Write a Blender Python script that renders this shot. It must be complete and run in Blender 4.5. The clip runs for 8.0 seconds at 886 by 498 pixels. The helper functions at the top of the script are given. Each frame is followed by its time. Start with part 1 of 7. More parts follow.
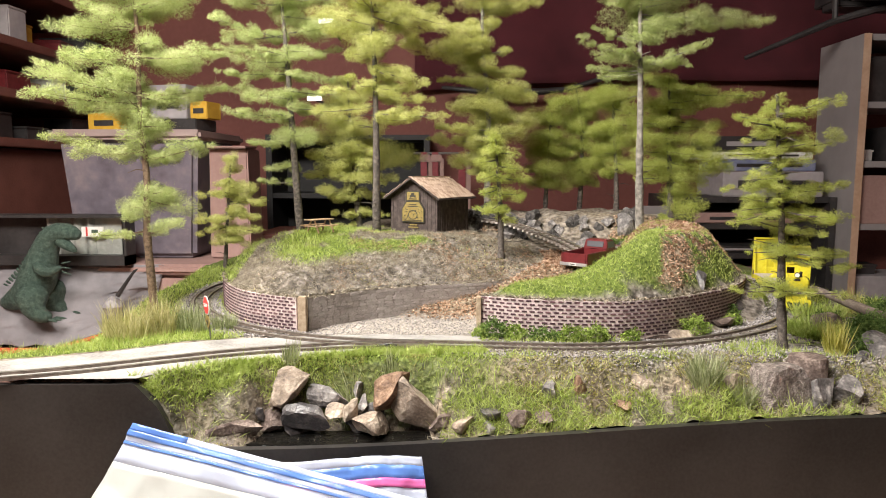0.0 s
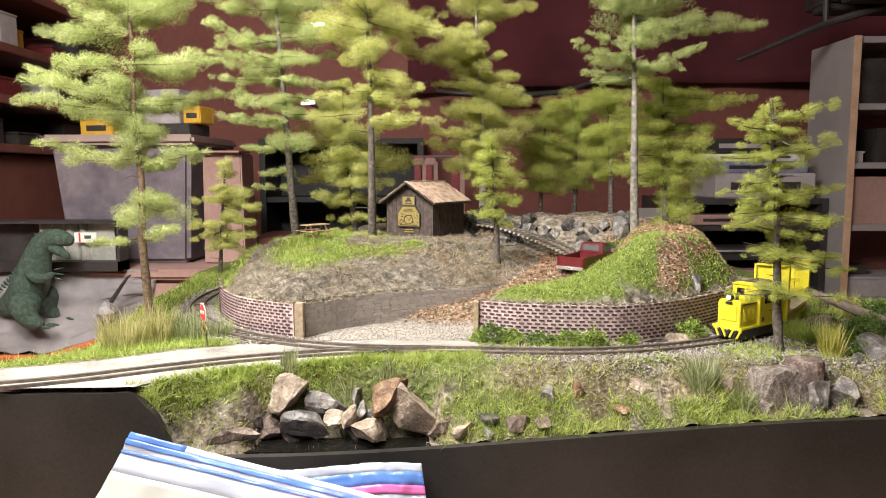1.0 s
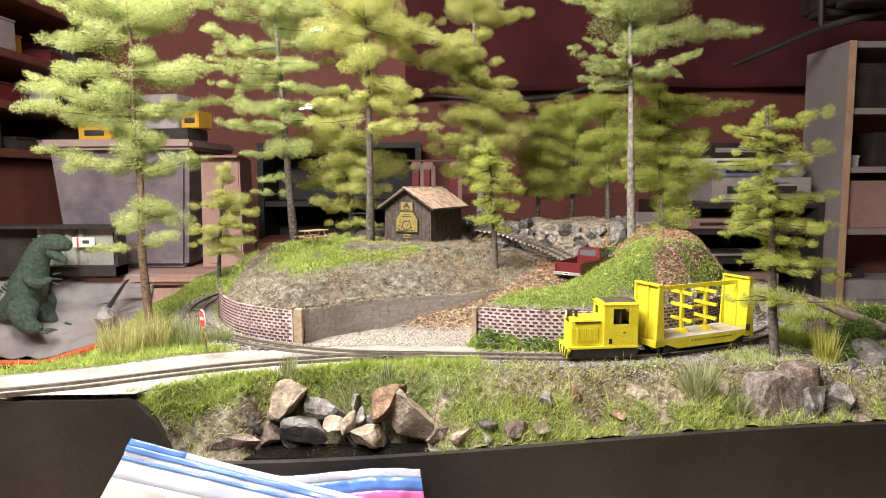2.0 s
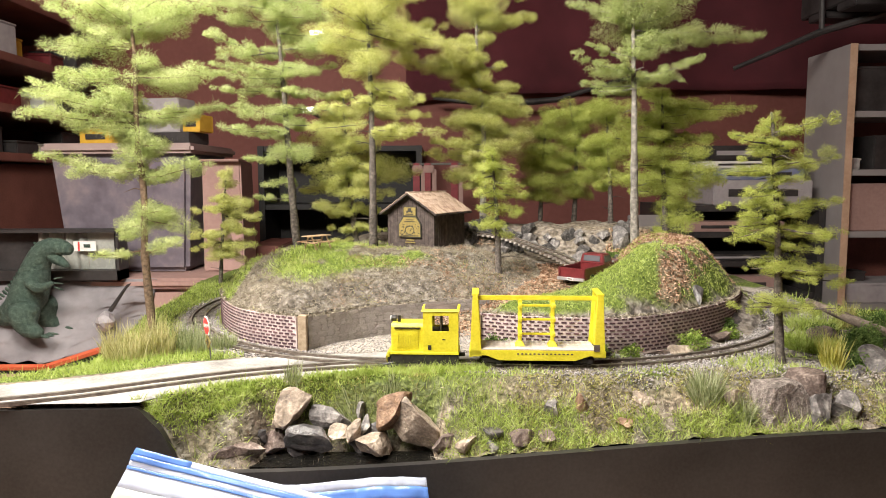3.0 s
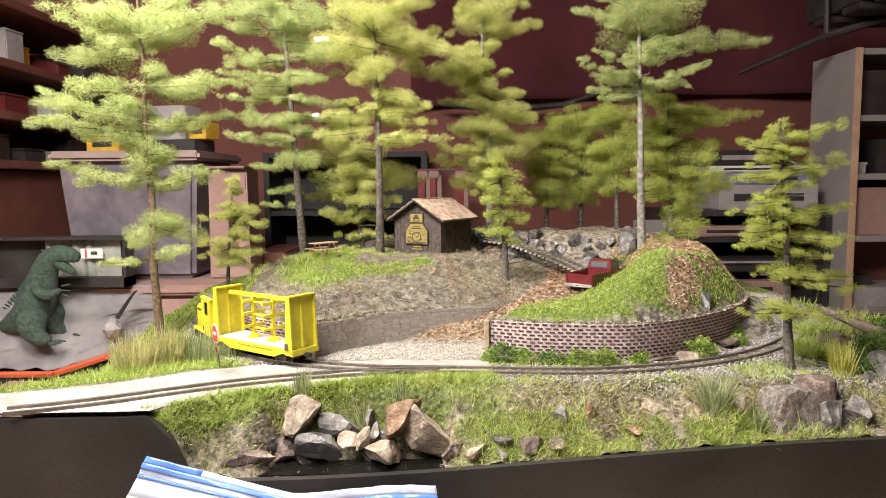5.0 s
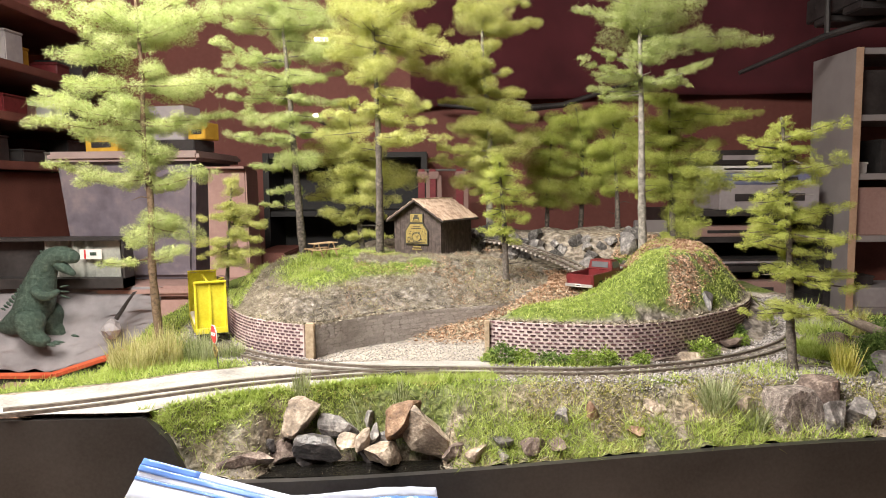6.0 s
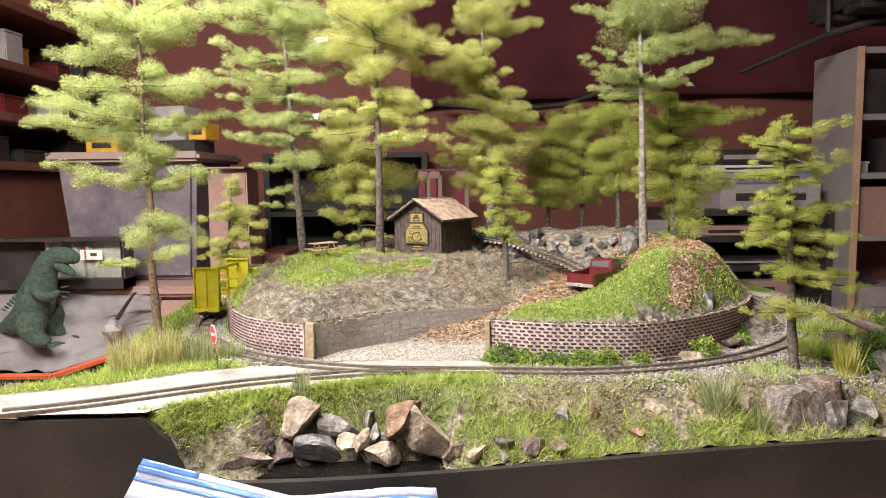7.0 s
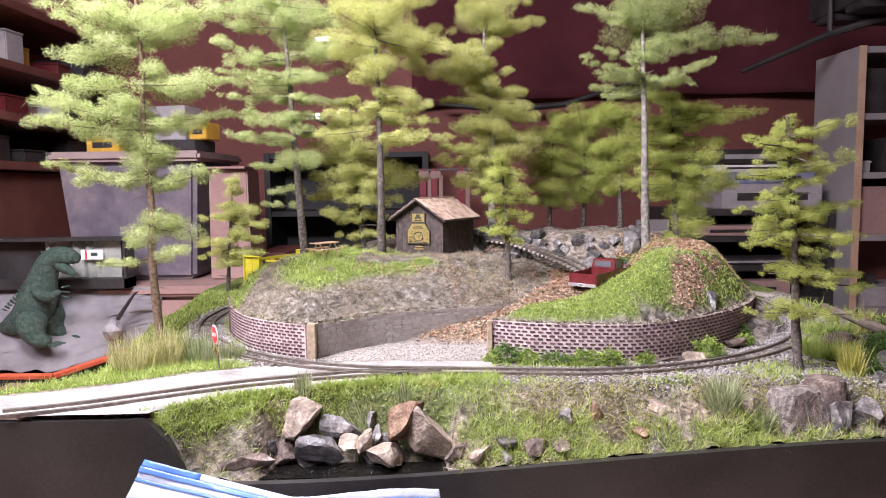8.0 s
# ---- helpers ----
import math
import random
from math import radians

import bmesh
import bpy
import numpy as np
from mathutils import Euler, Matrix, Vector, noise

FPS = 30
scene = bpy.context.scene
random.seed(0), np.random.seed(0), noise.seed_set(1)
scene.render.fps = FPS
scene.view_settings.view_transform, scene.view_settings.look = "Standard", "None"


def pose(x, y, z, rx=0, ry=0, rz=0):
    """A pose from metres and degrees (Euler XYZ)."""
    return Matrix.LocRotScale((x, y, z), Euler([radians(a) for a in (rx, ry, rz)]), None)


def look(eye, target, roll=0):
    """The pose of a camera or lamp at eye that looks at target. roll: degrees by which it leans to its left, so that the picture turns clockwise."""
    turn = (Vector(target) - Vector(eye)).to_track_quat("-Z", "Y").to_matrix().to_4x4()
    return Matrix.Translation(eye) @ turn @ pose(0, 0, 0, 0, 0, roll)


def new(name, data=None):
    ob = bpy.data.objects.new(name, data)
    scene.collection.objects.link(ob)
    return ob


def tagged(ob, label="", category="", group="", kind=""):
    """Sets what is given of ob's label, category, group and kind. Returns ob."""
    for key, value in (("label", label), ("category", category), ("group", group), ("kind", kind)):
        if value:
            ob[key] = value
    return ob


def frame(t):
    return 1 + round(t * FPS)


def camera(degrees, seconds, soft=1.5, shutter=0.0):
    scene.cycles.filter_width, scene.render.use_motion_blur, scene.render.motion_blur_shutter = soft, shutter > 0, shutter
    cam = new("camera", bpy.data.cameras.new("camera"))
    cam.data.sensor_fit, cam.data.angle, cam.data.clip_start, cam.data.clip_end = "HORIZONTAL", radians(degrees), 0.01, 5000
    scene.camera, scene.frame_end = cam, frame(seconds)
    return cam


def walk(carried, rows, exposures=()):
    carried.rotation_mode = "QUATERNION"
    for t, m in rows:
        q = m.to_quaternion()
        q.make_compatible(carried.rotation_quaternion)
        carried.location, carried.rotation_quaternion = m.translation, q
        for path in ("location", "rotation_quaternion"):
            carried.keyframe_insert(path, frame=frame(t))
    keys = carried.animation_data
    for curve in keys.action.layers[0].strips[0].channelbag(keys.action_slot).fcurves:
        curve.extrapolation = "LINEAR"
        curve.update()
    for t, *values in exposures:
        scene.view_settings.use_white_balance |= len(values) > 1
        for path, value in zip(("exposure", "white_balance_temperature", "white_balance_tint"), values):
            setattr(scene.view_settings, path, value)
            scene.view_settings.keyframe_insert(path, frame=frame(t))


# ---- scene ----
cam = camera(65.9, 8.0, 0.9)
PATH = [
    (0, (0.018, -0.009, 0.171), (-0.008, 1.979, -0.051), 0.1),
    (0.5, (0.016, -0.008, 0.171), (0.001, 1.98, -0.046), -0.0),
    (1, (0.014, -0.009, 0.174), (0.008, 1.979, -0.041), -0.2),
    (1.5, (0.015, -0.014, 0.176), (0.015, 1.975, -0.034), -0.2),
    (3, (0.008, -0.011, 0.183), (0.011, 1.979, -0.019), -0.3),
    (3.5, (0.008, -0.013, 0.185), (0.006, 1.977, -0.013), -0.3),
    (4, (0.006, -0.013, 0.186), (0.002, 1.978, -0.008), -0.5),
    (4.5, (0.004, -0.013, 0.186), (-0.004, 1.978, -0.004), -0.5),
    (6, (0.004, -0.007, 0.184), (-0.005, 1.984, -0.001), -0.6),
    (6.5, (0.004, -0.006, 0.184), (-0.006, 1.986, 0.0), -0.6),
    (7, (0.005, -0.005, 0.183), (-0.007, 1.986, -0.001), -0.7),
    (7.5, (0.005, -0.004, 0.184), (-0.008, 1.987, -0.001), -0.8),
    (8, (0.003, -0.002, 0.183), (-0.01, 1.99, -0.002), -0.7),
]
walk(cam, [(t, look(eye, target, roll)) for t, eye, target, roll in PATH],
     exposures=[(0.0, -0.05, 6400, 11), (1.0, 0.02, 6450, 10), (3.0, 0.08, 6500, 10), (6.0, 0.08, 6500, 10), (7.0, 0.08, 6450, 11), (7.5, 0.08, 6050, 17), (8.0, 0.08, 5700, 24)])

# ---------- light ----------
world = bpy.data.worlds.new("room_air")
scene.world = world
world.use_nodes = True
world.node_tree.nodes["Background"].inputs[0].default_value = (0.9, 0.82, 0.78, 1)
world.node_tree.nodes["Background"].inputs[1].default_value = 0.05
scene.view_settings.exposure = 0.0


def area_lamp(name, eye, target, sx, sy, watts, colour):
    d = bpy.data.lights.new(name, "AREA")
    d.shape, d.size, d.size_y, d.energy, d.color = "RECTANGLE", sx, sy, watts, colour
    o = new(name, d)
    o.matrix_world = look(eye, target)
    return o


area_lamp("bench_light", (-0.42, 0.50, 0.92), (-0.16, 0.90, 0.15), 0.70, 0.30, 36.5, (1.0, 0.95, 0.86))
# Fill lamp added behind the viewer to lift front faces and background.
area_lamp("room_fill", (-0.70, -0.30, 1.36), (-0.10, 1.2, 0.1), 0.9, 0.5, 59.0, (1.0, 0.90, 0.82))

# ---------- small tools ----------


class Shape:
    """Collects simple solids into one mesh."""

    def __init__(self):
        self.v, self.f = [], []

    def add(self, verts, faces):
        n = len(self.v)
        self.v += [tuple(p) for p in verts]
        self.f += [tuple(n + i for i in q) for q in faces]
        return self

    def box(self, c, s, m=None, taper=1.0):
        hx, hy, hz = s[0] / 2, s[1] / 2, s[2] / 2
        p = [Vector((c[0] + x * hx * k, c[1] + y * hy * k, c[2] + z * hz)) for z, k in ((-1, 1), (1, taper)) for x, y in ((-1, -1), (1, -1), (1, 1), (-1, 1))]
        if m:
            p = [m @ q for q in p]
        return self.add(p, [(3, 2, 1, 0), (4, 5, 6, 7), (0, 1, 5, 4), (1, 2, 6, 5), (2, 3, 7, 6), (3, 0, 4, 7)])

    def tube(self, pts, radii, n=8, cap=True):
        pts = [Vector(p) for p in pts]
        if not hasattr(radii, "__len__"):
            radii = [radii] * len(pts)
        rings = []
        side = None
        for i, p in enumerate(pts):
            d = (pts[min(i + 1, len(pts) - 1)] - pts[max(i - 1, 0)]).normalized()
            if side is None:
                side = d.orthogonal().normalized()
            side = (side - d * side.dot(d)).normalized()
            up = d.cross(side)
            rings.append([p + (side * math.cos(a) + up * math.sin(a)) * radii[i] for a in [2 * math.pi * k / n for k in range(n)]])
        f = []
        for i in range(len(pts) - 1):
            for k in range(n):
                f.append((i * n + k, i * n + (k + 1) % n, (i + 1) * n + (k + 1) % n, (i + 1) * n + k))
        if cap:
            f.append(tuple(range(n - 1, -1, -1)))
            f.append(tuple((len(pts) - 1) * n + k for k in range(n)))
        return self.add([q for r in rings for q in r], f)

    def prism(self, outline, a, b, axis="y"):
        """An outline (pairs) pushed from a to b along an axis."""
        n = len(outline)
        mk = {"y": lambda u, w, t: (u, t, w), "x": lambda u, w, t: (t, u, w), "z": lambda u, w, t: (u, w, t)}[axis]
        v = [mk(u, w, a) for u, w in outline] + [mk(u, w, b) for u, w in outline]
        f = [tuple(range(n)), tuple(range(2 * n - 1, n - 1, -1))]
        f += [(i, n + i, n + (i + 1) % n, (i + 1) % n) for i in range(n)]
        return self.add(v, f)

    def blob(self, c, r, seed, rough=0.25, sub=2, flat=(1, 1, 1), m=None):
        bm = bmesh.new()
        bmesh.ops.create_icosphere(bm, subdivisions=sub, radius=1)
        vs = []
        for w in bm.verts:
            k = 1 + rough * noise.noise(Vector(w.co) * 1.7 + Vector((seed * 3.1, seed, 0))) + rough * 0.5 * noise.noise(Vector(w.co) * 4.1 + Vector((0, seed, seed)))
            p = Vector([w.co[i] * k * r * flat[i] for i in range(3)])
            vs.append(Vector(c) + (m @ p if m else p))
        fs = [[x.index for x in q.verts] for q in bm.faces]
        bm.free()
        return self.add(vs, fs)


def to_mesh(name, shape, material, bevel=0.0, smooth=False):
    me = bpy.data.meshes.new(name)
    me.from_pydata(shape.v, [], shape.f)
    bm = bmesh.new()
    bm.from_mesh(me)
    bmesh.ops.recalc_face_normals(bm, faces=bm.faces)
    if bevel:
        bmesh.ops.bevel(bm, geom=[e for e in bm.edges if len(e.link_faces) == 2 and e.calc_face_angle(0) > 0.5], offset=bevel, segments=2, affect="EDGES", clamp_overlap=True)
    for q in bm.faces:
        q.smooth = smooth
    bm.to_mesh(me)
    bm.free()
    me.materials.append(material)
    return me


def part(name, shape, material, parent, label="", bevel=0.0, smooth=False):
    ob = new(name, to_mesh(name, shape, material, bevel, smooth))
    ob.parent = parent
    return tagged(ob, label)


def thing(name, label, category, group="", kind="", m=None):
    ob = new(name)
    ob.empty_display_size = 0.02
    if m is not None:
        ob.matrix_basis = m
    return tagged(ob, label, category, group, kind)


def solid(name, shape, material, label, category, group="", kind="", bevel=0.0, smooth=False):
    return tagged(new(name, to_mesh(name, shape, material, bevel, smooth)), label, category, group, kind)


def fast_mesh(name, verts, faces, material, smooth=False):
    """A large mesh from arrays: verts (n, 3), faces (m, k)."""
    verts, faces = np.asarray(verts, np.float32), np.asarray(faces, np.int32)
    me = bpy.data.meshes.new(name)
    m, k = faces.shape
    me.vertices.add(len(verts))
    me.vertices.foreach_set("co", verts.ravel())
    me.loops.add(m * k)
    me.loops.foreach_set("vertex_index", faces.ravel())
    me.polygons.add(m)
    me.polygons.foreach_set("loop_start", np.arange(0, m * k, k, dtype=np.int32))
    if smooth:
        me.polygons.foreach_set("use_smooth", np.ones(m, bool))
    me.materials.append(material)
    me.update(calc_edges=True)
    return me


# ---------- materials ----------


def nodes_of(name):
    m = bpy.data.materials.new(name)
    m.use_nodes = True
    return m, m.node_tree.nodes, m.node_tree.links, m.node_tree.nodes["Principled BSDF"]


def surface(name, c1, c2, scale=120.0, rough=0.7, metal=0.0, bump=0.3, fine=6.0, dist=0.001, island=0.0, obj=0.0, c3=None, spec=0.5, coat=0.0, trans=0.0):
    """Two or three colours mixed by noise at two scales, with relief; island and obj vary whole pieces."""
    m, N, L, b = nodes_of(name)
    tc = N.new("ShaderNodeTexCoord")
    n1, n2 = N.new("ShaderNodeTexNoise"), N.new("ShaderNodeTexNoise")
    n1.inputs["Scale"].default_value, n2.inputs["Scale"].default_value = scale, scale * fine
    n1.inputs["Detail"].default_value = n2.inputs["Detail"].default_value = 5
    for n in (n1, n2):
        L.new(tc.outputs["Object"], n.inputs["Vector"])
    add = N.new("ShaderNodeMath")
    add.operation = "MULTIPLY_ADD"
    L.new(n2.outputs["Fac"], add.inputs[0])
    add.inputs[1].default_value = 0.5
    L.new(n1.outputs["Fac"], add.inputs[2])
    ramp = N.new("ShaderNodeValToRGB")
    ramp.color_ramp.elements[0].position, ramp.color_ramp.elements[1].position = 0.5, 1.0
    ramp.color_ramp.elements[0].color, ramp.color_ramp.elements[1].color = (*c1, 1), (*c2, 1)
    if c3:
        e = ramp.color_ramp.elements.new(0.75)
        e.color = (*c3, 1)
    last = add.outputs[0]
    for k, kind, sock in ((island, "ShaderNodeNewGeometry", "Random Per Island"), (obj, "ShaderNodeObjectInfo", "Random")):
        if k:
            g, ma = N.new(kind), N.new("ShaderNodeMath")
            ma.operation = "MULTIPLY_ADD"
            L.new(g.outputs[sock], ma.inputs[0])
            ma.inputs[1].default_value = k
            sub = N.new("ShaderNodeMath")
            sub.operation = "SUBTRACT"
            L.new(last, sub.inputs[0])
            sub.inputs[1].default_value = k / 2
            L.new(sub.outputs[0], ma.inputs[2])
            last = ma.outputs[0]
    L.new(last, ramp.inputs["Fac"])
    L.new(ramp.outputs["Color"], b.inputs["Base Color"])
    b.inputs["Roughness"].default_value, b.inputs["Metallic"].default_value = rough, metal
    b.inputs["Specular IOR Level"].default_value = spec
    b.inputs["Coat Weight"].default_value = coat
    if bump:
        bp = N.new("ShaderNodeBump")
        bp.inputs["Strength"].default_value, bp.inputs["Distance"].default_value = bump, dist
        L.new(add.outputs[0], bp.inputs["Height"])
        L.new(bp.outputs["Normal"], b.inputs["Normal"])
    if trans:
        t, mix = N.new("ShaderNodeBsdfTranslucent"), N.new("ShaderNodeMixShader")
        L.new(ramp.outputs["Color"], t.inputs["Color"])
        mix.inputs[0].default_value = trans
        L.new(b.outputs[0], mix.inputs[1])
        L.new(t.outputs[0], mix.inputs[2])
        L.new(mix.outputs[0], N["Material Output"].inputs["Surface"])
    return m


def leafy(name, dark, mid, light, trans=0.4, spread=0.5):
    return surface(name, dark, light, 60, 0.9, 0, 0, 4, island=spread, c3=mid, spec=0.05, trans=trans)


def glassy(name, colour, rough, alpha):
    m, N, L, b = nodes_of(name)
    b.inputs["Base Color"].default_value = (*colour, 1)
    b.inputs["Roughness"].default_value = rough
    b.inputs["Alpha"].default_value = alpha
    return m


M_PINE = leafy("pine_needles", (0.31, 0.37, 0.12), (0.48, 0.55, 0.23), (0.66, 0.69, 0.39), 0.45, 0.25)
M_PINE_YELLOW = leafy("yellowish_needles", (0.36, 0.38, 0.10), (0.57, 0.59, 0.21), (0.72, 0.73, 0.36), 0.45, 0.25)
M_PINE_DARK = leafy("spruce_needles", (0.29, 0.34, 0.07), (0.46, 0.51, 0.135), (0.60, 0.64, 0.23), 0.4, 0.25)
M_GRASS = leafy("static_grass", (0.26, 0.34, 0.065), (0.46, 0.56, 0.15), (0.64, 0.71, 0.29), 0.4, 0.35)
M_TUFT = leafy("dry_grass", (0.33, 0.32, 0.12), (0.56, 0.53, 0.25), (0.74, 0.70, 0.42))
M_TUFT_PALE = leafy("pale_grass", (0.20, 0.24, 0.10), (0.38, 0.42, 0.22), (0.58, 0.60, 0.40))
M_TUFT_YELLOW = leafy("yellow_grass", (0.28, 0.27, 0.08), (0.48, 0.45, 0.17), (0.66, 0.62, 0.30))
M_SPIKE = leafy("spiky_yellow_grass", (0.38, 0.38, 0.07), (0.60, 0.58, 0.15), (0.76, 0.72, 0.30))
M_MOSS = leafy("moss_foam", (0.11, 0.16, 0.03), (0.22, 0.32, 0.06), (0.36, 0.45, 0.12), 0.15)
M_MOSS_DARK = leafy("dark_moss_foam", (0.06, 0.10, 0.03), (0.12, 0.20, 0.05), (0.22, 0.30, 0.09), 0.1)
M_STRAW = leafy("straw_fibre", (0.14, 0.12, 0.09), (0.29, 0.255, 0.19), (0.48, 0.435, 0.35), 0.1, 0.4)
M_LITTER = leafy("leaf_litter", (0.20, 0.11, 0.065), (0.41, 0.26, 0.17), (0.62, 0.45, 0.33), 0.1)
M_BARK = surface("pine_bark", (0.032, 0.027, 0.024), (0.20, 0.17, 0.145), 260, 0.9, 0, 0.8, 5, 0.001, c3=(0.09, 0.076, 0.065))
M_BARK_BROWN = surface("brown_bark", (0.05, 0.034, 0.024), (0.23, 0.16, 0.11), 260, 0.9, 0, 0.8, 5, 0.001, c3=(0.15, 0.10, 0.06))
M_BARK_PALE = surface("pale_bark", (0.085, 0.078, 0.068), (0.37, 0.34, 0.30), 160, 0.9, 0, 0.9, 5, 0.0015, c3=(0.21, 0.195, 0.17))
M_ROCK_GREY = surface("grey_rock", (0.045, 0.042, 0.042), (0.46, 0.43, 0.40), 70, 0.75, 0, 0.9, 6, 0.002, c3=(0.16, 0.148, 0.143))
M_ROCK_TAN = surface("tan_rock", (0.10, 0.083, 0.068), (0.66, 0.57, 0.46), 60, 0.7, 0, 1.0, 6, 0.0025, c3=(0.32, 0.255, 0.195))
M_ROCK_RUST = surface("rusty_rock", (0.08, 0.045, 0.03), (0.44, 0.31, 0.21), 70, 0.65, 0, 1.0, 6, 0.0025, c3=(0.20, 0.12, 0.072))
M_ROCK_WET = surface("wet_rock", (0.02, 0.02, 0.022), (0.20, 0.18, 0.17), 80, 0.32, 0, 0.8, 6, 0.002, c3=(0.07, 0.065, 0.065))
M_ROCK_PURPLE = surface("brown_rock", (0.045, 0.032, 0.027), (0.36, 0.29, 0.25), 80, 0.75, 0, 0.9, 6, 0.002, c3=(0.13, 0.095, 0.08))
M_BALLAST = surface("ballast", (0.10, 0.092, 0.088), (0.46, 0.43, 0.42), 500, 0.85, 0, 0, 3, island=0.55, c3=(0.28, 0.258, 0.25))
M_BRICK = surface("dark_brick", (0.048, 0.023, 0.030), (0.17, 0.090, 0.098), 300, 0.75, 0, 0.4, 5, 0.0004, obj=0.5, c3=(0.086, 0.042, 0.052))
M_MORTAR = surface("mortar", (0.34, 0.265, 0.26), (0.74, 0.63, 0.615), 90, 0.9, 0, 0.4, 8, 0.0004, c3=(0.56, 0.46, 0.45))
M_STONE = surface("wall_stone", (0.20, 0.175, 0.16), (0.48, 0.44, 0.41), 160, 0.85, 0, 0.6, 6, 0.0006, obj=0.15, c3=(0.34, 0.305, 0.285))
M_JOINT = surface("dark_joint", (0.19, 0.165, 0.15), (0.38, 0.34, 0.31), 160, 0.9, 0, 0.4, 6, 0.0004)
M_PLASTER = surface("plaster_road", (0.17, 0.16, 0.15), (0.38, 0.365, 0.345), 22, 0.9, 0, 0.3, 20, 0.0006, c3=(0.31, 0.298, 0.28))
M_PILLAR = surface("wood_pillar", (0.26, 0.19, 0.12), (0.52, 0.42, 0.30), 200, 0.8, 0, 0.4, 5, 0.0004)
M_RAIL = surface("weathered_rail", (0.07, 0.055, 0.044), (0.22, 0.18, 0.15), 200, 0.6, 0.3, 0.2, 5, 0.0003)
M_RAILTOP = surface("polished_rail", (0.40, 0.37, 0.33), (0.60, 0.57, 0.52), 200, 0.3, 0.9, 0.1)
M_TIE = surface("creosoted_tie", (0.06, 0.05, 0.042), (0.26, 0.225, 0.19), 300, 0.9, 0, 0.5, 5, 0.0004, obj=0.4)
M_BLACK = surface("black_fascia", (0.013, 0.0125, 0.012), (0.042, 0.039, 0.037), 12, 0.42, 0, 0.1, 30, 0.0003, spec=0.5)
M_WATER = surface("dark_water", (0.004, 0.004, 0.004), (0.012, 0.011, 0.009), 120, 0.04, 0, 0.9, 3, 0.003)
M_YELLOW = surface("yellow_paint", (0.55, 0.475, 0.020), (0.75, 0.68, 0.060), 60, 0.42, 0, 0.15, 8, 0.0002, c3=(0.67, 0.59, 0.036))
M_DARKMETAL = surface("black_metal", (0.012, 0.012, 0.012), (0.05, 0.045, 0.04), 150, 0.5, 0.2, 0.2, 5, 0.0003)
M_DECK = surface("bare_deck", (0.34, 0.29, 0.25), (0.60, 0.55, 0.50), 120, 0.8, 0, 0.4, 6, 0.0004, c3=(0.48, 0.43, 0.39))
M_CABROOF = surface("brown_cab_roof", (0.05, 0.035, 0.03), (0.12, 0.09, 0.075), 120, 0.7)
M_LENS = glassy("lamp_lens", (0.85, 0.85, 0.82), 0.1, 1.0)
M_CABDARK = surface("cab_interior", (0.02, 0.018, 0.012), (0.07, 0.06, 0.035), 90, 0.6)
M_HUT = surface("brown_board", (0.035, 0.026, 0.023), (0.11, 0.085, 0.075), 130, 0.85, 0, 0.5, 6, 0.0005, c3=(0.065, 0.048, 0.043))
M_SHINGLE = surface("cedar_shingle", (0.22, 0.14, 0.10), (0.55, 0.42, 0.33), 180, 0.85, 0, 0.5, 6, 0.0005, obj=0.35, c3=(0.40, 0.29, 0.22))
M_SIGNYEL = surface("sign_yellow", (0.15, 0.11, 0.03), (0.33, 0.255, 0.08), 420, 0.6, 0, 0)
M_SIGNBLK = surface("sign_black", (0.02, 0.02, 0.015), (0.05, 0.045, 0.03), 200, 0.6, 0, 0)
M_REDPAINT = surface("red_paint", (0.09, 0.010, 0.012), (0.16, 0.022, 0.025), 80, 0.35, 0, 0.05, 6, 0.0002, coat=0.3)
M_CHROME = surface("bumper_metal", (0.45, 0.45, 0.45), (0.7, 0.7, 0.7), 100, 0.3, 0.7, 0)
M_WINDOW = glassy("dark_window", (0.10, 0.10, 0.11), 0.08, 1.0)
M_TYRE = surface("tyre", (0.012, 0.012, 0.012), (0.03, 0.03, 0.03), 200, 0.8)
M_STOPRED = surface("stop_red", (0.55, 0.03, 0.03), (0.68, 0.08, 0.07), 150, 0.5, 0, 0)
M_WHITE = surface("white_paint", (0.70, 0.69, 0.66), (0.82, 0.81, 0.78), 60, 0.6, 0, 0.05)
M_STEEL = surface("post_metal", (0.10, 0.095, 0.09), (0.20, 0.19, 0.18), 150, 0.6, 0.2, 0.1)
M_PLANK = surface("new_plank", (0.33, 0.20, 0.11), (0.58, 0.42, 0.27), 200, 0.8, 0, 0.3, 5, 0.0003, obj=0.3)
M_DRIFT = surface("driftwood", (0.07, 0.055, 0.045), (0.33, 0.27, 0.22), 90, 0.85, 0, 0.7, 6, 0.001, c3=(0.16, 0.125, 0.10))
M_WALLRED = surface("red_brown_wall", (0.16, 0.050, 0.040), (0.22, 0.078, 0.062), 3, 0.75, 0, 0.1, 20, 0.001)
M_CLOTH = surface("maroon_cloth", (0.050, 0.0055, 0.010), (0.085, 0.012, 0.018), 8, 0.9, 0, 0.3, 60, 0.001)
M_SHELFRED = surface("red_brown_shelf", (0.13, 0.045, 0.035), (0.22, 0.085, 0.065), 10, 0.6, 0, 0.1, 20)
M_CARPET = surface("floor_carpet", (0.10, 0.08, 0.075), (0.17, 0.14, 0.13), 40, 0.95, 0, 0.3)
M_CEIL = surface("ceiling_paint", (0.50, 0.42, 0.39), (0.60, 0.52, 0.48), 5, 0.9, 0, 0.1)
M_TOTE = surface("tote_plastic", (0.10, 0.085, 0.10), (0.27, 0.225, 0.23), 9, 0.28, 0, 0.05, 5, 0.002, c3=(0.165, 0.145, 0.175))
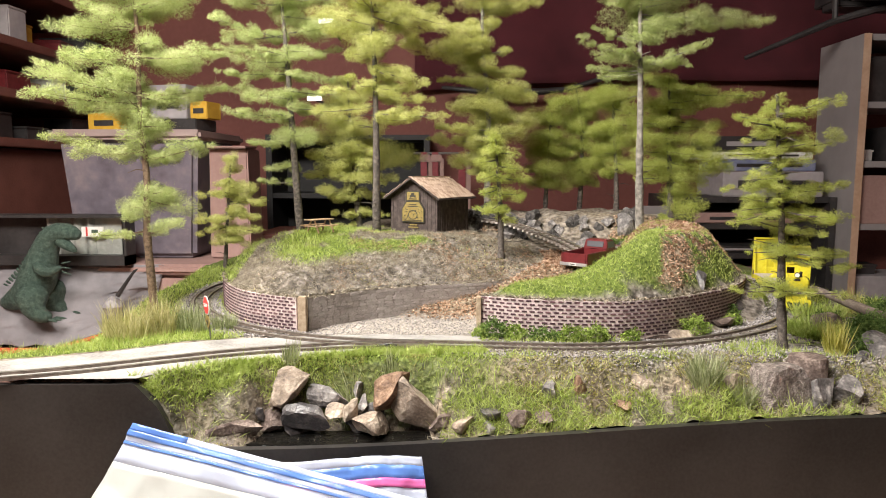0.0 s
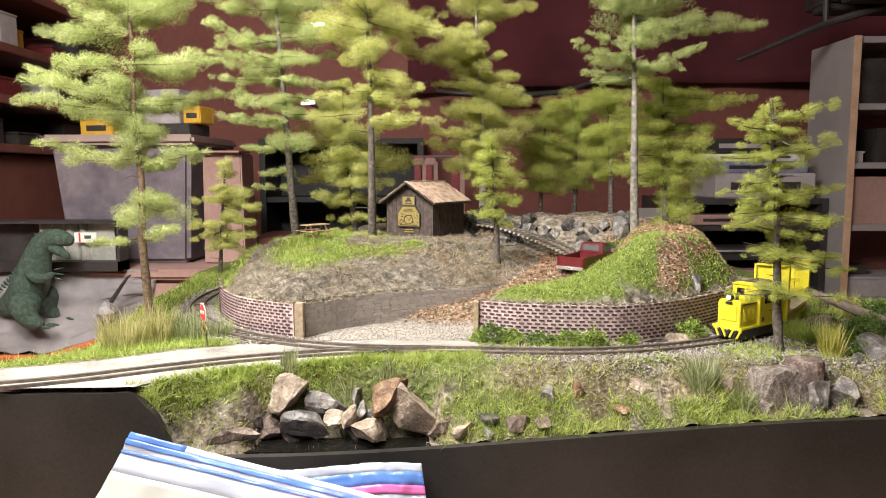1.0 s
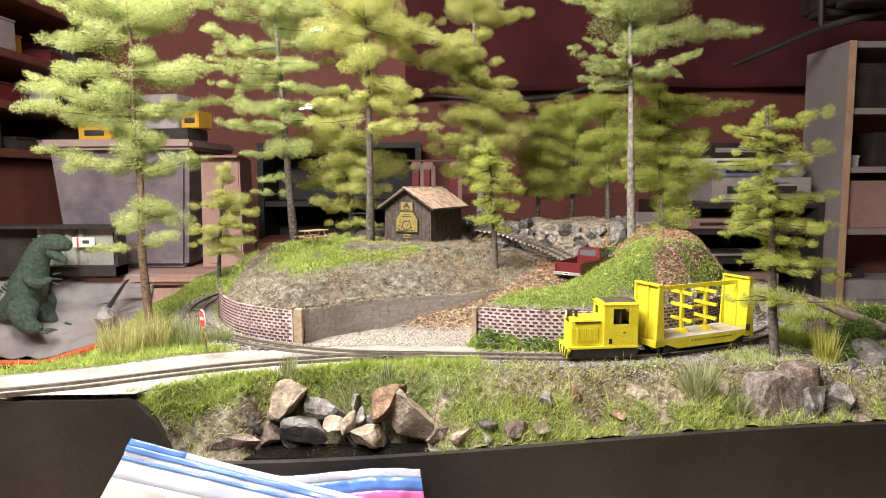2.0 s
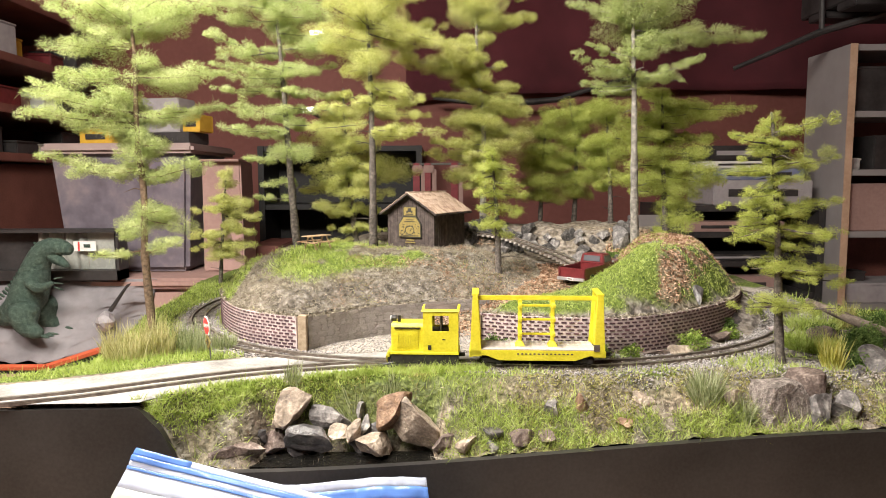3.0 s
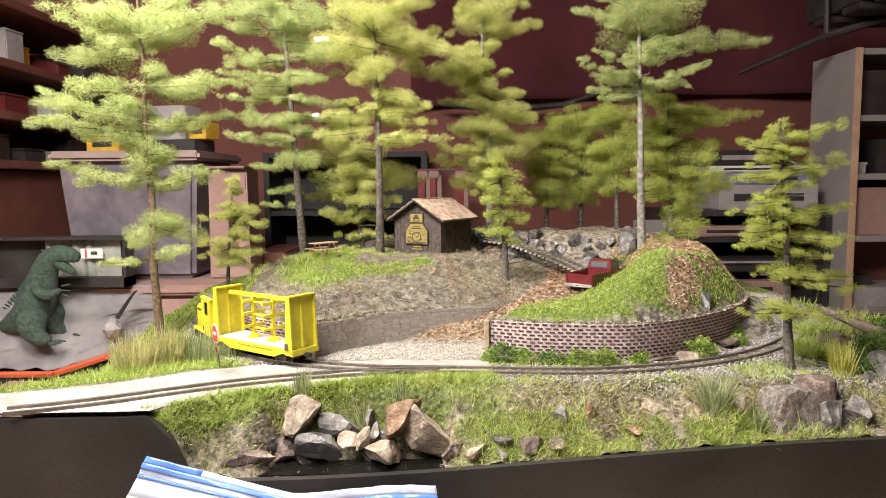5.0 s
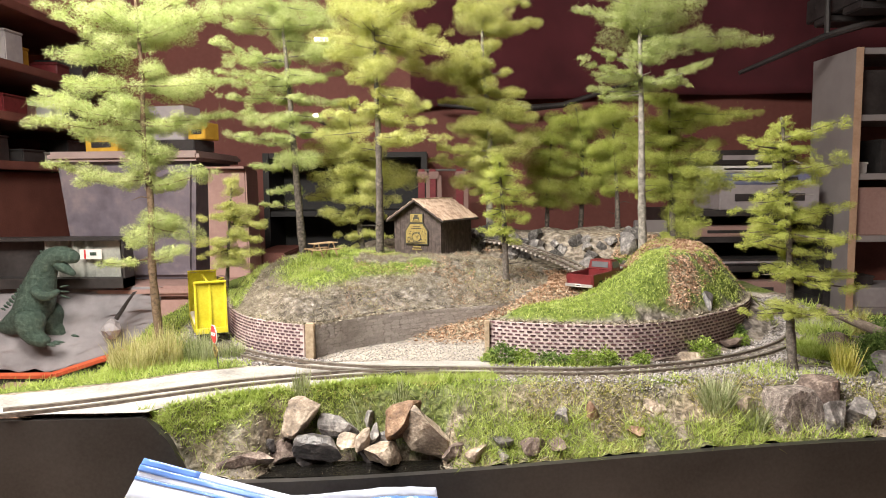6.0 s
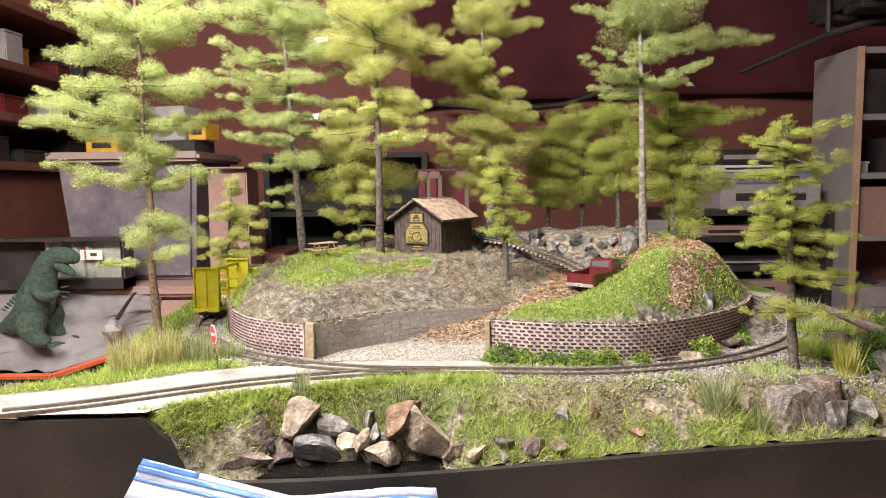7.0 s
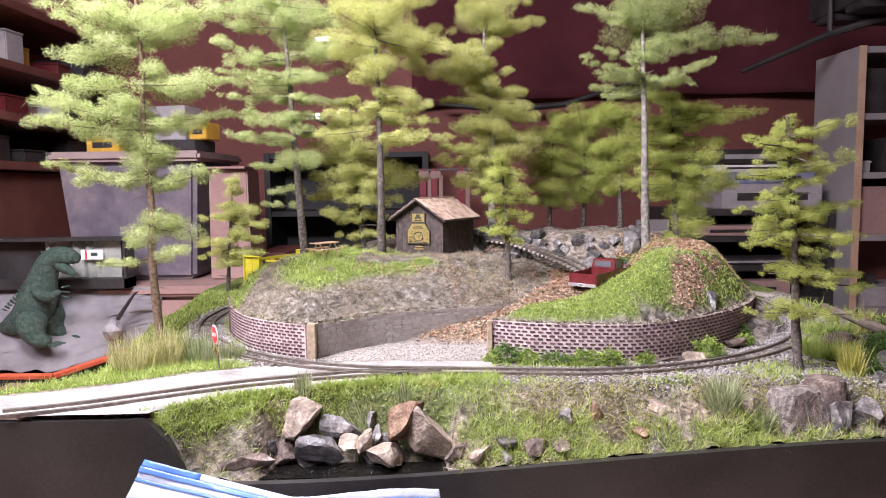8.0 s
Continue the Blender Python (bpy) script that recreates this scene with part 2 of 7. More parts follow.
M_TOTELID = surface("tote_lid", (0.28, 0.21, 0.195), (0.38, 0.295, 0.275), 6, 0.45, 0, 0.05)
M_CARD = surface("pink_brown_card", (0.28, 0.17, 0.15), (0.40, 0.26, 0.23), 5, 0.75, 0, 0.1, 20)
M_PAPER = surface("grey_paper", (0.17, 0.16, 0.17), (0.32, 0.30, 0.315), 7, 0.85, 0, 0.4, 5, 0.004)
M_ORANGE = surface("orange_edge", (0.50, 0.07, 0.025), (0.62, 0.13, 0.05), 20, 0.6, 0, 0)
M_LIZARD = surface("green_rubber", (0.03, 0.06, 0.045), (0.12, 0.175, 0.135), 130, 0.6, 0, 1.0, 4, 0.006, c3=(0.06, 0.10, 0.078))
M_SHELFWHITE = surface("pale_laminate", (0.23, 0.21, 0.21), (0.30, 0.275, 0.275), 4, 0.6, 0, 0.05)
M_SHELFWOOD = surface("pine_edge", (0.42, 0.27, 0.18), (0.55, 0.38, 0.27), 20, 0.6, 0, 0.1)
M_DARKBOX = surface("dark_plastic", (0.015, 0.014, 0.014), (0.05, 0.045, 0.045), 15, 0.5, 0, 0.05)
M_BLACKBOX = surface("black_laminate", (0.006, 0.0055, 0.0055), (0.018, 0.016, 0.016), 15, 0.6, 0, 0.05)
M_GREYBOX = surface("grey_plastic", (0.28, 0.26, 0.27), (0.42, 0.39, 0.40), 12, 0.5, 0, 0.05)
M_BLUEBOX = surface("blue_card", (0.12, 0.14, 0.25), (0.28, 0.30, 0.42), 25, 0.6, 0, 0)
M_BOXYEL = surface("yellow_card", (0.50, 0.28, 0.02), (0.68, 0.42, 0.05), 20, 0.6, 0, 0)
M_CLAMP = surface("clamp_red", (0.15, 0.010, 0.018), (0.25, 0.022, 0.03), 40, 0.5, 0, 0.05)
M_BAG = glassy("clear_bag", (0.60, 0.62, 0.59), 0.16, 0.62)
M_BAGBLUE = glassy("blue_zip", (0.13, 0.27, 0.68), 0.2, 0.75)
M_BAGLIGHT = glassy("pale_blue_zip", (0.60, 0.66, 0.80), 0.13, 0.62)
M_BAGPINK = glassy("pink_zip", (0.70, 0.16, 0.42), 0.25, 0.85)
M_LEDGE = surface("crumbly_ledge", (0.09, 0.076, 0.068), (0.44, 0.385, 0.345), 190, 0.85, 0, 1.0, 4, 0.003, c3=(0.22, 0.185, 0.165))
M_ROCK_FAR = surface("muted_rock", (0.022, 0.020, 0.019), (0.17, 0.158, 0.148), 160, 0.9, 0, 1.0, 4, 0.004, c3=(0.07, 0.064, 0.06))

# ---------- the line of the track ----------
RAIL_TOP = 0.0045


def closed_loop():
    p = []
    for (cx, cy, r), a0, a1 in (((0.123, 1.008, 0.366), 90, -90), ((-0.0135, 0.968, 0.314), -90, -270)):
        for a in np.linspace(a0, a1, 200):
            p.append((cx + r * math.cos(radians(a)), cy + r * math.sin(radians(a))))
    q = np.array(p + p[:1])
    d = np.r_[0, np.cumsum(np.hypot(*np.diff(q, axis=0).T))]
    s = np.linspace(0, d[-1], 1200, endpoint=False)
    c = np.c_[np.interp(s, d, q[:, 0]), np.interp(s, d, q[:, 1])]
    for _ in range(30):
        c = (np.roll(c, 1, 0) + 2 * c + np.roll(c, -1, 0)) / 4
    return c, d[-1]


LOOP, LOOP_LENGTH = closed_loop()


def on_loop(s):
    u = (s / LOOP_LENGTH * 1200) % 1200
    i = int(u)
    return LOOP[i] * (1 - u + i) + LOOP[(i + 1) % 1200] * (u - i)


def curve_through(pts, n):
    """A smooth open line through a few points."""
    pts = np.array(pts, float)
    t, u = np.arange(len(pts)), np.linspace(0, len(pts) - 1, n)
    out = []
    for v in u:
        i = min(int(v), len(pts) - 2)
        f = v - i
        p0, p1, p2, p3 = pts[max(i - 1, 0)], pts[i], pts[i + 1], pts[min(i + 2, len(pts) - 1)]
        out.append(0.5 * (2 * p1 + (p2 - p0) * f + (2 * p0 - 5 * p1 + 4 * p2 - p3) * f * f + (3 * p1 - p0 - 3 * p2 + p3) * f ** 3))
    return np.array(out)


SPUR = curve_through([(0.10, 0.6435), (0.0, 0.650), (-0.06, 0.6475), (-0.101, 0.641), (-0.153, 0.627), (-0.2, 0.609), (-0.243, 0.588), (-0.283, 0.567), (-0.322, 0.549), (-0.361, 0.535)], 120)

# ---------- the lie of the land ----------
BRICK_LEFT = curve_through([(-0.292, 0.905), (-0.263, 0.826), (-0.224, 0.765), (-0.180, 0.731), (-0.150, 0.716)], 60)
STONE_LINE = curve_through([(-0.138, 0.722), (-0.117, 0.742), (-0.09, 0.768), (-0.057, 0.788), (-0.017, 0.806), (0.055, 0.832), (0.10, 0.86)], 60)
BRICK_RIGHT = curve_through([(0.050, 0.722), (0.088, 0.705), (0.132, 0.695), (0.183, 0.690), (0.214, 0.696), (0.249, 0.712), (0.29, 0.739), (0.341, 0.784), (0.380, 0.835), (0.402, 0.880)], 90)
MOUND_LEFT = np.vstack([BRICK_LEFT, STONE_LINE, [(0.138, 0.90), (0.15, 0.96), (0.14, 1.03), (0.10, 1.10), (0, 1.16), (-0.14, 1.16), (-0.24, 1.10), (-0.29, 1.0)]])
MOUND_RIGHT = np.vstack([BRICK_RIGHT, [(0.42, 0.95), (0.41, 1.03), (0.34, 1.08), (0.27, 1.06), (0.235, 0.98), (0.215, 0.90), (0.155, 0.83), (0.085, 0.765)]])
BACK = np.array([(-0.05, 1.08), (0.08, 1.06), (0.15, 1.06), (0.21, 1.03), (0.28, 1.02), (0.36, 1.04), (0.42, 1.12), (0.34, 1.25), (0.1, 1.30), (-0.1, 1.25)])


def inside(poly, x, y):
    """Distance to the outline, positive inside it."""
    d = np.full(x.shape, 9.0)
    odd = np.zeros(x.shape, bool)
    for (ax, ay), (bx, by) in zip(poly, np.roll(poly, -1, 0)):
        ex, ey = bx - ax, by - ay
        k = np.clip(((x - ax) * ex + (y - ay) * ey) / (ex * ex + ey * ey + 1e-12), 0, 1)
        d = np.minimum(d, np.hypot(x - ax - k * ex, y - ay - k * ey))
        if abs(ey) > 1e-9:
            odd ^= ((ay > y) != (by > y)) & (x < (bx - ax) * (y - ay) / ey + ax)
    return np.where(odd, d, -d)


def line_distance(line, x, y):
    d = np.full(x.shape, 9.0)
    for (ax, ay), (bx, by) in zip(line[:-1], line[1:]):
        ex, ey = bx - ax, by - ay
        k = np.clip(((x - ax) * ex + (y - ay) * ey) / (ex * ex + ey * ey + 1e-12), 0, 1)
        d = np.minimum(d, np.hypot(x - ax - k * ex, y - ay - k * ey))
    return d


def step(a, b, v):
    k = np.clip((v - a) / (b - a), 0, 1)
    return k * k * (3 - 2 * k)


def ripple(x, y, f, seed):
    """Smooth made-up unevenness from a few waves."""
    r = np.random.RandomState(seed)
    out = np.zeros(x.shape)
    for k in range(14):
        a, p, g = r.uniform(0, 6.28), r.uniform(0, 6.28), f * r.uniform(0.6, 2.6)
        out += np.sin((x * math.cos(a) + y * math.sin(a)) * g + p + 1.3 * np.sin(x * g * 0.6 + y * g * 0.4 + k)) / (g / f)
    return out / 7


def fascia_y(x):
    return 0.550 + 0.03 * x


def fascia_top(x):
    x = np.asarray(x, float)
    return -0.0035 + 0.0035 * ripple(x, 0 * x, 160, 88) * step(-0.262, -0.24, x) * step(-0.18, -0.20, x) - 0.0565 * (0.30 * step(-0.246, -0.226, x) + 0.70 * step(-0.230, -0.208, x)) + 0.026 * step(-0.16, 0.42, x)


TRACK_NEAR = LOOP[::6]


def height(x, y):
    x, y = np.asarray(x, float), np.asarray(y, float)
    z = 0.050 * step(0.765, 0.90, y) * step(-0.02, 0.06, x + 0.25 * (y - 0.8) + 0.06) * step(0.45, 0.38, x) + 0.025 * step(0.95, 1.1, y) * step(-0.3, -0.1, x) * step(0.45, 0.38, x)
    z = z + 0.0012 * ripple(x, y, 60, 3)
    dl = inside(MOUND_LEFT, x, y) - 0.0028
    rear = step(0.87, 0.96, y)
    zl = 0.0375 + (0.019 * step(0, 0.035, dl) + 0.029 * step(0.01, 0.17, dl)) * (1 - rear) + (0.026 * step(0, 0.022, dl) + 0.021 * step(0.005, 0.085, dl)) * rear + (0.004 * ripple(x, y, 45, 5) + 0.002 * ripple(x, y, 130, 6)) * step(0, 0.03, dl) - 0.012 * step(0.0, 0.12, x) * step(0.0, 0.06, dl)
    z = np.where(dl > 0, np.maximum(zl, z), z)
    dr = inside(MOUND_RIGHT, x, y) - 0.0028
    zr = 0.0395 + 0.010 * step(0, 0.02, dr) + 0.049 * step(0.0, 0.060, dr) * step(0.13, 0.29, x) + (0.003 * ripple(x, y, 55, 8) + 0.0015 * ripple(x, y, 140, 9)) * step(0, 0.03, dr)
    z = np.where(dr > 0, np.maximum(zr, z), z)
    db = inside(BACK, x, y)
    zb = 0.072 + 0.032 * step(0, 0.05, db) + 0.010 * ripple(x, y, 60, 11) * step(0, 0.03, db)
    z = np.where(db > 0, np.maximum(zb, z), z)
    # the track stays on a level bed, except under the mounds' feet
    dt = line_distance(TRACK_NEAR, x, y)
    bed = step(0.034, 0.018, dt) * (dl < 0) * (dr < 0)
    z = z * (1 - bed) - 0.0005 * bed
    # the bank falls to the front edge
    front = fascia_y(x)
    lip = front + 0.062 + 0.006 * ripple(x, y * 0, 25, 14) - 0.055 * step(-0.17, -0.27, x)
    lip = np.minimum(lip, np.interp(x, [-0.26, -0.24, -0.228, -0.18, -0.12, -0.06, 0.1], [0.556, 0.556, 0.559, 0.588, 0.608, 0.626, 0.70]))
    k = step(0, 1, np.clip((lip - y) / np.maximum(lip - front - 0.004, 0.004), 0, 1)) * 0.35 + 0.65 * np.clip((lip - y) / np.maximum(lip - front - 0.004, 0.004), 0, 1)
    bank = fascia_top(x) * k + 0.008 * ripple(x, y, 80, 15) * step(0, 0.3, k) * step(1, 0.8, k) + 0.004 * ripple(x, y, 210, 16) * step(0, 0.2, k)
    z = np.where(y < lip, bank, z)
    # a notch for the stream bed
    notch = step(-0.165, -0.145, x) * step(0.012, -0.005, x) * step(0.0, -0.020, y - np.minimum(0.612, np.interp(x, [-0.24, -0.228, -0.18, -0.12, -0.06, 0.1], [0.547, 0.557, 0.587, 0.607, 0.625, 0.65])))
    z = np.where(notch > 0, np.minimum(z, -0.066 * notch + z * (1 - notch)), z)
    # the far bank on the track's outer side
    z = z + 0.016 * step(0.47, 0.56, x) * step(0.62, 0.72, y) - 0.02 * step(0.36, 0.44, x) * step(0.70, 0.62, y) * (y > lip)
    return z


def ground_at(x, y):
    return float(height(np.array([x]), np.array([y]))[0])


LEFT_EDGE = [(-0.62, 0.515), (-0.42, 0.607), (-0.350, 0.662), (-0.374, 0.80), (-0.405, 0.93), (-0.405, 1.02), (-0.42, 1.12), (-0.44, 1.24), (-0.42, 1.42), (0.525, 1.42), (0.525, 0.95), (0.545, 0.86), (0.60, 0.75), (0.64, 0.50)]
ROAD = np.array([(-0.60, 0.545), (-0.399, 0.594), (-0.313, 0.626), (-0.258, 0.662), (-0.205, 0.683), (-0.150, 0.694), (-0.06, 0.706), (0.045, 0.700), (0.045, 0.640), (-0.06, 0.630), (-0.12, 0.612), (-0.18, 0.592), (-0.228, 0.562), (-0.240, 0.553), (-0.246, 0.530), (-0.60, 0.515)])


def masks(x, y):
    """How grassy, littered, gravelly and bare each place is."""
    dl, dr, dt = inside(MOUND_LEFT, x, y), inside(MOUND_RIGHT, x, y), line_distance(TRACK_NEAR, x, y)
    n = ripple(x, y, 40, 21)
    n2 = ripple(x, y, 90, 22)
    out = (dl < 0) & (dr < 0)
    lip = fascia_y(x) + 0.06
    grass = np.zeros(x.shape)
    grass = np.where(out & (dt > 0.022) & (y < 0.68), step(-0.15, 0.25, n + 0.30 - 0.25 * step(0.05, 0.15, x) * (y > lip - 0.02)), grass)
    grass = np.where(out & (x < -0.20) & (dt > 0.020), 0.95, grass)
    grass = np.where(out & (x > 0.40) & (y > 0.66) & (dt > 0.026), step(-0.2, 0.2, n - 0.12), grass)
    grass = np.where((dl > 0.045) & (x < -0.12), step(0.045, 0.085, dl) * step(-0.35, 0.0, n + 0.12), grass)
    grass = np.where((dl > 0.045) & (x >= -0.12), step(0.05, 0.10, dl) * step(0.05, 0.4, n), grass)
    grass = np.where((dl > 0) & (x < -0.25), 0.9, grass)
    wide = 0.013 + 0.15 * np.clip(y - 0.745, 0, 0.2)
    pile = step(wide + 0.008, wide - 0.004, np.abs(x - 0.264 - 0.5 * (y - 0.745)) + 0.008 * n2) * step(0.715, 0.74, y)
    grass = np.where(dr > 0.004, step(0.004, 0.016, dr + 0.007 * n2) * step(-0.6, -0.1, n2 + 0.22) * (1 - pile * step(-0.25, 0.1, n2 + 0.12)) * step(0.40, 0.36, x), grass)
    litter = np.where(dr > 0.01, pile * step(-0.25, 0.1, n2 + 0.12), 0.0)
    way = step(0.765, 0.80, y) * out * step(-0.02, 0.03, x + 0.03) * step(0.30, 0.25, x) * (y < 1.0)
    litter = np.maximum(litter, way * step(-0.5, 0.1, n + 0.25))
    litter = np.maximum(litter, np.where((dl > 0.01) & (x > -0.06), 0.35 * step(0.1, 0.4, n2), 0))
    litter = np.maximum(litter, np.where((dr > 0) & (y > 0.9), 0.8, 0))
    gravel = np.where(out, step(0.032, 0.022, dt), 0)
    gravel = np.maximum(gravel, out * step(0.69, 0.71, y) * step(0.80, 0.76, y) * step(-0.16, -0.12, x) * step(0.10, 0.06, x) * 0.8)
    onroad = inside(ROAD, x, y)
    grass = grass * (onroad < -0.002)
    q = np.clip((lip - y) / 0.058, 0, 1)
    rip = ripple(x, y, 75, 30)
    east = step(0.03, 0.08, x)
    want = 0.8 * (1 - step(0.25, 0.45, q)) * (0.95 - 0.75 * east) + step(0.25, 0.45, q) * (1 - step(0.55, 0.75, q)) * step(0.0, 0.3, rip) * 0.6 + step(0.50, 0.78, q) * (0.15 + 0.42 * step(0.0, 0.05, x)) * step(-0.3, 0.2, rip + 0.08) * (1 - 0.9 * step(0.275, 0.29, x) * step(0.37, 0.35, x) * step(0.97, 0.85, q))
    grass = np.where((y < lip) & (x > -0.262) & out, want, grass)
    grass = np.where(step(-0.165, -0.145, x) * step(0.012, -0.005, x) * step(0.60, 0.590, y) > 0.2, 0, grass)
    grass = grass * (onroad < -0.002)
    return grass * (dt > 0.018), litter, gravel, onroad


def terrain_material():
    m, N, L, b = nodes_of("scenery_soil")
    tc = N.new("ShaderNodeTexCoord")

    def noise_ramp(scale, a, c, d):
        n, r = N.new("ShaderNodeTexNoise"), N.new("ShaderNodeValToRGB")
        n.inputs["Scale"].default_value, n.inputs["Detail"].default_value = scale, 8
        L.new(tc.outputs["Object"], n.inputs["Vector"])
        r.color_ramp.elements[0].position, r.color_ramp.elements[1].position = 0.35, 0.68
        r.color_ramp.elements[0].color, r.color_ramp.elements[1].color = (*a, 1), (*d, 1)
        r.color_ramp.elements.new(0.5).color = (*c, 1)
        L.new(n.outputs["Fac"], r.inputs["Fac"])
        return r.outputs["Color"], n.outputs["Fac"]

    rock, h = noise_ramp(110, (0.055, 0.048, 0.042), (0.17, 0.15, 0.13), (0.36, 0.33, 0.295))
    soil, h2 = noise_ramp(200, (0.07, 0.055, 0.04), (0.23, 0.185, 0.13), (0.44, 0.37, 0.27))
    green, _ = noise_ramp(300, (0.05, 0.075, 0.015), (0.11, 0.15, 0.03), (0.18, 0.22, 0.06))
    tan, _ = noise_ramp(500, (0.22, 0.19, 0.16), (0.42, 0.38, 0.33), (0.62, 0.58, 0.52))
    last = rock
    for attr, colour in (("soil", soil), ("grass", green), ("gravel", tan)):
        a, mx = N.new("ShaderNodeAttribute"), N.new("ShaderNodeMix")
        a.attribute_name = attr
        mx.data_type = "RGBA"
        L.new(a.outputs["Fac"], mx.inputs[0])
        L.new(last, mx.inputs[6])
        L.new(colour, mx.inputs[7])
        last = mx.outputs[2]
    L.new(last, b.inputs["Base Color"])
    b.inputs["Roughness"].default_value = 0.95
    b.inputs["Specular IOR Level"].default_value = 0.15
    ad, bp = N.new("ShaderNodeMath"), N.new("ShaderNodeBump")
    L.new(h, ad.inputs[0])
    L.new(h2, ad.inputs[1])
    bp.inputs["Strength"].default_value, bp.inputs["Distance"].default_value = 0.9, 0.004
    L.new(ad.outputs[0], bp.inputs["Height"])
    L.new(bp.outputs["Normal"], b.inputs["Normal"])
    return m


M_SOIL = terrain_material()


def build_ground():
    xs = np.concatenate([np.arange(-0.64, 0.6601, 0.0032)])
    us = np.concatenate([np.linspace(0, 0.5, 150)[:-1], np.linspace(0.5, 1, 80)])
    gx, gu = np.meshgrid(xs, us)
    y0 = fascia_y(gx) + 0.001
    gy = y0 + (1.42 - y0) * (gu * 0.62 / 0.5 * (gu < 0.5) + (0.62 + (gu - 0.5) * 0.76) * (gu >= 0.5))
    gz = height(gx, gy)
    keep = inside(np.array(LEFT_EDGE), gx, gy) > 0
    n, w = gx.shape
    idx = np.arange(n * w).reshape(n, w)
    f = np.stack([idx[:-1, :-1], idx[:-1, 1:], idx[1:, 1:], idx[1:, :-1]], -1).reshape(-1, 4)
    f = f[keep.ravel()[f].all(1)]
    v = np.stack([gx, gy, gz], -1).reshape(-1, 3)
    me = fast_mesh("ground", v, f, M_SOIL, True)
    g, l, gr, rd = masks(gx, gy)
    soil = np.clip(l + 0.35 * step(0.0, 0.4, ripple(gx, gy, 30, 40)) + 0.6 * step(0.62, 0.60, gy) * step(-0.3, 0.2, ripple(gx, gy, 60, 41)) + 0.35 * step(0.98, 1.03, gy), 0, 1)
    for name, val in (("grass", g), ("soil", soil), ("gravel", gr)):
        me.attributes.new(name, "FLOAT", "POINT").data.foreach_set("value", val.ravel().astype(np.float32))
    return tagged(new("ground", me), "sculpted model landscape of rock, soil and turf on a layout board", "ground", kind="structure")


build_ground()


def build_road():
    far = np.array([(-0.60, 0.545), (-0.399, 0.594), (-0.313, 0.626), (-0.258, 0.662), (-0.205, 0.683), (-0.150, 0.694), (-0.06, 0.706), (0.05, 0.700)])
    near = np.array([(-0.60, 0.40), (-0.246, 0.40), (-0.240, 0.553), (-0.228, 0.562), (-0.18, 0.592), (-0.12, 0.612), (-0.06, 0.630), (0.05, 0.640)])
    xs, us = np.arange(-0.60, 0.05, 0.0025), np.linspace(0, 1, 44)
    gx, gu = np.meshgrid(xs, us)
    wob = 0.0016 * ripple(gx, 0 * gx, 240, 77)
    lo = np.maximum(np.interp(gx, near[:, 0], near[:, 1]) + wob, fascia_y(gx) - 0.0055)
    hi = np.interp(gx, far[:, 0], far[:, 1]) + 2 * wob
    gy = lo + (hi - lo) * gu
    d = np.minimum(hi - gy, np.where(lo < fascia_y(gx), 0.02, gy - lo))
    z = 0.0024 * step(-0.001, 0.010, d) - 0.0010 + 0.0004 * ripple(gx, gy, 80, 44)
    n, w = gx.shape
    idx = np.arange(n * w).reshape(n, w)
    f = np.stack([idx[:-1, :-1], idx[:-1, 1:], idx[1:, 1:], idx[1:, :-1]], -1).reshape(-1, 4)
    me = fast_mesh("road", np.stack([gx, gy, z], -1).reshape(-1, 3), f, M_PLASTER, True)
    return tagged(new("road", me), "pale plaster road crossing the rails", "road", kind="structure")


build_road()


def build_fascia():
    s = Shape()
    xs = np.linspace(-0.64, 0.66, 401)
    top = [(x, float(fascia_top(np.array(x)))) for x in xs]
    v, f = [], []
    for x, z in top:
        y = fascia_y(x)
        v += [(x, y - 0.006, -0.30), (x, y - 0.006, z), (x, y + 0.001, z), (x, y + 0.001, -0.30)]
    for i in range(len(top) - 1):
        a, b = 4 * i, 4 * i + 4
        f += [(a, b, b + 1, a + 1), (a + 1, b + 1, b + 2, a + 2), (a + 2, b + 2, b + 3, a + 3), (a + 3, b + 3, b, a)]
    f += [(0, 1, 2, 3), (len(v) - 4, len(v) - 1, len(v) - 2, len(v) - 3)]
    s.add(v, f)
    solid("fascia_board", s, M_BLACK, "black painted board cut along the front of the layout", "board", kind="structure")
    base = Shape().prism([(-0.40, 0.63), (-0.345, 0.675), (-0.365, 0.80), (-0.395, 0.93), (-0.395, 1.02), (-0.41, 1.12), (-0.43, 1.24), (-0.41, 1.41), (0.51, 1.41), (0.51, 0.94), (0.53, 0.85), (0.585, 0.74), (0.60, 0.66)], -0.305, -0.03, "z")
    solid("layout_base", base, M_BLACK, "black box frame carrying the model landscape", "base", kind="structure", bevel=0.004)
    top2 = Shape().box((0.0, 0.85, -0.335), (2.6, 1.7, 0.06))
    for x in (-1.2, 1.2):
        for y in (0.1, 1.6):
            top2.box((x, y, -0.68), (0.07, 0.07, 0.63))
    solid("work_table", top2, M_SHELFWOOD, "plain wooden work table beneath the layout", "table", bevel=0.004)


build_fascia()

# ---------- track ----------


def offset_line(c, d, closed):
    t = (np.roll(c, -1, 0) - np.roll(c, 1, 0)) if closed else np.gradient(c, axis=0)
    t = t / np.hypot(t[:, :1], t[:, 1:])
    return c + d * np.c_[-t[:, 1], t[:, 0]]


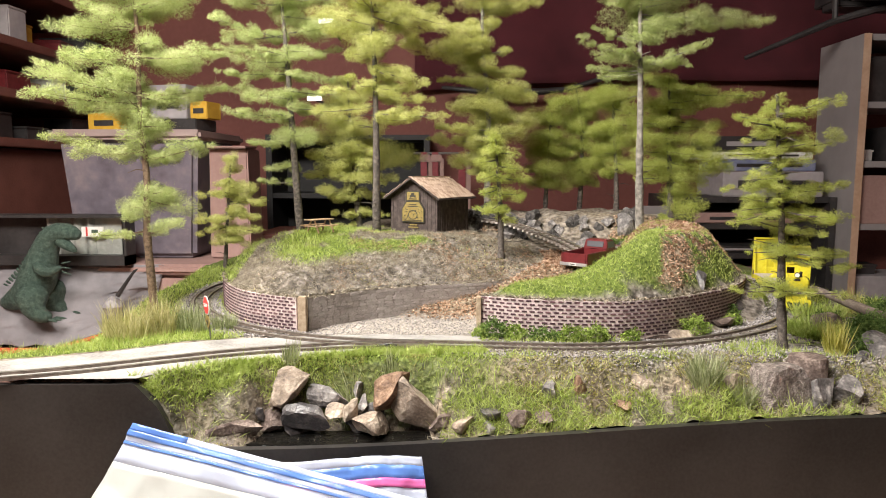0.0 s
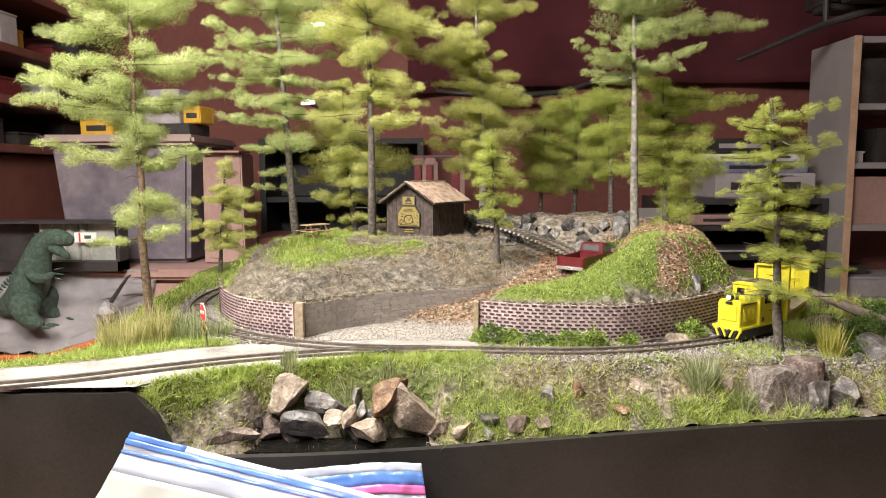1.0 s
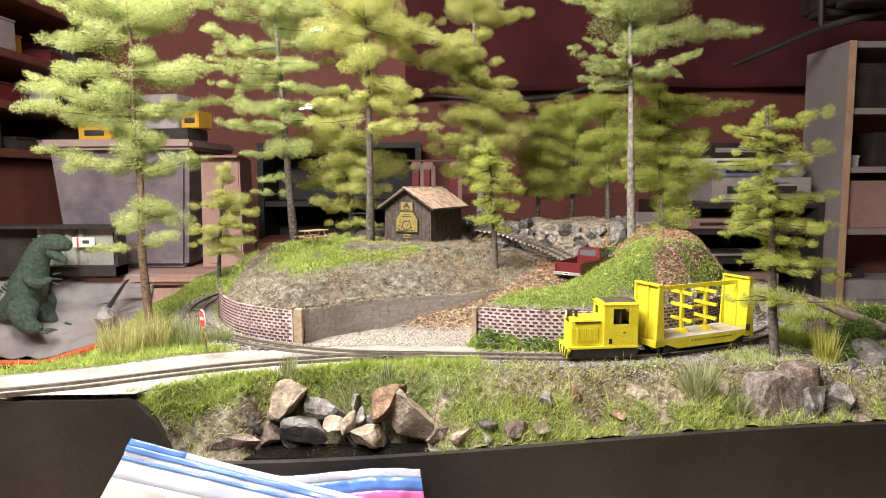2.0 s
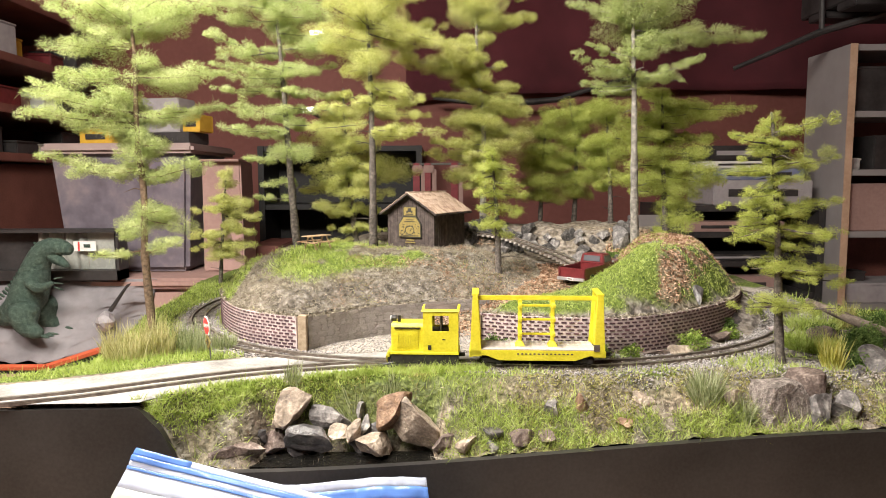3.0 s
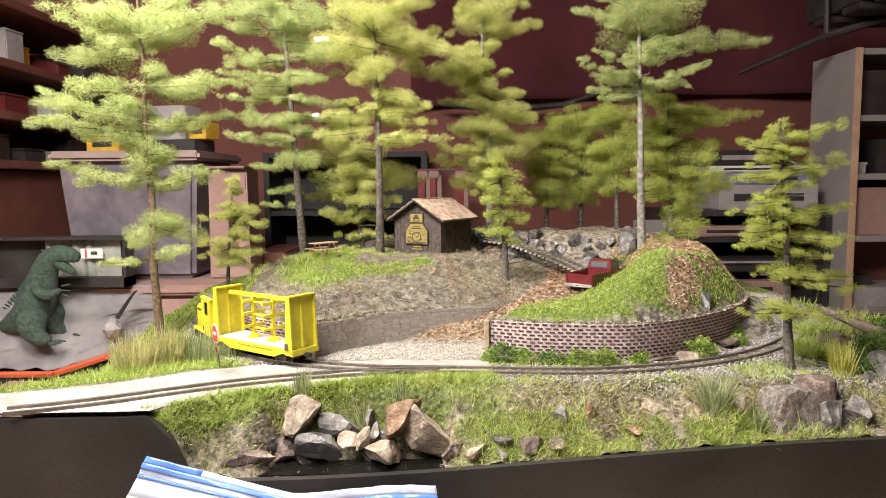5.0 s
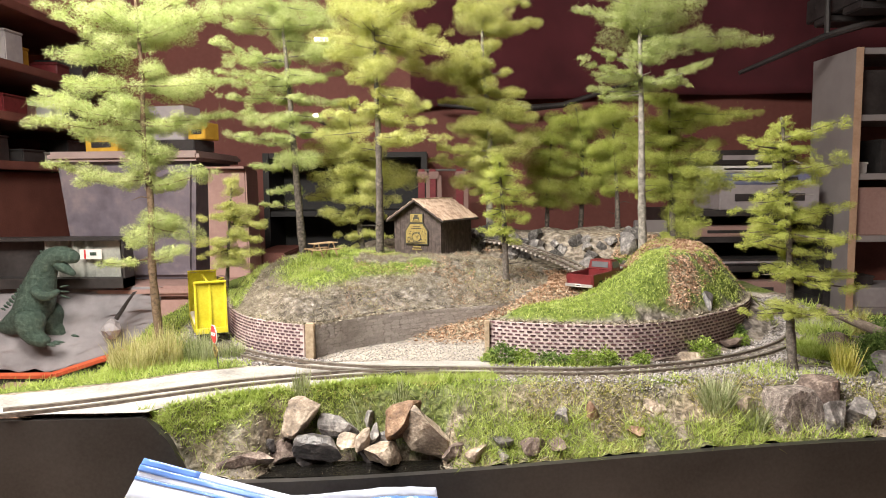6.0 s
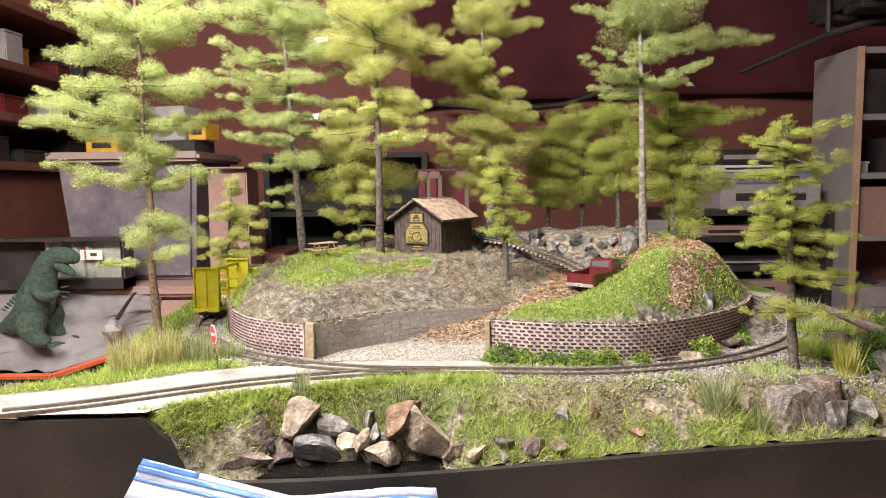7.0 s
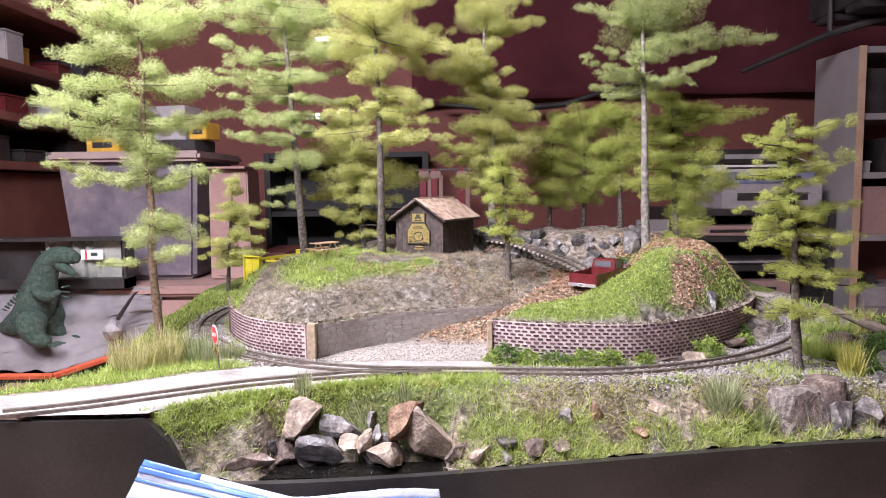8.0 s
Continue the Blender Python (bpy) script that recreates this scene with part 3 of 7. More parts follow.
def rail_shape(c, z0, z1, half, closed, zs=None):
    a, b = offset_line(c, half, closed), offset_line(c, -half, closed)
    n = len(c)
    v = []
    for i in range(n):
        o = zs[i] if zs is not None else 0.0
        v += [(*a[i], z0 + o), (*a[i], z1 + o), (*b[i], z1 + o), (*b[i], z0 + o)]
    f = []
    for i in range(n if closed else n - 1):
        p, q = 4 * i, 4 * ((i + 1) % n)
        f += [(p, p + 1, q + 1, q), (p + 1, p + 2, q + 2, q + 1), (p + 2, p + 3, q + 3, q + 2), (p + 3, p, q, q + 3)]
    return Shape().add(v, f)


TIE_MESH = to_mesh("tie", Shape().box((0, 0, 0), (0.027, 0.0040, 0.0026)), M_TIE, 0.0003)


def lay_track(label, c, closed, pitch, skip, zs=None, tie=TIE_MESH):
    t = thing("railway_track", label, "railway track")
    for side in (-1, 1):
        line = offset_line(c, side * 0.00825, closed)
        r = part("rail", rail_shape(line, 0.0008, RAIL_TOP - 0.0006, 0.0011, closed, zs), M_RAIL, t)
        part("rail_head", rail_shape(line, RAIL_TOP - 0.0006, RAIL_TOP, 0.0008, closed, zs), M_RAILTOP, r, "worn bright rail head")
    q = np.vstack([c, c[:1]]) if closed else c
    d = np.r_[0, np.cumsum(np.hypot(*np.diff(q, axis=0).T))]
    rng = random.Random(7)
    for s in np.arange(0, d[-1] - pitch / 2, pitch):
        x, y = np.interp(s, d, q[:, 0]), np.interp(s, d, q[:, 1])
        x2, y2 = np.interp(s + 0.003, d, q[:, 0]), np.interp(s + 0.003, d, q[:, 1])
        if skip(x, y):
            continue
        z = np.interp(s, d, np.r_[zs, zs[:1]] if closed else zs) if zs is not None else 0.0
        o = new("tie", tie)
        o.parent = t
        o.matrix_basis = Matrix.Translation((x, y, z + 0.0006 + rng.uniform(-2e-4, 2e-4))) @ Matrix.Rotation(math.atan2(y2 - y, x2 - x) + math.pi / 2 + rng.uniform(-0.03, 0.03), 4, "Z")
    return t


def on_road(x, y):
    return float(inside(ROAD, np.array([x]), np.array([y]))[0]) > 0.0


lay_track("oval of weathered narrow-gauge model track on grey ballast", LOOP[::3], True, 0.0095, on_road)
lay_track("siding of model track sunk into the pale road", SPUR[14:], False, 0.0095, on_road)
UPPER = curve_through([(0.06, 1.10), (0.108, 1.06), (0.15, 1.012), (0.183, 0.96), (0.20, 0.925)], 40)
lay_track("short climbing model track with light ties among the rocks", UPPER, False, 0.0095, lambda x, y: False, np.interp(np.arange(40), [0, 10, 21, 33, 39], [0.096, 0.091, 0.077, 0.063, 0.058]), to_mesh("tie", Shape().box((0, 0, 0), (0.030, 0.0046, 0.003)), M_DECK, 0.0003))
sw = thing("track_switch", "small dark points lever plate beside the rails", "track switch")
part("plate", Shape().box((-0.045, 0.6385, 0.0035), (0.020, 0.007, 0.003)), M_DARKMETAL, sw, bevel=0.0005)
part("lever", Shape().tube([(-0.052, 0.6385, 0.004), (-0.040, 0.6385, 0.0065)], 0.0011, 6), M_DARKMETAL, sw)

# ---------- retaining walls ----------


def along(line, s):
    d = np.r_[0, np.cumsum(np.hypot(*np.diff(line, axis=0).T))]
    x, y = np.interp(s, d, line[:, 0]), np.interp(s, d, line[:, 1])
    x2, y2 = np.interp(s + 0.002, d, line[:, 0]), np.interp(s + 0.002, d, line[:, 1])
    x1, y1 = np.interp(s - 0.002, d, line[:, 0]), np.interp(s - 0.002, d, line[:, 1])
    return x, y, math.atan2(y2 - y1, x2 - x1), d[-1]


def wall_core(name, line, z0, z1, thick, material, label):
    """A bent slab whose outer face follows the line; the mound lies on its inner side."""
    inner = offset_line(line, thick, False)
    v, f = [], []
    for (a, b), (c, d) in zip(line, inner):
        zt = z1(a, b) if callable(z1) else z1
        v += [(a, b, z0), (a, b, zt), (c, d, zt), (c, d, z0)]
    for i in range(len(line) - 1):
        p, q = 4 * i, 4 * i + 4
        f += [(p, q, q + 1, p + 1), (p + 1, q + 1, q + 2, p + 2), (p + 2, q + 2, q + 3, p + 3), (p + 3, q + 3, q, p)]
    n = len(v)
    f += [(0, 1, 2, 3), (n - 4, n - 1, n - 2, n - 3)]
    return solid(name, Shape().add(v, f), material, label, "wall", kind="structure")


BRICK_MESH = to_mesh("brick", Shape().box((0, 0, 0), (0.0056, 0.0014, 0.0018)), M_BRICK, 0.0003)


def brick_courses(wall, line, rows, pitch, rise, z0, most):
    length = along(line, 0)[3]
    rng = random.Random(3)
    n = 0
    extra = Shape()
    for k in reversed(range(rows)):
        s = pitch * (0.5 if k % 2 else 1.0) * 0.9
        while s < length - 0.003:
            x, y, a, _ = along(line, s)
            m = Matrix.Translation((x, y, z0 + rise * (k + 0.5))) @ Matrix.Rotation(a + rng.uniform(-0.02, 0.02), 4, "Z") @ Matrix.Translation((rng.uniform(-2e-4, 2e-4), rng.uniform(-2e-4, 1e-4), rng.uniform(-1e-4, 1e-4)))
            if n < most:
                o = new("brick", BRICK_MESH)
                o.parent = wall
                o.matrix_basis = m
            else:
                extra.box((0, 0, 0), (0.0056, 0.0014, 0.0018), m)
            n += 1
            s += pitch
    if extra.v:
        tagged(part("brickwork", extra, M_BRICK, wall), kind="stuff")


wall_r = wall_core("wall_east", BRICK_RIGHT, -0.004, 0.0385, 0.008, M_MORTAR, "curved retaining wall of dark bricks with pale mortar")
wall_l = wall_core("wall_west", BRICK_LEFT, -0.004, 0.0365, 0.008, M_MORTAR, "curved retaining wall of reddish bricks with pale mortar")
wall_s = wall_core("wall_stone", STONE_LINE, -0.004, 0.0350, 0.008, M_JOINT, "retaining wall of flat grey-brown stones along the gravel drive")
p1 = Shape().box((-0.143, 0.716, 0.017), (0.009, 0.010, 0.042))
solid("wall_pillar", p1, M_PILLAR, "pale wooden post closing the brick wall's end", "post", bevel=0.0006)
p2 = Shape().box((0.0475, 0.722, 0.017), (0.005, 0.010, 0.042))
solid("wall_pillar", p2, M_PILLAR, "narrow wooden post at the brick wall's corner", "post", bevel=0.0006)

# ---------- planting ----------


def blades(base, direction, length, width, rng, bend=0.3):
    """One thin bent blade per row: two triangles, as arrays."""
    n = len(base)
    side = np.cross(direction, rng.normal(size=(n, 3)))
    side /= np.linalg.norm(side, axis=1, keepdims=True) + 1e-9
    w = width[:, None] * side
    curl = rng.normal(size=(n, 3)) * bend * length[:, None]
    mid = base + direction * length[:, None] * 0.55 + curl * 0.25
    tip = base + direction * length[:, None] + curl
    v = np.stack([base - w / 2, base + w / 2, mid - w * 0.4, mid + w * 0.4, tip], 1).reshape(-1, 3)
    o = np.arange(n)[:, None] * 5
    f = np.concatenate([o + [[0, 1, 3]], o + [[0, 3, 2]], o + [[2, 3, 4]]])
    return v, f


def needle_rows(base, direction, length, width, facing):
    """One thin triangle per row, lying square to its facing, as arrays."""
    n = len(base)
    side = np.cross(direction, facing)
    side /= np.linalg.norm(side, axis=1, keepdims=True) + 1e-9
    w = width[:, None] * side * 0.5
    v = np.stack([base - w, base + w, base + direction * length[:, None]], 1).reshape(-1, 3)
    return v, np.arange(n * 3).reshape(n, 3)


def scatter(n, box, keep, seed):
    rng = np.random.RandomState(seed)
    x, y = rng.uniform(box[0], box[1], n), rng.uniform(box[2], box[3], n)
    k = (rng.uniform(size=n) < keep(x, y)) & (y > fascia_y(x) + 0.002) & (inside(np.array(LEFT_EDGE), x, y) > 0.003)
    return x[k], y[k], rng


def sow(name, label, material, n, box, keep, seed, length, width, spread, lift=0.0, bend=0.35):
    x, y, rng = scatter(n, box, keep, seed)
    z = height(x, y) + lift
    d = np.stack([rng.normal(0, spread, len(x)), rng.normal(-0.12, spread, len(x)), np.ones(len(x))], -1)
    d /= np.linalg.norm(d, axis=1, keepdims=True)
    v, f = blades(np.stack([x, y, z], -1), d, rng.uniform(0.5, 1.2, len(x)) * length, rng.uniform(0.7, 1.3, len(x)) * width, rng, bend)
    return tagged(new(name, fast_mesh(name, v, f, material)), label, "grass" if "grass" in name else "ground cover", kind="stuff")


FRONT = (-0.6, 0.64, 0.535, 0.70)
sow("grass", "bright green static grass along the bank and verges", M_GRASS, 46000, FRONT, lambda x, y: masks(x, y)[0] * 0.9, 51, 0.0078, 0.0007, 0.55)
sow("grass", "long arching grass at the foot of the bank", M_GRASS, 30000, (-0.26, 0.50, 0.545, 0.60), lambda x, y: masks(x, y)[0] * step(0.60, 0.575, y), 59, 0.0125, 0.0006, 0.8, 0.0, 0.4)
VERGE = np.array([(-0.250, 0.538), (-0.240, 0.544), (-0.228, 0.553), (-0.18, 0.583), (-0.12, 0.603), (-0.06, 0.621), (0.05, 0.632)])
sow("grass", "grass hanging over the road's near edge", M_GRASS, 90000, (-0.262, 0.05, 0.535, 0.645), lambda x, y: step(0.009, 0.003, line_distance(VERGE, x, y)) * step(-0.5, 0.1, ripple(x, y, 70, 91) + 0.15), 60, 0.0058, 0.0007, 0.7, 0.0008, 0.5)
sow("grass", "short bright turf beside the track", M_GRASS, 24000, (-0.48, -0.15, 0.62, 1.20), lambda x, y: masks(x, y)[0], 52, 0.0065, 0.0008, 0.5)
sow("grass", "short green turf on the two mounds", M_GRASS, 70000, (-0.32, 0.43, 0.70, 1.15), lambda x, y: masks(x, y)[0] * ((inside(MOUND_LEFT, x, y) > 0) | (inside(MOUND_RIGHT, x, y) > 0)), 53, 0.0042, 0.0006, 0.75)
sow("grass", "rough turf on the far right bank", M_GRASS, 6000, (0.40, 0.63, 0.60, 1.0), lambda x, y: masks(x, y)[0], 54, 0.008, 0.0009, 0.5)
sow("straw", "dry straw fibres and twigs glued to the mound's face", M_STRAW, 78000, (-0.31, 0.16, 0.71, 1.05), lambda x, y: (inside(MOUND_LEFT, x, y) > 0.002) * (1 - masks(x, y)[0]) * 0.9, 55, 0.0046, 0.00055, 1.6, 0.0008, 0.4)
sow("moss", "olive flock patches on the mound's face", M_TUFT_YELLOW, 30000, (-0.31, 0.16, 0.71, 1.0), lambda x, y: (inside(MOUND_LEFT, x, y) > 0.004) * step(0.15, 0.5, ripple(x, y, 50, 65)) * 0.6, 66, 0.0022, 0.0008, 1.2, 0.0004, 0.3)
sow("leaf_flock", "rust-brown flock patches on the mound's face", M_LITTER, 26000, (-0.12, 0.16, 0.73, 1.0), lambda x, y: (inside(MOUND_LEFT, x, y) > 0.004) * step(0.0, 0.5, ripple(x, y, 45, 67) + 0.25 * step(0.0, 0.05, x)) * 0.6, 68, 0.0022, 0.0008, 1.4, 0.0004, 0.3)
sow("straw", "dry fibres over the bare bank", M_STRAW, 14000, (-0.26, 0.42, 0.545, 0.63), lambda x, y: (1 - masks(x, y)[0]) * 0.8 * (inside(ROAD, x, y) < -0.002), 56, 0.005, 0.0007, 1.4, 0.001, 0.4)
sow("moss", "olive moss flock on the bank", M_TUFT_YELLOW, 46000, (-0.26, 0.42, 0.545, 0.635), lambda x, y: step(0.0, 0.35, ripple(x, y, 60, 61) + 0.30 * step(0.02, 0.06, x) * step(0.33, 0.25, x) * step(0.570, 0.585, y) + 0.25 * step(-0.14, -0.16, x)) * 0.8 * (inside(ROAD, x, y) < -0.002), 57, 0.0028, 0.0010, 1.2, 0.0, 0.3)


def litter():
    x, y, rng = scatter(90000, (-0.05, 0.43, 0.70, 1.12), lambda x, y: masks(x, y)[1] * 0.8, 58)
    d = np.stack([rng.normal(size=len(x)), rng.normal(size=len(x)), rng.uniform(0, 0.7, len(x))], -1)
    d /= np.linalg.norm(d, axis=1, keepdims=True)
    v, f = blades(np.stack([x, y, height(x, y) + rng.uniform(0.0003, 0.0022, len(x))], -1), d, rng.uniform(0.0015, 0.0035, len(x)), rng.uniform(0.0010, 0.0022, len(x)), rng, 0.2)
    tagged(new("leaf_litter", fast_mesh("leaf_litter", v, f, M_LITTER)), "orange-brown fallen leaf flakes on mound and drive", "ground cover", kind="stuff")


litter()


def pebbles(name, label, n, box, keep, seed, r0, r1, material, lift=0.0004):
    x, y, rng = scatter(n, box, keep, seed)
    n = len(x)
    c = np.stack([x, y, height(x, y) + lift], -1)
    o = np.array([(1, 0, 0), (-1, 0, 0), (0, 1, 0), (0, -1, 0), (0, 0, 1), (0, 0, -1)], float)
    r = rng.uniform(r0, r1, (n, 1, 1)) * rng.uniform(0.6, 1.3, (n, 6, 1))
    a = rng.uniform(0, 6.28, n)
    rot = np.stack([np.stack([np.cos(a), -np.sin(a), 0 * a], -1), np.stack([np.sin(a), np.cos(a), 0 * a], -1), np.stack([0 * a, 0.4 * np.sin(a * 3), 0.8 + 0 * a], -1)], 1)
    v = c[:, None] + np.einsum("nij,kj->nki", rot, o) * r
    t = np.array([(0, 2, 4), (2, 1, 4), (1, 3, 4), (3, 0, 4), (2, 0, 5), (1, 2, 5), (3, 1, 5), (0, 3, 5)])
    f = (np.arange(n)[:, None, None] * 6 + t[None]).reshape(-1, 3)
    tagged(new(name, fast_mesh(name, v.reshape(-1, 3), f, material)), label, "ballast", kind="stuff")


def bed(x, y):
    dt = line_distance(TRACK_NEAR, x, y)
    return ((inside(MOUND_LEFT, x, y) < -0.001) & (inside(MOUND_RIGHT, x, y) < -0.001)) * step(0.031, 0.024, dt) * (inside(ROAD, x, y) < 0)


pebbles("ballast", "grey-pink ballast chips under the track", 110000, (-0.37, 0.53, 0.60, 1.05), bed, 62, 0.0008, 0.0016, M_BALLAST, 0.0012)
pebbles("gravel", "pale gravel scattered over the drive", 9000, (-0.15, 0.07, 0.69, 0.83), lambda x, y: (masks(x, y)[2] > 0.3) * 0.5 * step(-0.01, -0.04, inside(MOUND_LEFT, x, y) - 0.03), 63, 0.0004, 0.0010, M_BALLAST)
pebbles("gravel", "loose chips down the ballast shoulder", 11000, (0.07, 0.42, 0.575, 0.66), lambda x, y: step(0.598, 0.630, y) * step(0.06, 0.13, x) * (inside(MOUND_RIGHT, x, y) < -0.03) * 0.7, 64, 0.0009, 0.0019, M_BALLAST)


def rubble():
    rng = np.random.RandomState(81)
    vs, fs, c = [], [], 0
    for line, top in ((BRICK_RIGHT, 0.0385), (BRICK_LEFT, 0.0365), (STONE_LINE, 0.035)):
        for k in range(26):
            p = offset_line(line, 0.0003 + rng.uniform(0, 0.006), False)
            q = p[:-1] + (p[1:] - p[:-1]) * rng.uniform(size=(len(p) - 1, 1))
            b = np.c_[q, top + rng.uniform(-0.0006, 0.0016, len(q))]
            d = rng.normal(size=b.shape) * [1, 1, 0.45]
            d /= np.linalg.norm(d, axis=1, keepdims=True)
            v, f = blades(b, d, rng.uniform(0.0015, 0.005, len(b)), rng.uniform(0.0008, 0.0022, len(b)), rng, 0.3)
            vs.append(v)
            fs.append(f + c)
            c += len(v)
    tagged(new("rubble", fast_mesh("rubble", np.concatenate(vs), np.concatenate(fs), M_STRAW)), "grey-brown crumbs and fibres along the wall tops", "ground cover", kind="stuff")


rubble()


def tuft(name, label, x, y, n, length, spread, material, radius=0.008, seed=1):
    rng = np.random.RandomState(seed)
    a, r = rng.uniform(0, 6.28, n), radius * np.sqrt(rng.uniform(size=n))
    px, py = x + r * np.cos(a), y + r * np.sin(a)
    d = np.stack([rng.normal(0, spread, n) + np.cos(a) * spread, rng.normal(0, spread, n) + np.sin(a) * spread, np.ones(n)], -1)
    d /= np.linalg.norm(d, axis=1, keepdims=True)
    v, f = blades(np.stack([px, py, height(px, py) - 0.001], -1), d, rng.uniform(0.5, 1.1, n) * length, rng.uniform(0.0005, 0.001, n), rng, 0.12)
    return tagged(new(name, fast_mesh(name, v, f, material)), label, "grass tuft", "grass tufts")


for i, (x, y, n, ln, sp, mt, rad, lab) in enumerate([
        (-0.318, 0.690, 700, 0.038, 0.16, M_TUFT, 0.026, "tall dry yellow-green grass tuft by the pine"),
        (-0.290, 0.700, 400, 0.042, 0.12, M_TUFT, 0.014, "tall dry yellow-green grass tuft by the pine"),
        (-0.262, 0.712, 420, 0.036, 0.14, M_TUFT_PALE, 0.016, "pale dry grass tuft beside the stop sign"),
        (-0.232, 0.725, 260, 0.022, 0.2, M_TUFT_PALE, 0.012, "low pale grass tuft beside the stop sign"),
        (-0.130, 0.606, 130, 0.018, 0.12, M_TUFT_PALE, 0.007, "thin pale grass tuft above the rocks"),
        (-0.040, 0.604, 130, 0.020, 0.10, M_TUFT_PALE, 0.006, "thin pale grass tuft above the rocks"),
        (-0.075, 0.598, 160, 0.028, 0.22, M_TUFT_PALE, 0.007, "thin pale grass tuft above the rocks"),
        (0.246, 0.592, 420, 0.027, 0.30, M_TUFT_PALE, 0.012, "grey-green spiky grass tuft on the bank"),
        (0.276, 0.580, 240, 0.022, 0.40, M_TUFT_PALE, 0.008, "grey-green spiky grass tuft on the bank"),
        (0.388, 0.640, 260, 0.038, 0.16, M_SPIKE, 0.008, "yellow upright grass tuft between rocks"),
        (0.495, 0.80, 220, 0.034, 0.12, M_TUFT_YELLOW, 0.009, "yellow upright grass tuft beside the log"),
        (0.404, 0.712, 3000, 0.021, 0.55, M_GRASS, 0.024, "lush green grass clump beyond the track"),
        (0.455, 0.80, 700, 0.024, 0.35, M_GRASS, 0.026, "lush green grass clump beyond the track")]):
    tuft("grass_tuft", lab, x, y, n, ln, sp, mt, rad, 70 + i)


def bush(label, x, y, r, material, seed):
    rng = np.random.RandomState(seed)
    n = int(1700 * (r / 0.012) ** 2)
    d = rng.normal(size=(n, 3))
    d /= np.linalg.norm(d, axis=1, keepdims=True)
    lump = 1 + 0.35 * np.sin(d[:, 0] * 6 + seed) * np.sin(d[:, 2] * 5 + seed * 2) + 0.2 * np.sin(d[:, 1] * 9 + seed)
    c = d * (r * lump * rng.uniform(0.55, 1, n))[:, None] * [1.15, 0.9, 0.85] + [x, y, ground_at(x, y) + r * 0.55]
    dd = d + rng.normal(0, 0.8, (n, 3))
    dd /= np.linalg.norm(dd, axis=1, keepdims=True)
    v, f = blades(c, dd, rng.uniform(0.0010, 0.0022, n), rng.uniform(0.0008, 0.0015, n), rng, 0.3)
    v[:, 2] = np.maximum(v[:, 2], ground_at(x, y) - 0.001)
    return tagged(new("shrub", fast_mesh("shrub", v, f, material)), label, "shrub", "shrubs along the brick wall")


for i, (x, y, r, mt, lab) in enumerate([
        (0.062, 0.694, 0.014, M_MOSS_DARK, "dark green foam shrub at the wall's corner"), (0.048, 0.692, 0.008, M_MOSS, "light green foam shrub at the wall's corner"),
        (0.084, 0.690, 0.011, M_MOSS, "light green foam shrub at the wall's foot"), (0.108, 0.683, 0.010, M_MOSS_DARK, "small upright foam shrub at the wall's foot"),
        (0.124, 0.680, 0.008, M_MOSS_DARK, "small dark foam shrub at the wall's foot"), (0.141, 0.677, 0.012, M_MOSS, "bright green foam shrub at the wall's foot"),
        (0.166, 0.676, 0.012, M_MOSS, "bright green foam shrub at the wall's foot"), (0.202, 0.678, 0.009, M_MOSS, "small bright foam shrub at the wall's foot"),
        (0.276, 0.706, 0.014, M_MOSS, "bright green foam shrub among flat stones"), (0.335, 0.752, 0.009, M_MOSS, "small foam shrub among flat stones"),
        (0.345, 0.790, 0.010, M_MOSS_DARK, "small dark foam shrub among flat stones"), (0.405, 0.668, 0.011, M_MOSS_DARK, "dark foam shrub on the bank"),
        (0.43, 0.66, 0.012, M_MOSS_DARK, "dark foam shrub on the bank"), (0.445, 0.692, 0.018, M_MOSS_DARK, "dark foam shrub under the log"), (0.468, 0.715, 0.017, M_MOSS_DARK, "dark foam shrub under the log"), (0.43, 0.735, 0.015, M_MOSS_DARK, "dark foam shrub under the log"), (0.50, 0.745, 0.020, M_MOSS_DARK, "dark foam shrub behind the log"), (0.262, 1.02, 0.008, M_MOSS_DARK, "tiny shrub before the grey rock face")]):
    bush(lab, x, y, r, mt, 90 + i)

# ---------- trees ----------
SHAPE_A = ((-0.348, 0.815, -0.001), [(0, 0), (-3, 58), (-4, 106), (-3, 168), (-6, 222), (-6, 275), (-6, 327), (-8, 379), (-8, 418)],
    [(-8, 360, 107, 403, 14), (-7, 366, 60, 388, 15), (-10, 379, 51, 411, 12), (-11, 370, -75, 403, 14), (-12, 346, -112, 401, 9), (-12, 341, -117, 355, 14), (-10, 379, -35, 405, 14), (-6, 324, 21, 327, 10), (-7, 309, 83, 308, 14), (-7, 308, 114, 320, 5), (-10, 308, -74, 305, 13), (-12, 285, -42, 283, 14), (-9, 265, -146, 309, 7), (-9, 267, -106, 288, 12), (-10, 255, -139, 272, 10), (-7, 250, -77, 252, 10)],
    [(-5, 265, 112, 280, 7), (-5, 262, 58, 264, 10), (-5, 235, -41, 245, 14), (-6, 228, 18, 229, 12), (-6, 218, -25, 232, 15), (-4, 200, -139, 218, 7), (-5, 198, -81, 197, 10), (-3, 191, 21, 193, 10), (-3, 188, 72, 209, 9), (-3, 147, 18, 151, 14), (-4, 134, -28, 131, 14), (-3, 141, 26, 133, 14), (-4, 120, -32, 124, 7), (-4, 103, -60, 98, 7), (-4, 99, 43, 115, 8)])
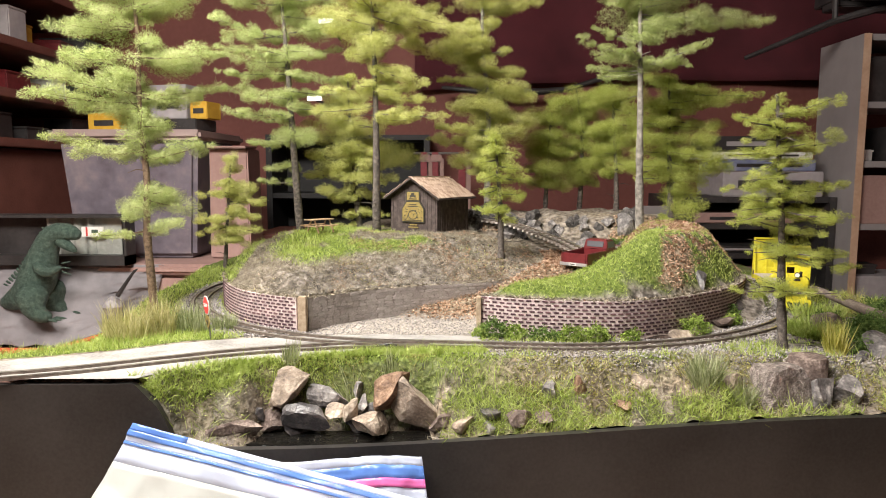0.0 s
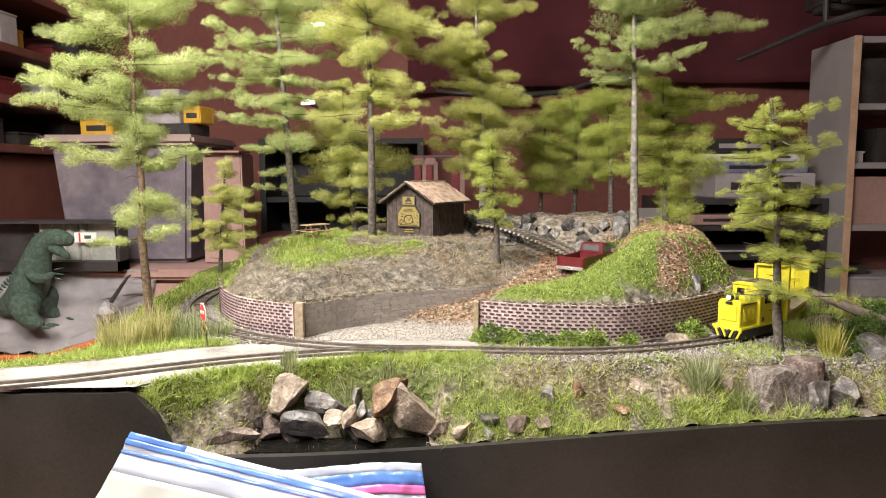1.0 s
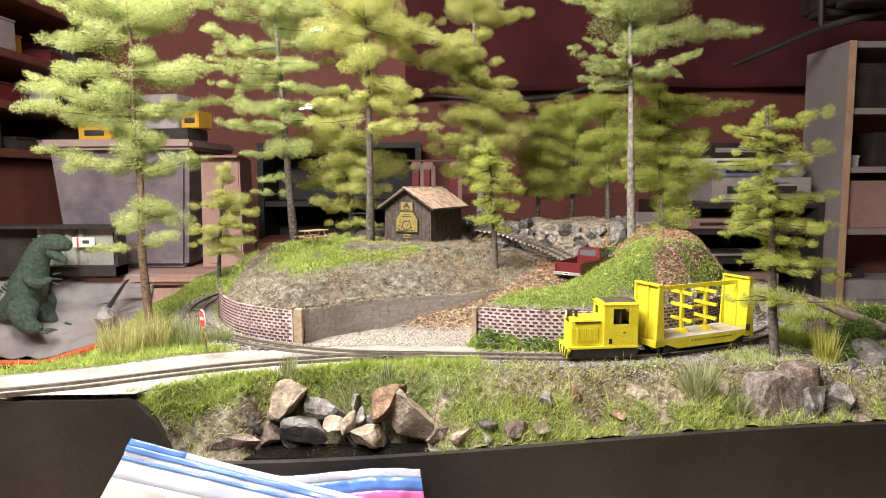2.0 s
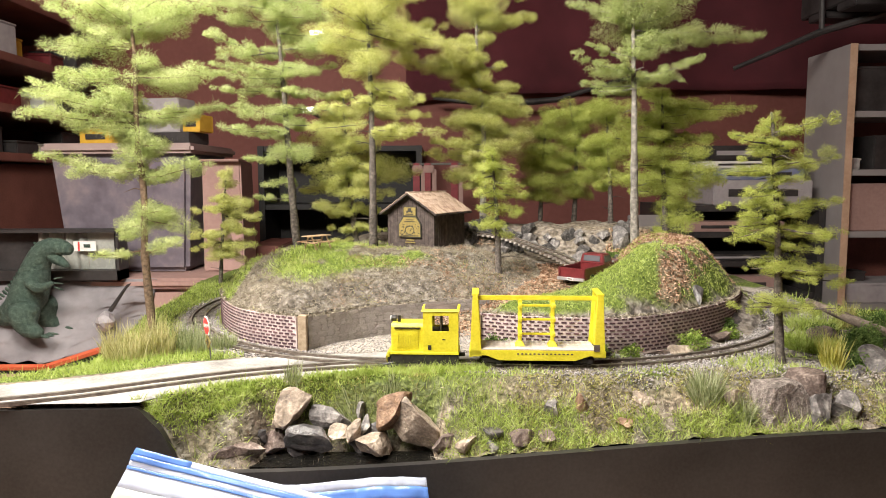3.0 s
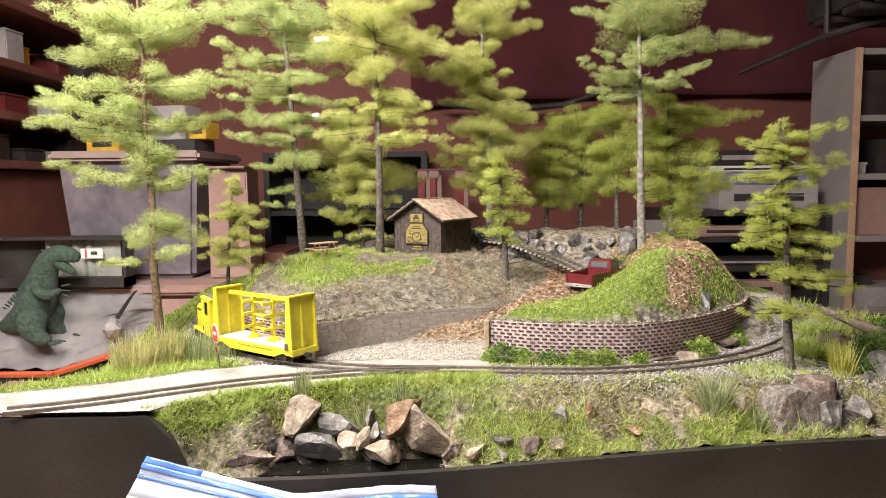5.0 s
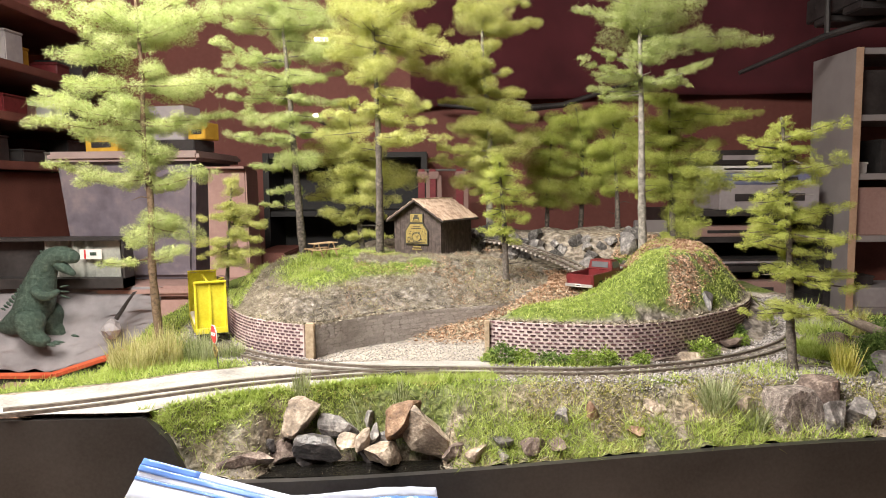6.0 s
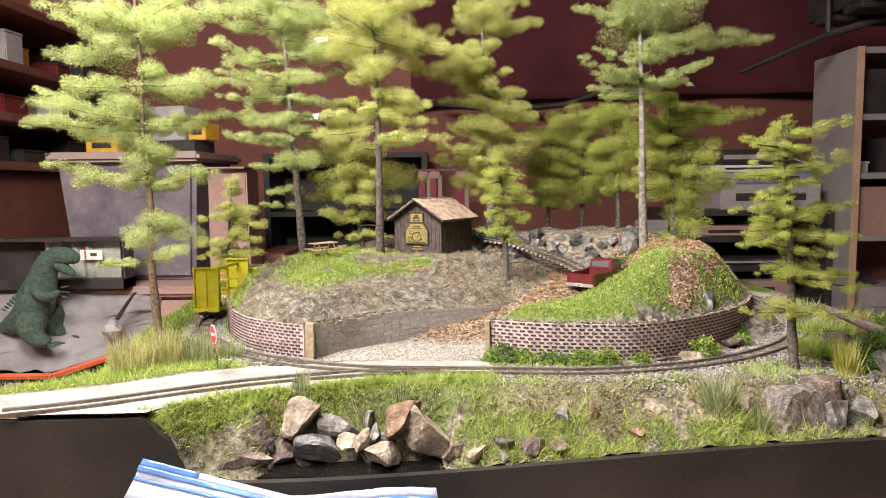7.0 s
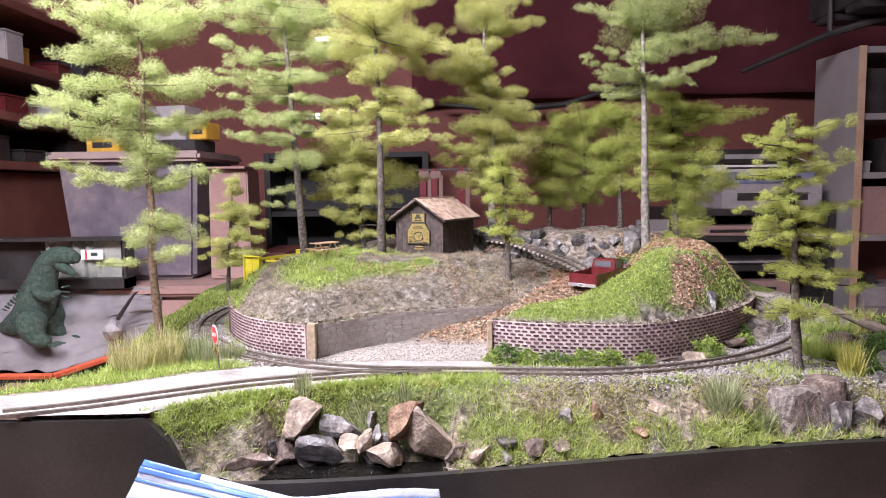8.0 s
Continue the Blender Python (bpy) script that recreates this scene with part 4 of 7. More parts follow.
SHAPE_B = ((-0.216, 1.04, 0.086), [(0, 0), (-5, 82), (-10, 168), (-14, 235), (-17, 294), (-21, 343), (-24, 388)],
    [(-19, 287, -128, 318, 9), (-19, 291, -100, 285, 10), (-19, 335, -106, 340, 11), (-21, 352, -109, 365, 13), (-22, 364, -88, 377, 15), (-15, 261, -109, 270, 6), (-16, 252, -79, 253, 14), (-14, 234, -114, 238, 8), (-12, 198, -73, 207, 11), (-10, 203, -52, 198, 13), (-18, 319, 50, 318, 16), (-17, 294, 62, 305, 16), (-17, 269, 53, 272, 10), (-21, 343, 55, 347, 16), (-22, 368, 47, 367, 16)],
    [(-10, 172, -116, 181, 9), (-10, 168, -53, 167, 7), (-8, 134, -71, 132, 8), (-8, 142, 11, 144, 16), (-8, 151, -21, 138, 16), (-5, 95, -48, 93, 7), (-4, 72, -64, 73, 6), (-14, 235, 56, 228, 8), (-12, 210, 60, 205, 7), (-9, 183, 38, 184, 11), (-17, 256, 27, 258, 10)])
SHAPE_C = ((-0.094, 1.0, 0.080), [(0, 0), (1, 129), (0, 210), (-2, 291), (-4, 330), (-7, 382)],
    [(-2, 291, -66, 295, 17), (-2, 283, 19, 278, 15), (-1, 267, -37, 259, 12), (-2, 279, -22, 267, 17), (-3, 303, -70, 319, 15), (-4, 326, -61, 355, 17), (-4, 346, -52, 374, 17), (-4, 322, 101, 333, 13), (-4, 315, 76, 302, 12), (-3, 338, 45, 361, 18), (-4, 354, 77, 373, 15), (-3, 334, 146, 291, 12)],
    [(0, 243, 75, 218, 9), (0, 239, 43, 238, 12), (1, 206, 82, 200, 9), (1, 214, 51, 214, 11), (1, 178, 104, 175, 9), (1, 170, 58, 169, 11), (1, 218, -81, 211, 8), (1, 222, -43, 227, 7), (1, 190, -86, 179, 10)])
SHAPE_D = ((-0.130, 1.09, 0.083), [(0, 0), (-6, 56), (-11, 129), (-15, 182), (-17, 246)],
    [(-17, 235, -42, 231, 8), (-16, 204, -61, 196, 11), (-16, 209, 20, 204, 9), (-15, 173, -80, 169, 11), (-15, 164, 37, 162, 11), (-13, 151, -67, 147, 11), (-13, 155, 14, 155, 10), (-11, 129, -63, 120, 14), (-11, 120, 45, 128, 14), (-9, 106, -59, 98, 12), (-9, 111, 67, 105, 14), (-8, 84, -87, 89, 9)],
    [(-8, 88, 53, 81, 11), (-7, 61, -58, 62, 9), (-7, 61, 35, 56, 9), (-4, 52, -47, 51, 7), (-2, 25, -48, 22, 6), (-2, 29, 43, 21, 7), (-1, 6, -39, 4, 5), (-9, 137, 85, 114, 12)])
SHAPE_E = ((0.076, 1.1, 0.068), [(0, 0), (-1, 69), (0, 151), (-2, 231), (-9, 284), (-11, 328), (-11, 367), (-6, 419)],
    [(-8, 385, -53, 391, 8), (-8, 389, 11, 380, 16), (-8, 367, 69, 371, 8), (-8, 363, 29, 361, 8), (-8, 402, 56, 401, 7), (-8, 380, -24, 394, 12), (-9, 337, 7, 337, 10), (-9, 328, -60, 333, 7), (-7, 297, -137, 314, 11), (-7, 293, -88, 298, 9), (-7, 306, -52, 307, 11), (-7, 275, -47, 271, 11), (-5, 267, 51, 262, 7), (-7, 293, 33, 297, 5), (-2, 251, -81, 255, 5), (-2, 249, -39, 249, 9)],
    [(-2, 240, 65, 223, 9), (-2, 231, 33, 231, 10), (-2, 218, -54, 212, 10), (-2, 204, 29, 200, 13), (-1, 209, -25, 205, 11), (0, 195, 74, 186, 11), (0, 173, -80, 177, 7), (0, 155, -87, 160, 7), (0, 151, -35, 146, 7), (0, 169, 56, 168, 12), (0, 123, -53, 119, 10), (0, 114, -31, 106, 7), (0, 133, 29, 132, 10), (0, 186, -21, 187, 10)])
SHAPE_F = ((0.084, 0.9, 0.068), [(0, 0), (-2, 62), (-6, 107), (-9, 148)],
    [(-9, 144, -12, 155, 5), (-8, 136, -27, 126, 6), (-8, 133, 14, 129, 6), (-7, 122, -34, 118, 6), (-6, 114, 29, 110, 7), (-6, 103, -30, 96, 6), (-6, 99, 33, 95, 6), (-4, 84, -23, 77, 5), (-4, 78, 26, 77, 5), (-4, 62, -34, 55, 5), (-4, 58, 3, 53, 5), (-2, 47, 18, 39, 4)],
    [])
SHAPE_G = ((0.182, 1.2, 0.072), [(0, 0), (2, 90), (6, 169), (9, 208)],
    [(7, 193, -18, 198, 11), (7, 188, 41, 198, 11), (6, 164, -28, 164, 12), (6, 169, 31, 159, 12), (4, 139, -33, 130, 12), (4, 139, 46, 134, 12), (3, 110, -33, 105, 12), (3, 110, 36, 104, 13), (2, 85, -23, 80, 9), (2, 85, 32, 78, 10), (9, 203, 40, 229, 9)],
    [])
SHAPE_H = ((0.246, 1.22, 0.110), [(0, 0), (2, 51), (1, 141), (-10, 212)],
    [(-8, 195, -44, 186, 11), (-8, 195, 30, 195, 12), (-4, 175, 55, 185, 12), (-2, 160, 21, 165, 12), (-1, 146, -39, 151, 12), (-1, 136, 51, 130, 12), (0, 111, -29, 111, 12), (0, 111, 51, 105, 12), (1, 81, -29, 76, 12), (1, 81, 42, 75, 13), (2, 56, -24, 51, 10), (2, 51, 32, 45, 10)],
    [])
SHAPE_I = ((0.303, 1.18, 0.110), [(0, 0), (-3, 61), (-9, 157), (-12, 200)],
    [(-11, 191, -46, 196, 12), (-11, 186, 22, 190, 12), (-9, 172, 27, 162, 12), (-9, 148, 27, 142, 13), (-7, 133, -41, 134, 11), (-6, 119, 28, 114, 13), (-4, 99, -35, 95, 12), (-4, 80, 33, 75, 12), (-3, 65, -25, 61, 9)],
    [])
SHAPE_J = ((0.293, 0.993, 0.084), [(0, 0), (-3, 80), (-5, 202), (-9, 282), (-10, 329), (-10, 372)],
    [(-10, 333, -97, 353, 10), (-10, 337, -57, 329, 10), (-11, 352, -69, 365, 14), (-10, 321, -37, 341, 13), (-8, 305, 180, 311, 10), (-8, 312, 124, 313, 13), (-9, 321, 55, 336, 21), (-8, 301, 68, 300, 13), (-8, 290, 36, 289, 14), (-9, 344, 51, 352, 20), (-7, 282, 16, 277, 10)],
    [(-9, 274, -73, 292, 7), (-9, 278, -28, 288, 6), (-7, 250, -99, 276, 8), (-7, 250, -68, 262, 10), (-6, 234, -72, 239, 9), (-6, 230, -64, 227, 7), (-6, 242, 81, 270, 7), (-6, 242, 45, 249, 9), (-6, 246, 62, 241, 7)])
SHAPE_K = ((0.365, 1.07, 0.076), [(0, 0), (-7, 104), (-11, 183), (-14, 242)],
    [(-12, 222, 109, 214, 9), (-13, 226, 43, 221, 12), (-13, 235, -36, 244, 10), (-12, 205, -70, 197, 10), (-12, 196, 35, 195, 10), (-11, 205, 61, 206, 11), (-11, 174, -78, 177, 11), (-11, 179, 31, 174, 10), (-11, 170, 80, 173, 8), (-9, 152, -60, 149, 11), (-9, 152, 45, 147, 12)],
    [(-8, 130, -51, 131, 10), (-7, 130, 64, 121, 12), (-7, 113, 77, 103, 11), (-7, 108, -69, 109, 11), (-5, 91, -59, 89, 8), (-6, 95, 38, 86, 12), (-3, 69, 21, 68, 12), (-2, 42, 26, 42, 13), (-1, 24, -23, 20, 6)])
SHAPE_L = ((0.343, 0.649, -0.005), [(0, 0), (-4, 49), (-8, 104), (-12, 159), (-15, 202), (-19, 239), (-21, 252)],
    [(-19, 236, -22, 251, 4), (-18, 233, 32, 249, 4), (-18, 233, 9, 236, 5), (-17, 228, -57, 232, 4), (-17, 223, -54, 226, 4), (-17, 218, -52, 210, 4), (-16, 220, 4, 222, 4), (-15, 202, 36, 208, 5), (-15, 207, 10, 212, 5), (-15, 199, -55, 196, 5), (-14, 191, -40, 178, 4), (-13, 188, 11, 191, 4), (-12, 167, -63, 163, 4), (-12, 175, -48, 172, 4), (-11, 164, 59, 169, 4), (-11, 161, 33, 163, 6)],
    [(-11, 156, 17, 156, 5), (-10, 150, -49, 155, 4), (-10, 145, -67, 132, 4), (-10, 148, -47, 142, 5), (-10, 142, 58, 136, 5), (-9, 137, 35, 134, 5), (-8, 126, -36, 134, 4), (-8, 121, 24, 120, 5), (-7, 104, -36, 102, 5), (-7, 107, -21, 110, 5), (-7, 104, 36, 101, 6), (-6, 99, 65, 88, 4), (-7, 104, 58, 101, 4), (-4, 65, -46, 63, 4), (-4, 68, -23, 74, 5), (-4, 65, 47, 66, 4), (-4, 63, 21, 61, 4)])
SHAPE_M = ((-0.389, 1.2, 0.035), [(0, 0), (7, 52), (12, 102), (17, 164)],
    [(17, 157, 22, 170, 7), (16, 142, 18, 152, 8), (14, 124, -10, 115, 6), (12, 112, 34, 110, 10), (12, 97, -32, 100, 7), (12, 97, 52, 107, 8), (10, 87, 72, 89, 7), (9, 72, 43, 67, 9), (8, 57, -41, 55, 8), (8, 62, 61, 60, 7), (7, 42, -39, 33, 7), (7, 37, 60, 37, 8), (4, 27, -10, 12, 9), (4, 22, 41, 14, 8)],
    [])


def tree(shape, label, needles, bark, r0, seed, density=1.0, dead=6, fat=1.5, front=0.28):
    (bx, by, bz), trunk, high, low = shape
    rng = np.random.RandomState(seed)
    t = thing("pine_tree", label, "tree", "model conifers")
    t.location = (bx, by, 0)
    bz = bz - 0.002
    root = min(bz, ground_at(bx, by)) - 0.004
    pts = [Vector((x / 1000, 0.002 * math.sin(k * 2.1 + seed), z / 1000 + bz if k else root)) for k, (x, z) in enumerate(trunk)]
    fine = [Vector(p) for p in curve_through([tuple(p) for p in pts], 24)]
    top = fine[-1].z - fine[0].z
    radii = [r0 * (1.25 if k == 0 else 1) * (1 - 0.72 * (p.z - fine[0].z) / top) * (1 + 0.10 * math.sin(k * 2.7 + seed)) for k, p in enumerate(fine)]
    part("trunk", Shape().tube(fine, radii, 9), bark, t, smooth=True)
    wood = Shape()
    vs, fs, count = [], [], 0
    every = []
    for x0, z0, x1, z1, th in high + low:
        dx, dz = (x1 - x0) / 1000, (z1 - z0) / 1000
        ln = math.hypot(dx, dz)
        root_at = np.array((x0 / 1000, 0, z0 / 1000 + bz))
        every.append((root_at, np.array((dx, rng.uniform(-0.35, 0.35) * ln, dz)), th / 1000))
        # boughs that reach away from and towards the viewer fill the crown's depth
        if rng.uniform() < 0.75:
            k = rng.uniform(0.5, 0.9)
            every.append((root_at, np.array((dx * 0.45 * k, max(ln, 0.035) * k, dz * 0.6)), th / 1000 * 0.9))
        if rng.uniform() < front:
            k = rng.uniform(0.35, 0.6)
            every.append((root_at, np.array((dx * 0.7 * k, -max(ln, 0.03) * k, dz * 0.6)), th / 1000 * 0.7))
    near = by < 0.7
    for p, d, th in every:
        ln = float(np.linalg.norm(d))
        sag = lambda u: p + d * u + np.array((0, 0, 0.12 * ln * (u * u - u)))
        wood.tube([Vector(sag(u)) for u in (0, 0.3, 0.6, 0.9)], [0.0013, 0.0010, 0.0007, 0.0003], 5)
        th = max(th * fat, 0.006)
        d = d * 1.05
        n = int(density * (1.5 if near else 1.0) * 3000000 * (ln * 0.85 + th) * th)
        n = max(500, min(n, 11000))
        # clumps strung along the bough, tapering to its tip
        puffs = max(5, int(ln / 0.0065))
        uc = (np.arange(puffs) + rng.uniform(0.1, 0.9, puffs)) / puffs * 0.94 + 0.06
        tc = th * (0.40 + 0.60 * np.sin(uc * math.pi * 0.76 + 0.40)) * rng.uniform(0.6, 1.15, puffs)
        centre = p + d * uc[:, None]
        centre[:, 2] += 0.12 * ln * (uc * uc - uc) + tc * 0.10
        centre += rng.normal(size=(puffs, 3)) * tc[:, None] * [0.45, 0.85, 0.26]
        k = rng.choice(puffs, n, p=tc ** 2 / (tc ** 2).sum())
        off = rng.normal(size=(n, 3))
        off /= np.linalg.norm(off, axis=1, keepdims=True)
        shell = rng.uniform(size=n) ** 0.30
        base = centre[k] + off * (shell * tc[k])[:, None] * [1.0, 1.0, 0.66]
        # fibres lie along the clump's skin, swept outwards, so that each clump shades as one soft pad
        up = off * [1.0, 1.0, 1.5] + [0, 0, 0.25] + rng.normal(0, 0.28, (n, 3))
        out = d / ln * 0.55 + rng.normal(0, 0.75, (n, 3)) + off * 0.30
        out /= np.linalg.norm(out, axis=1, keepdims=True)
        kf = 0.62 if near else 1.0
        v, f = needle_rows(base, out, kf * rng.uniform(0.0016, 0.0042, n), kf * rng.uniform(0.00045, 0.00095, n), up)
        vs.append(v)
        fs.append(f + count)
        count += len(v)
        wisp = rng.choice(n, n // 10)
        v, f = blades(base[wisp], out[wisp], kf * rng.uniform(0.0035, 0.0065, len(wisp)), kf * rng.uniform(0.00028, 0.00042, len(wisp)), rng, 0.55)
        vs.append(v)
        fs.append(f + count)
        count += len(v)
    for k in range(dead):
        z = fine[0].z + top * rng.uniform(0.12, 0.95)
        a = rng.uniform(0, 6.28)
        c = min(fine, key=lambda q: abs(q.z - z))
        ln = rng.uniform(0.012, 0.035)
        wood.tube([c, c + Vector((math.cos(a) * ln * 0.5, math.sin(a) * ln * 0.5, 0.002)), c + Vector((math.cos(a) * ln, math.sin(a) * ln, 0.001 + rng.uniform(-0.004, 0.006)))], [0.0009, 0.0006, 0.0002], 5)
    tagged(part("branchwork", wood, bark, t), kind="stuff")
    crown = new("crown", fast_mesh("crown", np.concatenate(vs), np.concatenate(fs), needles))
    crown.parent = t
    tagged(crown, "fuzzy fibre foliage in flat uneven tiers", kind="stuff")
    return t


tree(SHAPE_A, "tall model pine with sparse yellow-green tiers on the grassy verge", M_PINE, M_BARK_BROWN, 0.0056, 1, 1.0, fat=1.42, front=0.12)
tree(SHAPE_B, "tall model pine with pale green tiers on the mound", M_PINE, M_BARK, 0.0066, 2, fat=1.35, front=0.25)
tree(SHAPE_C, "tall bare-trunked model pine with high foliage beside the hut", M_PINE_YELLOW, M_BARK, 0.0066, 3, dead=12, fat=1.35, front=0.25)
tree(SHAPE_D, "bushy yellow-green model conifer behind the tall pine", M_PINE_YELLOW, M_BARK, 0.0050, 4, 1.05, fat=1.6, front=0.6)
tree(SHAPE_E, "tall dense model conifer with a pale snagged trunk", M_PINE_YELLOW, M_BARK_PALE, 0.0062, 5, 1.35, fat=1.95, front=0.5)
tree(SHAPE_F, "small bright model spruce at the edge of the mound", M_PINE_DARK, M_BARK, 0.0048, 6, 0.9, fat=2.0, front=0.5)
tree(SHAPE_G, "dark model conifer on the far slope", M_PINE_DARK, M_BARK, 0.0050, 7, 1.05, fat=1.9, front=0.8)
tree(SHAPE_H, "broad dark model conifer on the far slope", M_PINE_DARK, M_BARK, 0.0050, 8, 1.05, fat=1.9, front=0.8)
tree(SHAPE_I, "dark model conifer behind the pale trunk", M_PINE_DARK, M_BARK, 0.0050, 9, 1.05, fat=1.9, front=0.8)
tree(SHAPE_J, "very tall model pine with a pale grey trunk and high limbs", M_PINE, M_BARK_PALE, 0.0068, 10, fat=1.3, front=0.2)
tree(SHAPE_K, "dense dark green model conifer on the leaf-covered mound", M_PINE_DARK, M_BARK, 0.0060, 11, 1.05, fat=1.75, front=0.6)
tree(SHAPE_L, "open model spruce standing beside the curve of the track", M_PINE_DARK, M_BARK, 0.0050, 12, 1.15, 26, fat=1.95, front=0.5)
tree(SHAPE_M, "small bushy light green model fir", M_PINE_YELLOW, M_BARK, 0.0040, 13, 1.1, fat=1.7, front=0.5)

# ---------- rocks and wood ----------


def rock(label, x, y, z, size, material, seed, turn=0.0, tilt=0.0, cuts=10, block=0.0):
    """A broken boulder: a ball cut by flat planes, then roughened."""
    rng = random.Random(seed)
    bm = bmesh.new()
    bmesh.ops.create_icosphere(bm, subdivisions=3, radius=0.72)
    for w in bm.verts:
        w.co = w.co.lerp(w.co / max(abs(c) for c in w.co) * 0.45, block)
    for _ in range(cuts):
        n = Vector((rng.gauss(0, 1), rng.gauss(0, 1), rng.gauss(0, 1))).normalized()
        d = rng.uniform(0.27, 0.47)
        for w in bm.verts:
            over = w.co.dot(n) - d
            if over > 0:
                w.co -= n * over
    for w in bm.verts:
        w.co += w.co.normalized() * 0.05 * noise.noise(w.co * 4 + Vector((seed, 0, 0)))
        w.co += w.co.normalized() * 0.02 * noise.noise(w.co * 13 + Vector((seed, 0, 0)))
    m = pose(0, 0, 0, 0, tilt, turn) @ Matrix.Diagonal((*size, 1))
    s = Shape().add([m @ w.co for w in bm.verts], [[q.index for q in f.verts] for f in bm.faces])
    bm.free()
    ob = solid("rock", s, material, label, "rock", "rocks")
    ob.location = (x, y, z)
    return ob


for i, (x, y, z, sz, mt, tu, ti, lab) in enumerate([
        (-0.130, 0.592, -0.023, (0.042, 0.034, 0.030), M_ROCK_TAN, 10, -6, "tan and orange angular rock at the stream head"),
        (-0.097, 0.597, -0.034, (0.039, 0.026, 0.025), M_ROCK_GREY, 8, 6, "flat grey rock in the stream bank"),
        (-0.110, 0.577, -0.045, (0.045, 0.024, 0.022), M_ROCK_WET, -5, 4, "dark wet rock at the water's edge"),
        (-0.169, 0.561, -0.050, (0.044, 0.020, 0.020), M_ROCK_PURPLE, 8, -14, "flat brown-pink rock low on the bank"),
        (-0.084, 0.582, -0.043, (0.018, 0.016, 0.018), M_ROCK_TAN, 0, 0, "small brown rock in the pile"),
        (-0.070, 0.577, -0.038, (0.014, 0.014, 0.031), M_ROCK_TAN, 10, 12, "upright splinter of tan rock"),
        (-0.062, 0.588, -0.038, (0.014, 0.012, 0.020), M_ROCK_GREY, 10, 20, "small grey rock in the pile"),
        (-0.039, 0.585, -0.027, (0.050, 0.026, 0.028), M_ROCK_RUST, 0, -28, "rusty brown slab leaning in the pile"),
        (-0.020, 0.584, -0.036, (0.044, 0.036, 0.046), M_ROCK_TAN, -10, 20, "large pale tan angular boulder"),
        (-0.053, 0.569, -0.047, (0.036, 0.024, 0.025), M_ROCK_TAN, 15, 6, "mottled tan and grey rock at the water"),
        (-0.068, 0.600, -0.028, (0.015, 0.012, 0.013), M_ROCK_GREY, 70, 10, "small dark rock under the grass"),
        (-0.142, 0.580, -0.051, (0.019, 0.017, 0.024), M_ROCK_PURPLE, 20, 8, "upright grey-brown rock at the water's edge"),
        (-0.153, 0.578, -0.044, (0.014, 0.012, 0.012), M_ROCK_WET, 20, -20, "small dark rock at the water's edge"),
        (-0.118, 0.592, -0.054, (0.04, 0.03, 0.03), M_ROCK_WET, 70, 10, "dark rock behind the pool"),
        (-0.060, 0.594, -0.054, (0.06, 0.03, 0.03), M_ROCK_WET, 20, 10, "dark rock behind the pool"),
        (0.319, 0.590, -0.024, (0.060, 0.044, 0.050), M_LEDGE, 4, 0, "blocky grey-brown rock ledge under the spruce"),
        (0.345, 0.606, -0.018, (0.030, 0.036, 0.050), M_ROCK_PURPLE, 35, 0, "dark brown side of the rock ledge"),
        (0.268, 0.600, -0.020, (0.034, 0.026, 0.026), M_ROCK_TAN, 50, 0, "pale crumbly rock ledge on the bank"),
        (0.347, 0.584, -0.021, (0.024, 0.020, 0.030), M_ROCK_GREY, 25, 20, "dark grey angular rock in the grass"),
        (0.369, 0.584, -0.023, (0.034, 0.026, 0.036), M_ROCK_GREY, -15, 25, "pale grey angular rock in the grass"),
        (0.405, 0.630, -0.016, (0.032, 0.026, 0.028), M_ROCK_GREY, 35, 5, "grey rock below the log"),
        (0.444, 0.655, -0.002, (0.034, 0.03, 0.034), M_ROCK_GREY, 60, 5, "dark grey rock below the log"),
        (0.428, 0.72, 0.010, (0.044, 0.03, 0.026), M_ROCK_PURPLE, 60, 5, "dark broken rock under the log"),
        (0.325, 0.752, 0.004, (0.04, 0.02, 0.010), M_ROCK_PURPLE, 35, 0, "flat stone slab at the wall's foot"),
        (0.265, 0.700, 0.003, (0.04, 0.016, 0.010), M_ROCK_TAN, 25, 0, "flat tan slab at the wall's foot"),
        (0.238, 0.690, 0.002, (0.03, 0.014, 0.007), M_ROCK_PURPLE, 10, 0, "flat brown slab at the wall's foot"),
        (0.362, 0.812, 0.010, (0.03, 0.02, 0.022), M_ROCK_WET, 25, 0, "dark rock at the wall's end"),
        (0.385, 0.86, 0.012, (0.03, 0.03, 0.03), M_ROCK_WET, 25, 0, "dark rock at the wall's end"),
        (0.302, 0.764, 0.046, (0.018, 0.014, 0.026), M_ROCK_WET, 60, 34, "dark wedge of rock set in the mound"),
        (-0.213, 0.835, 0.056, (0.014, 0.01, 0.010), M_ROCK_WET, 0, 30, "dark stone poking from the mound's face")]):
    ledge = "ledge" in lab
    k = 0.90 if x < 0.0 else 1.0
    rock(lab, x, y, z, tuple(c * k for c in sz), mt, 200 + i, tu, ti, 3 if ledge else 9, 0.8 if ledge else 0.0)


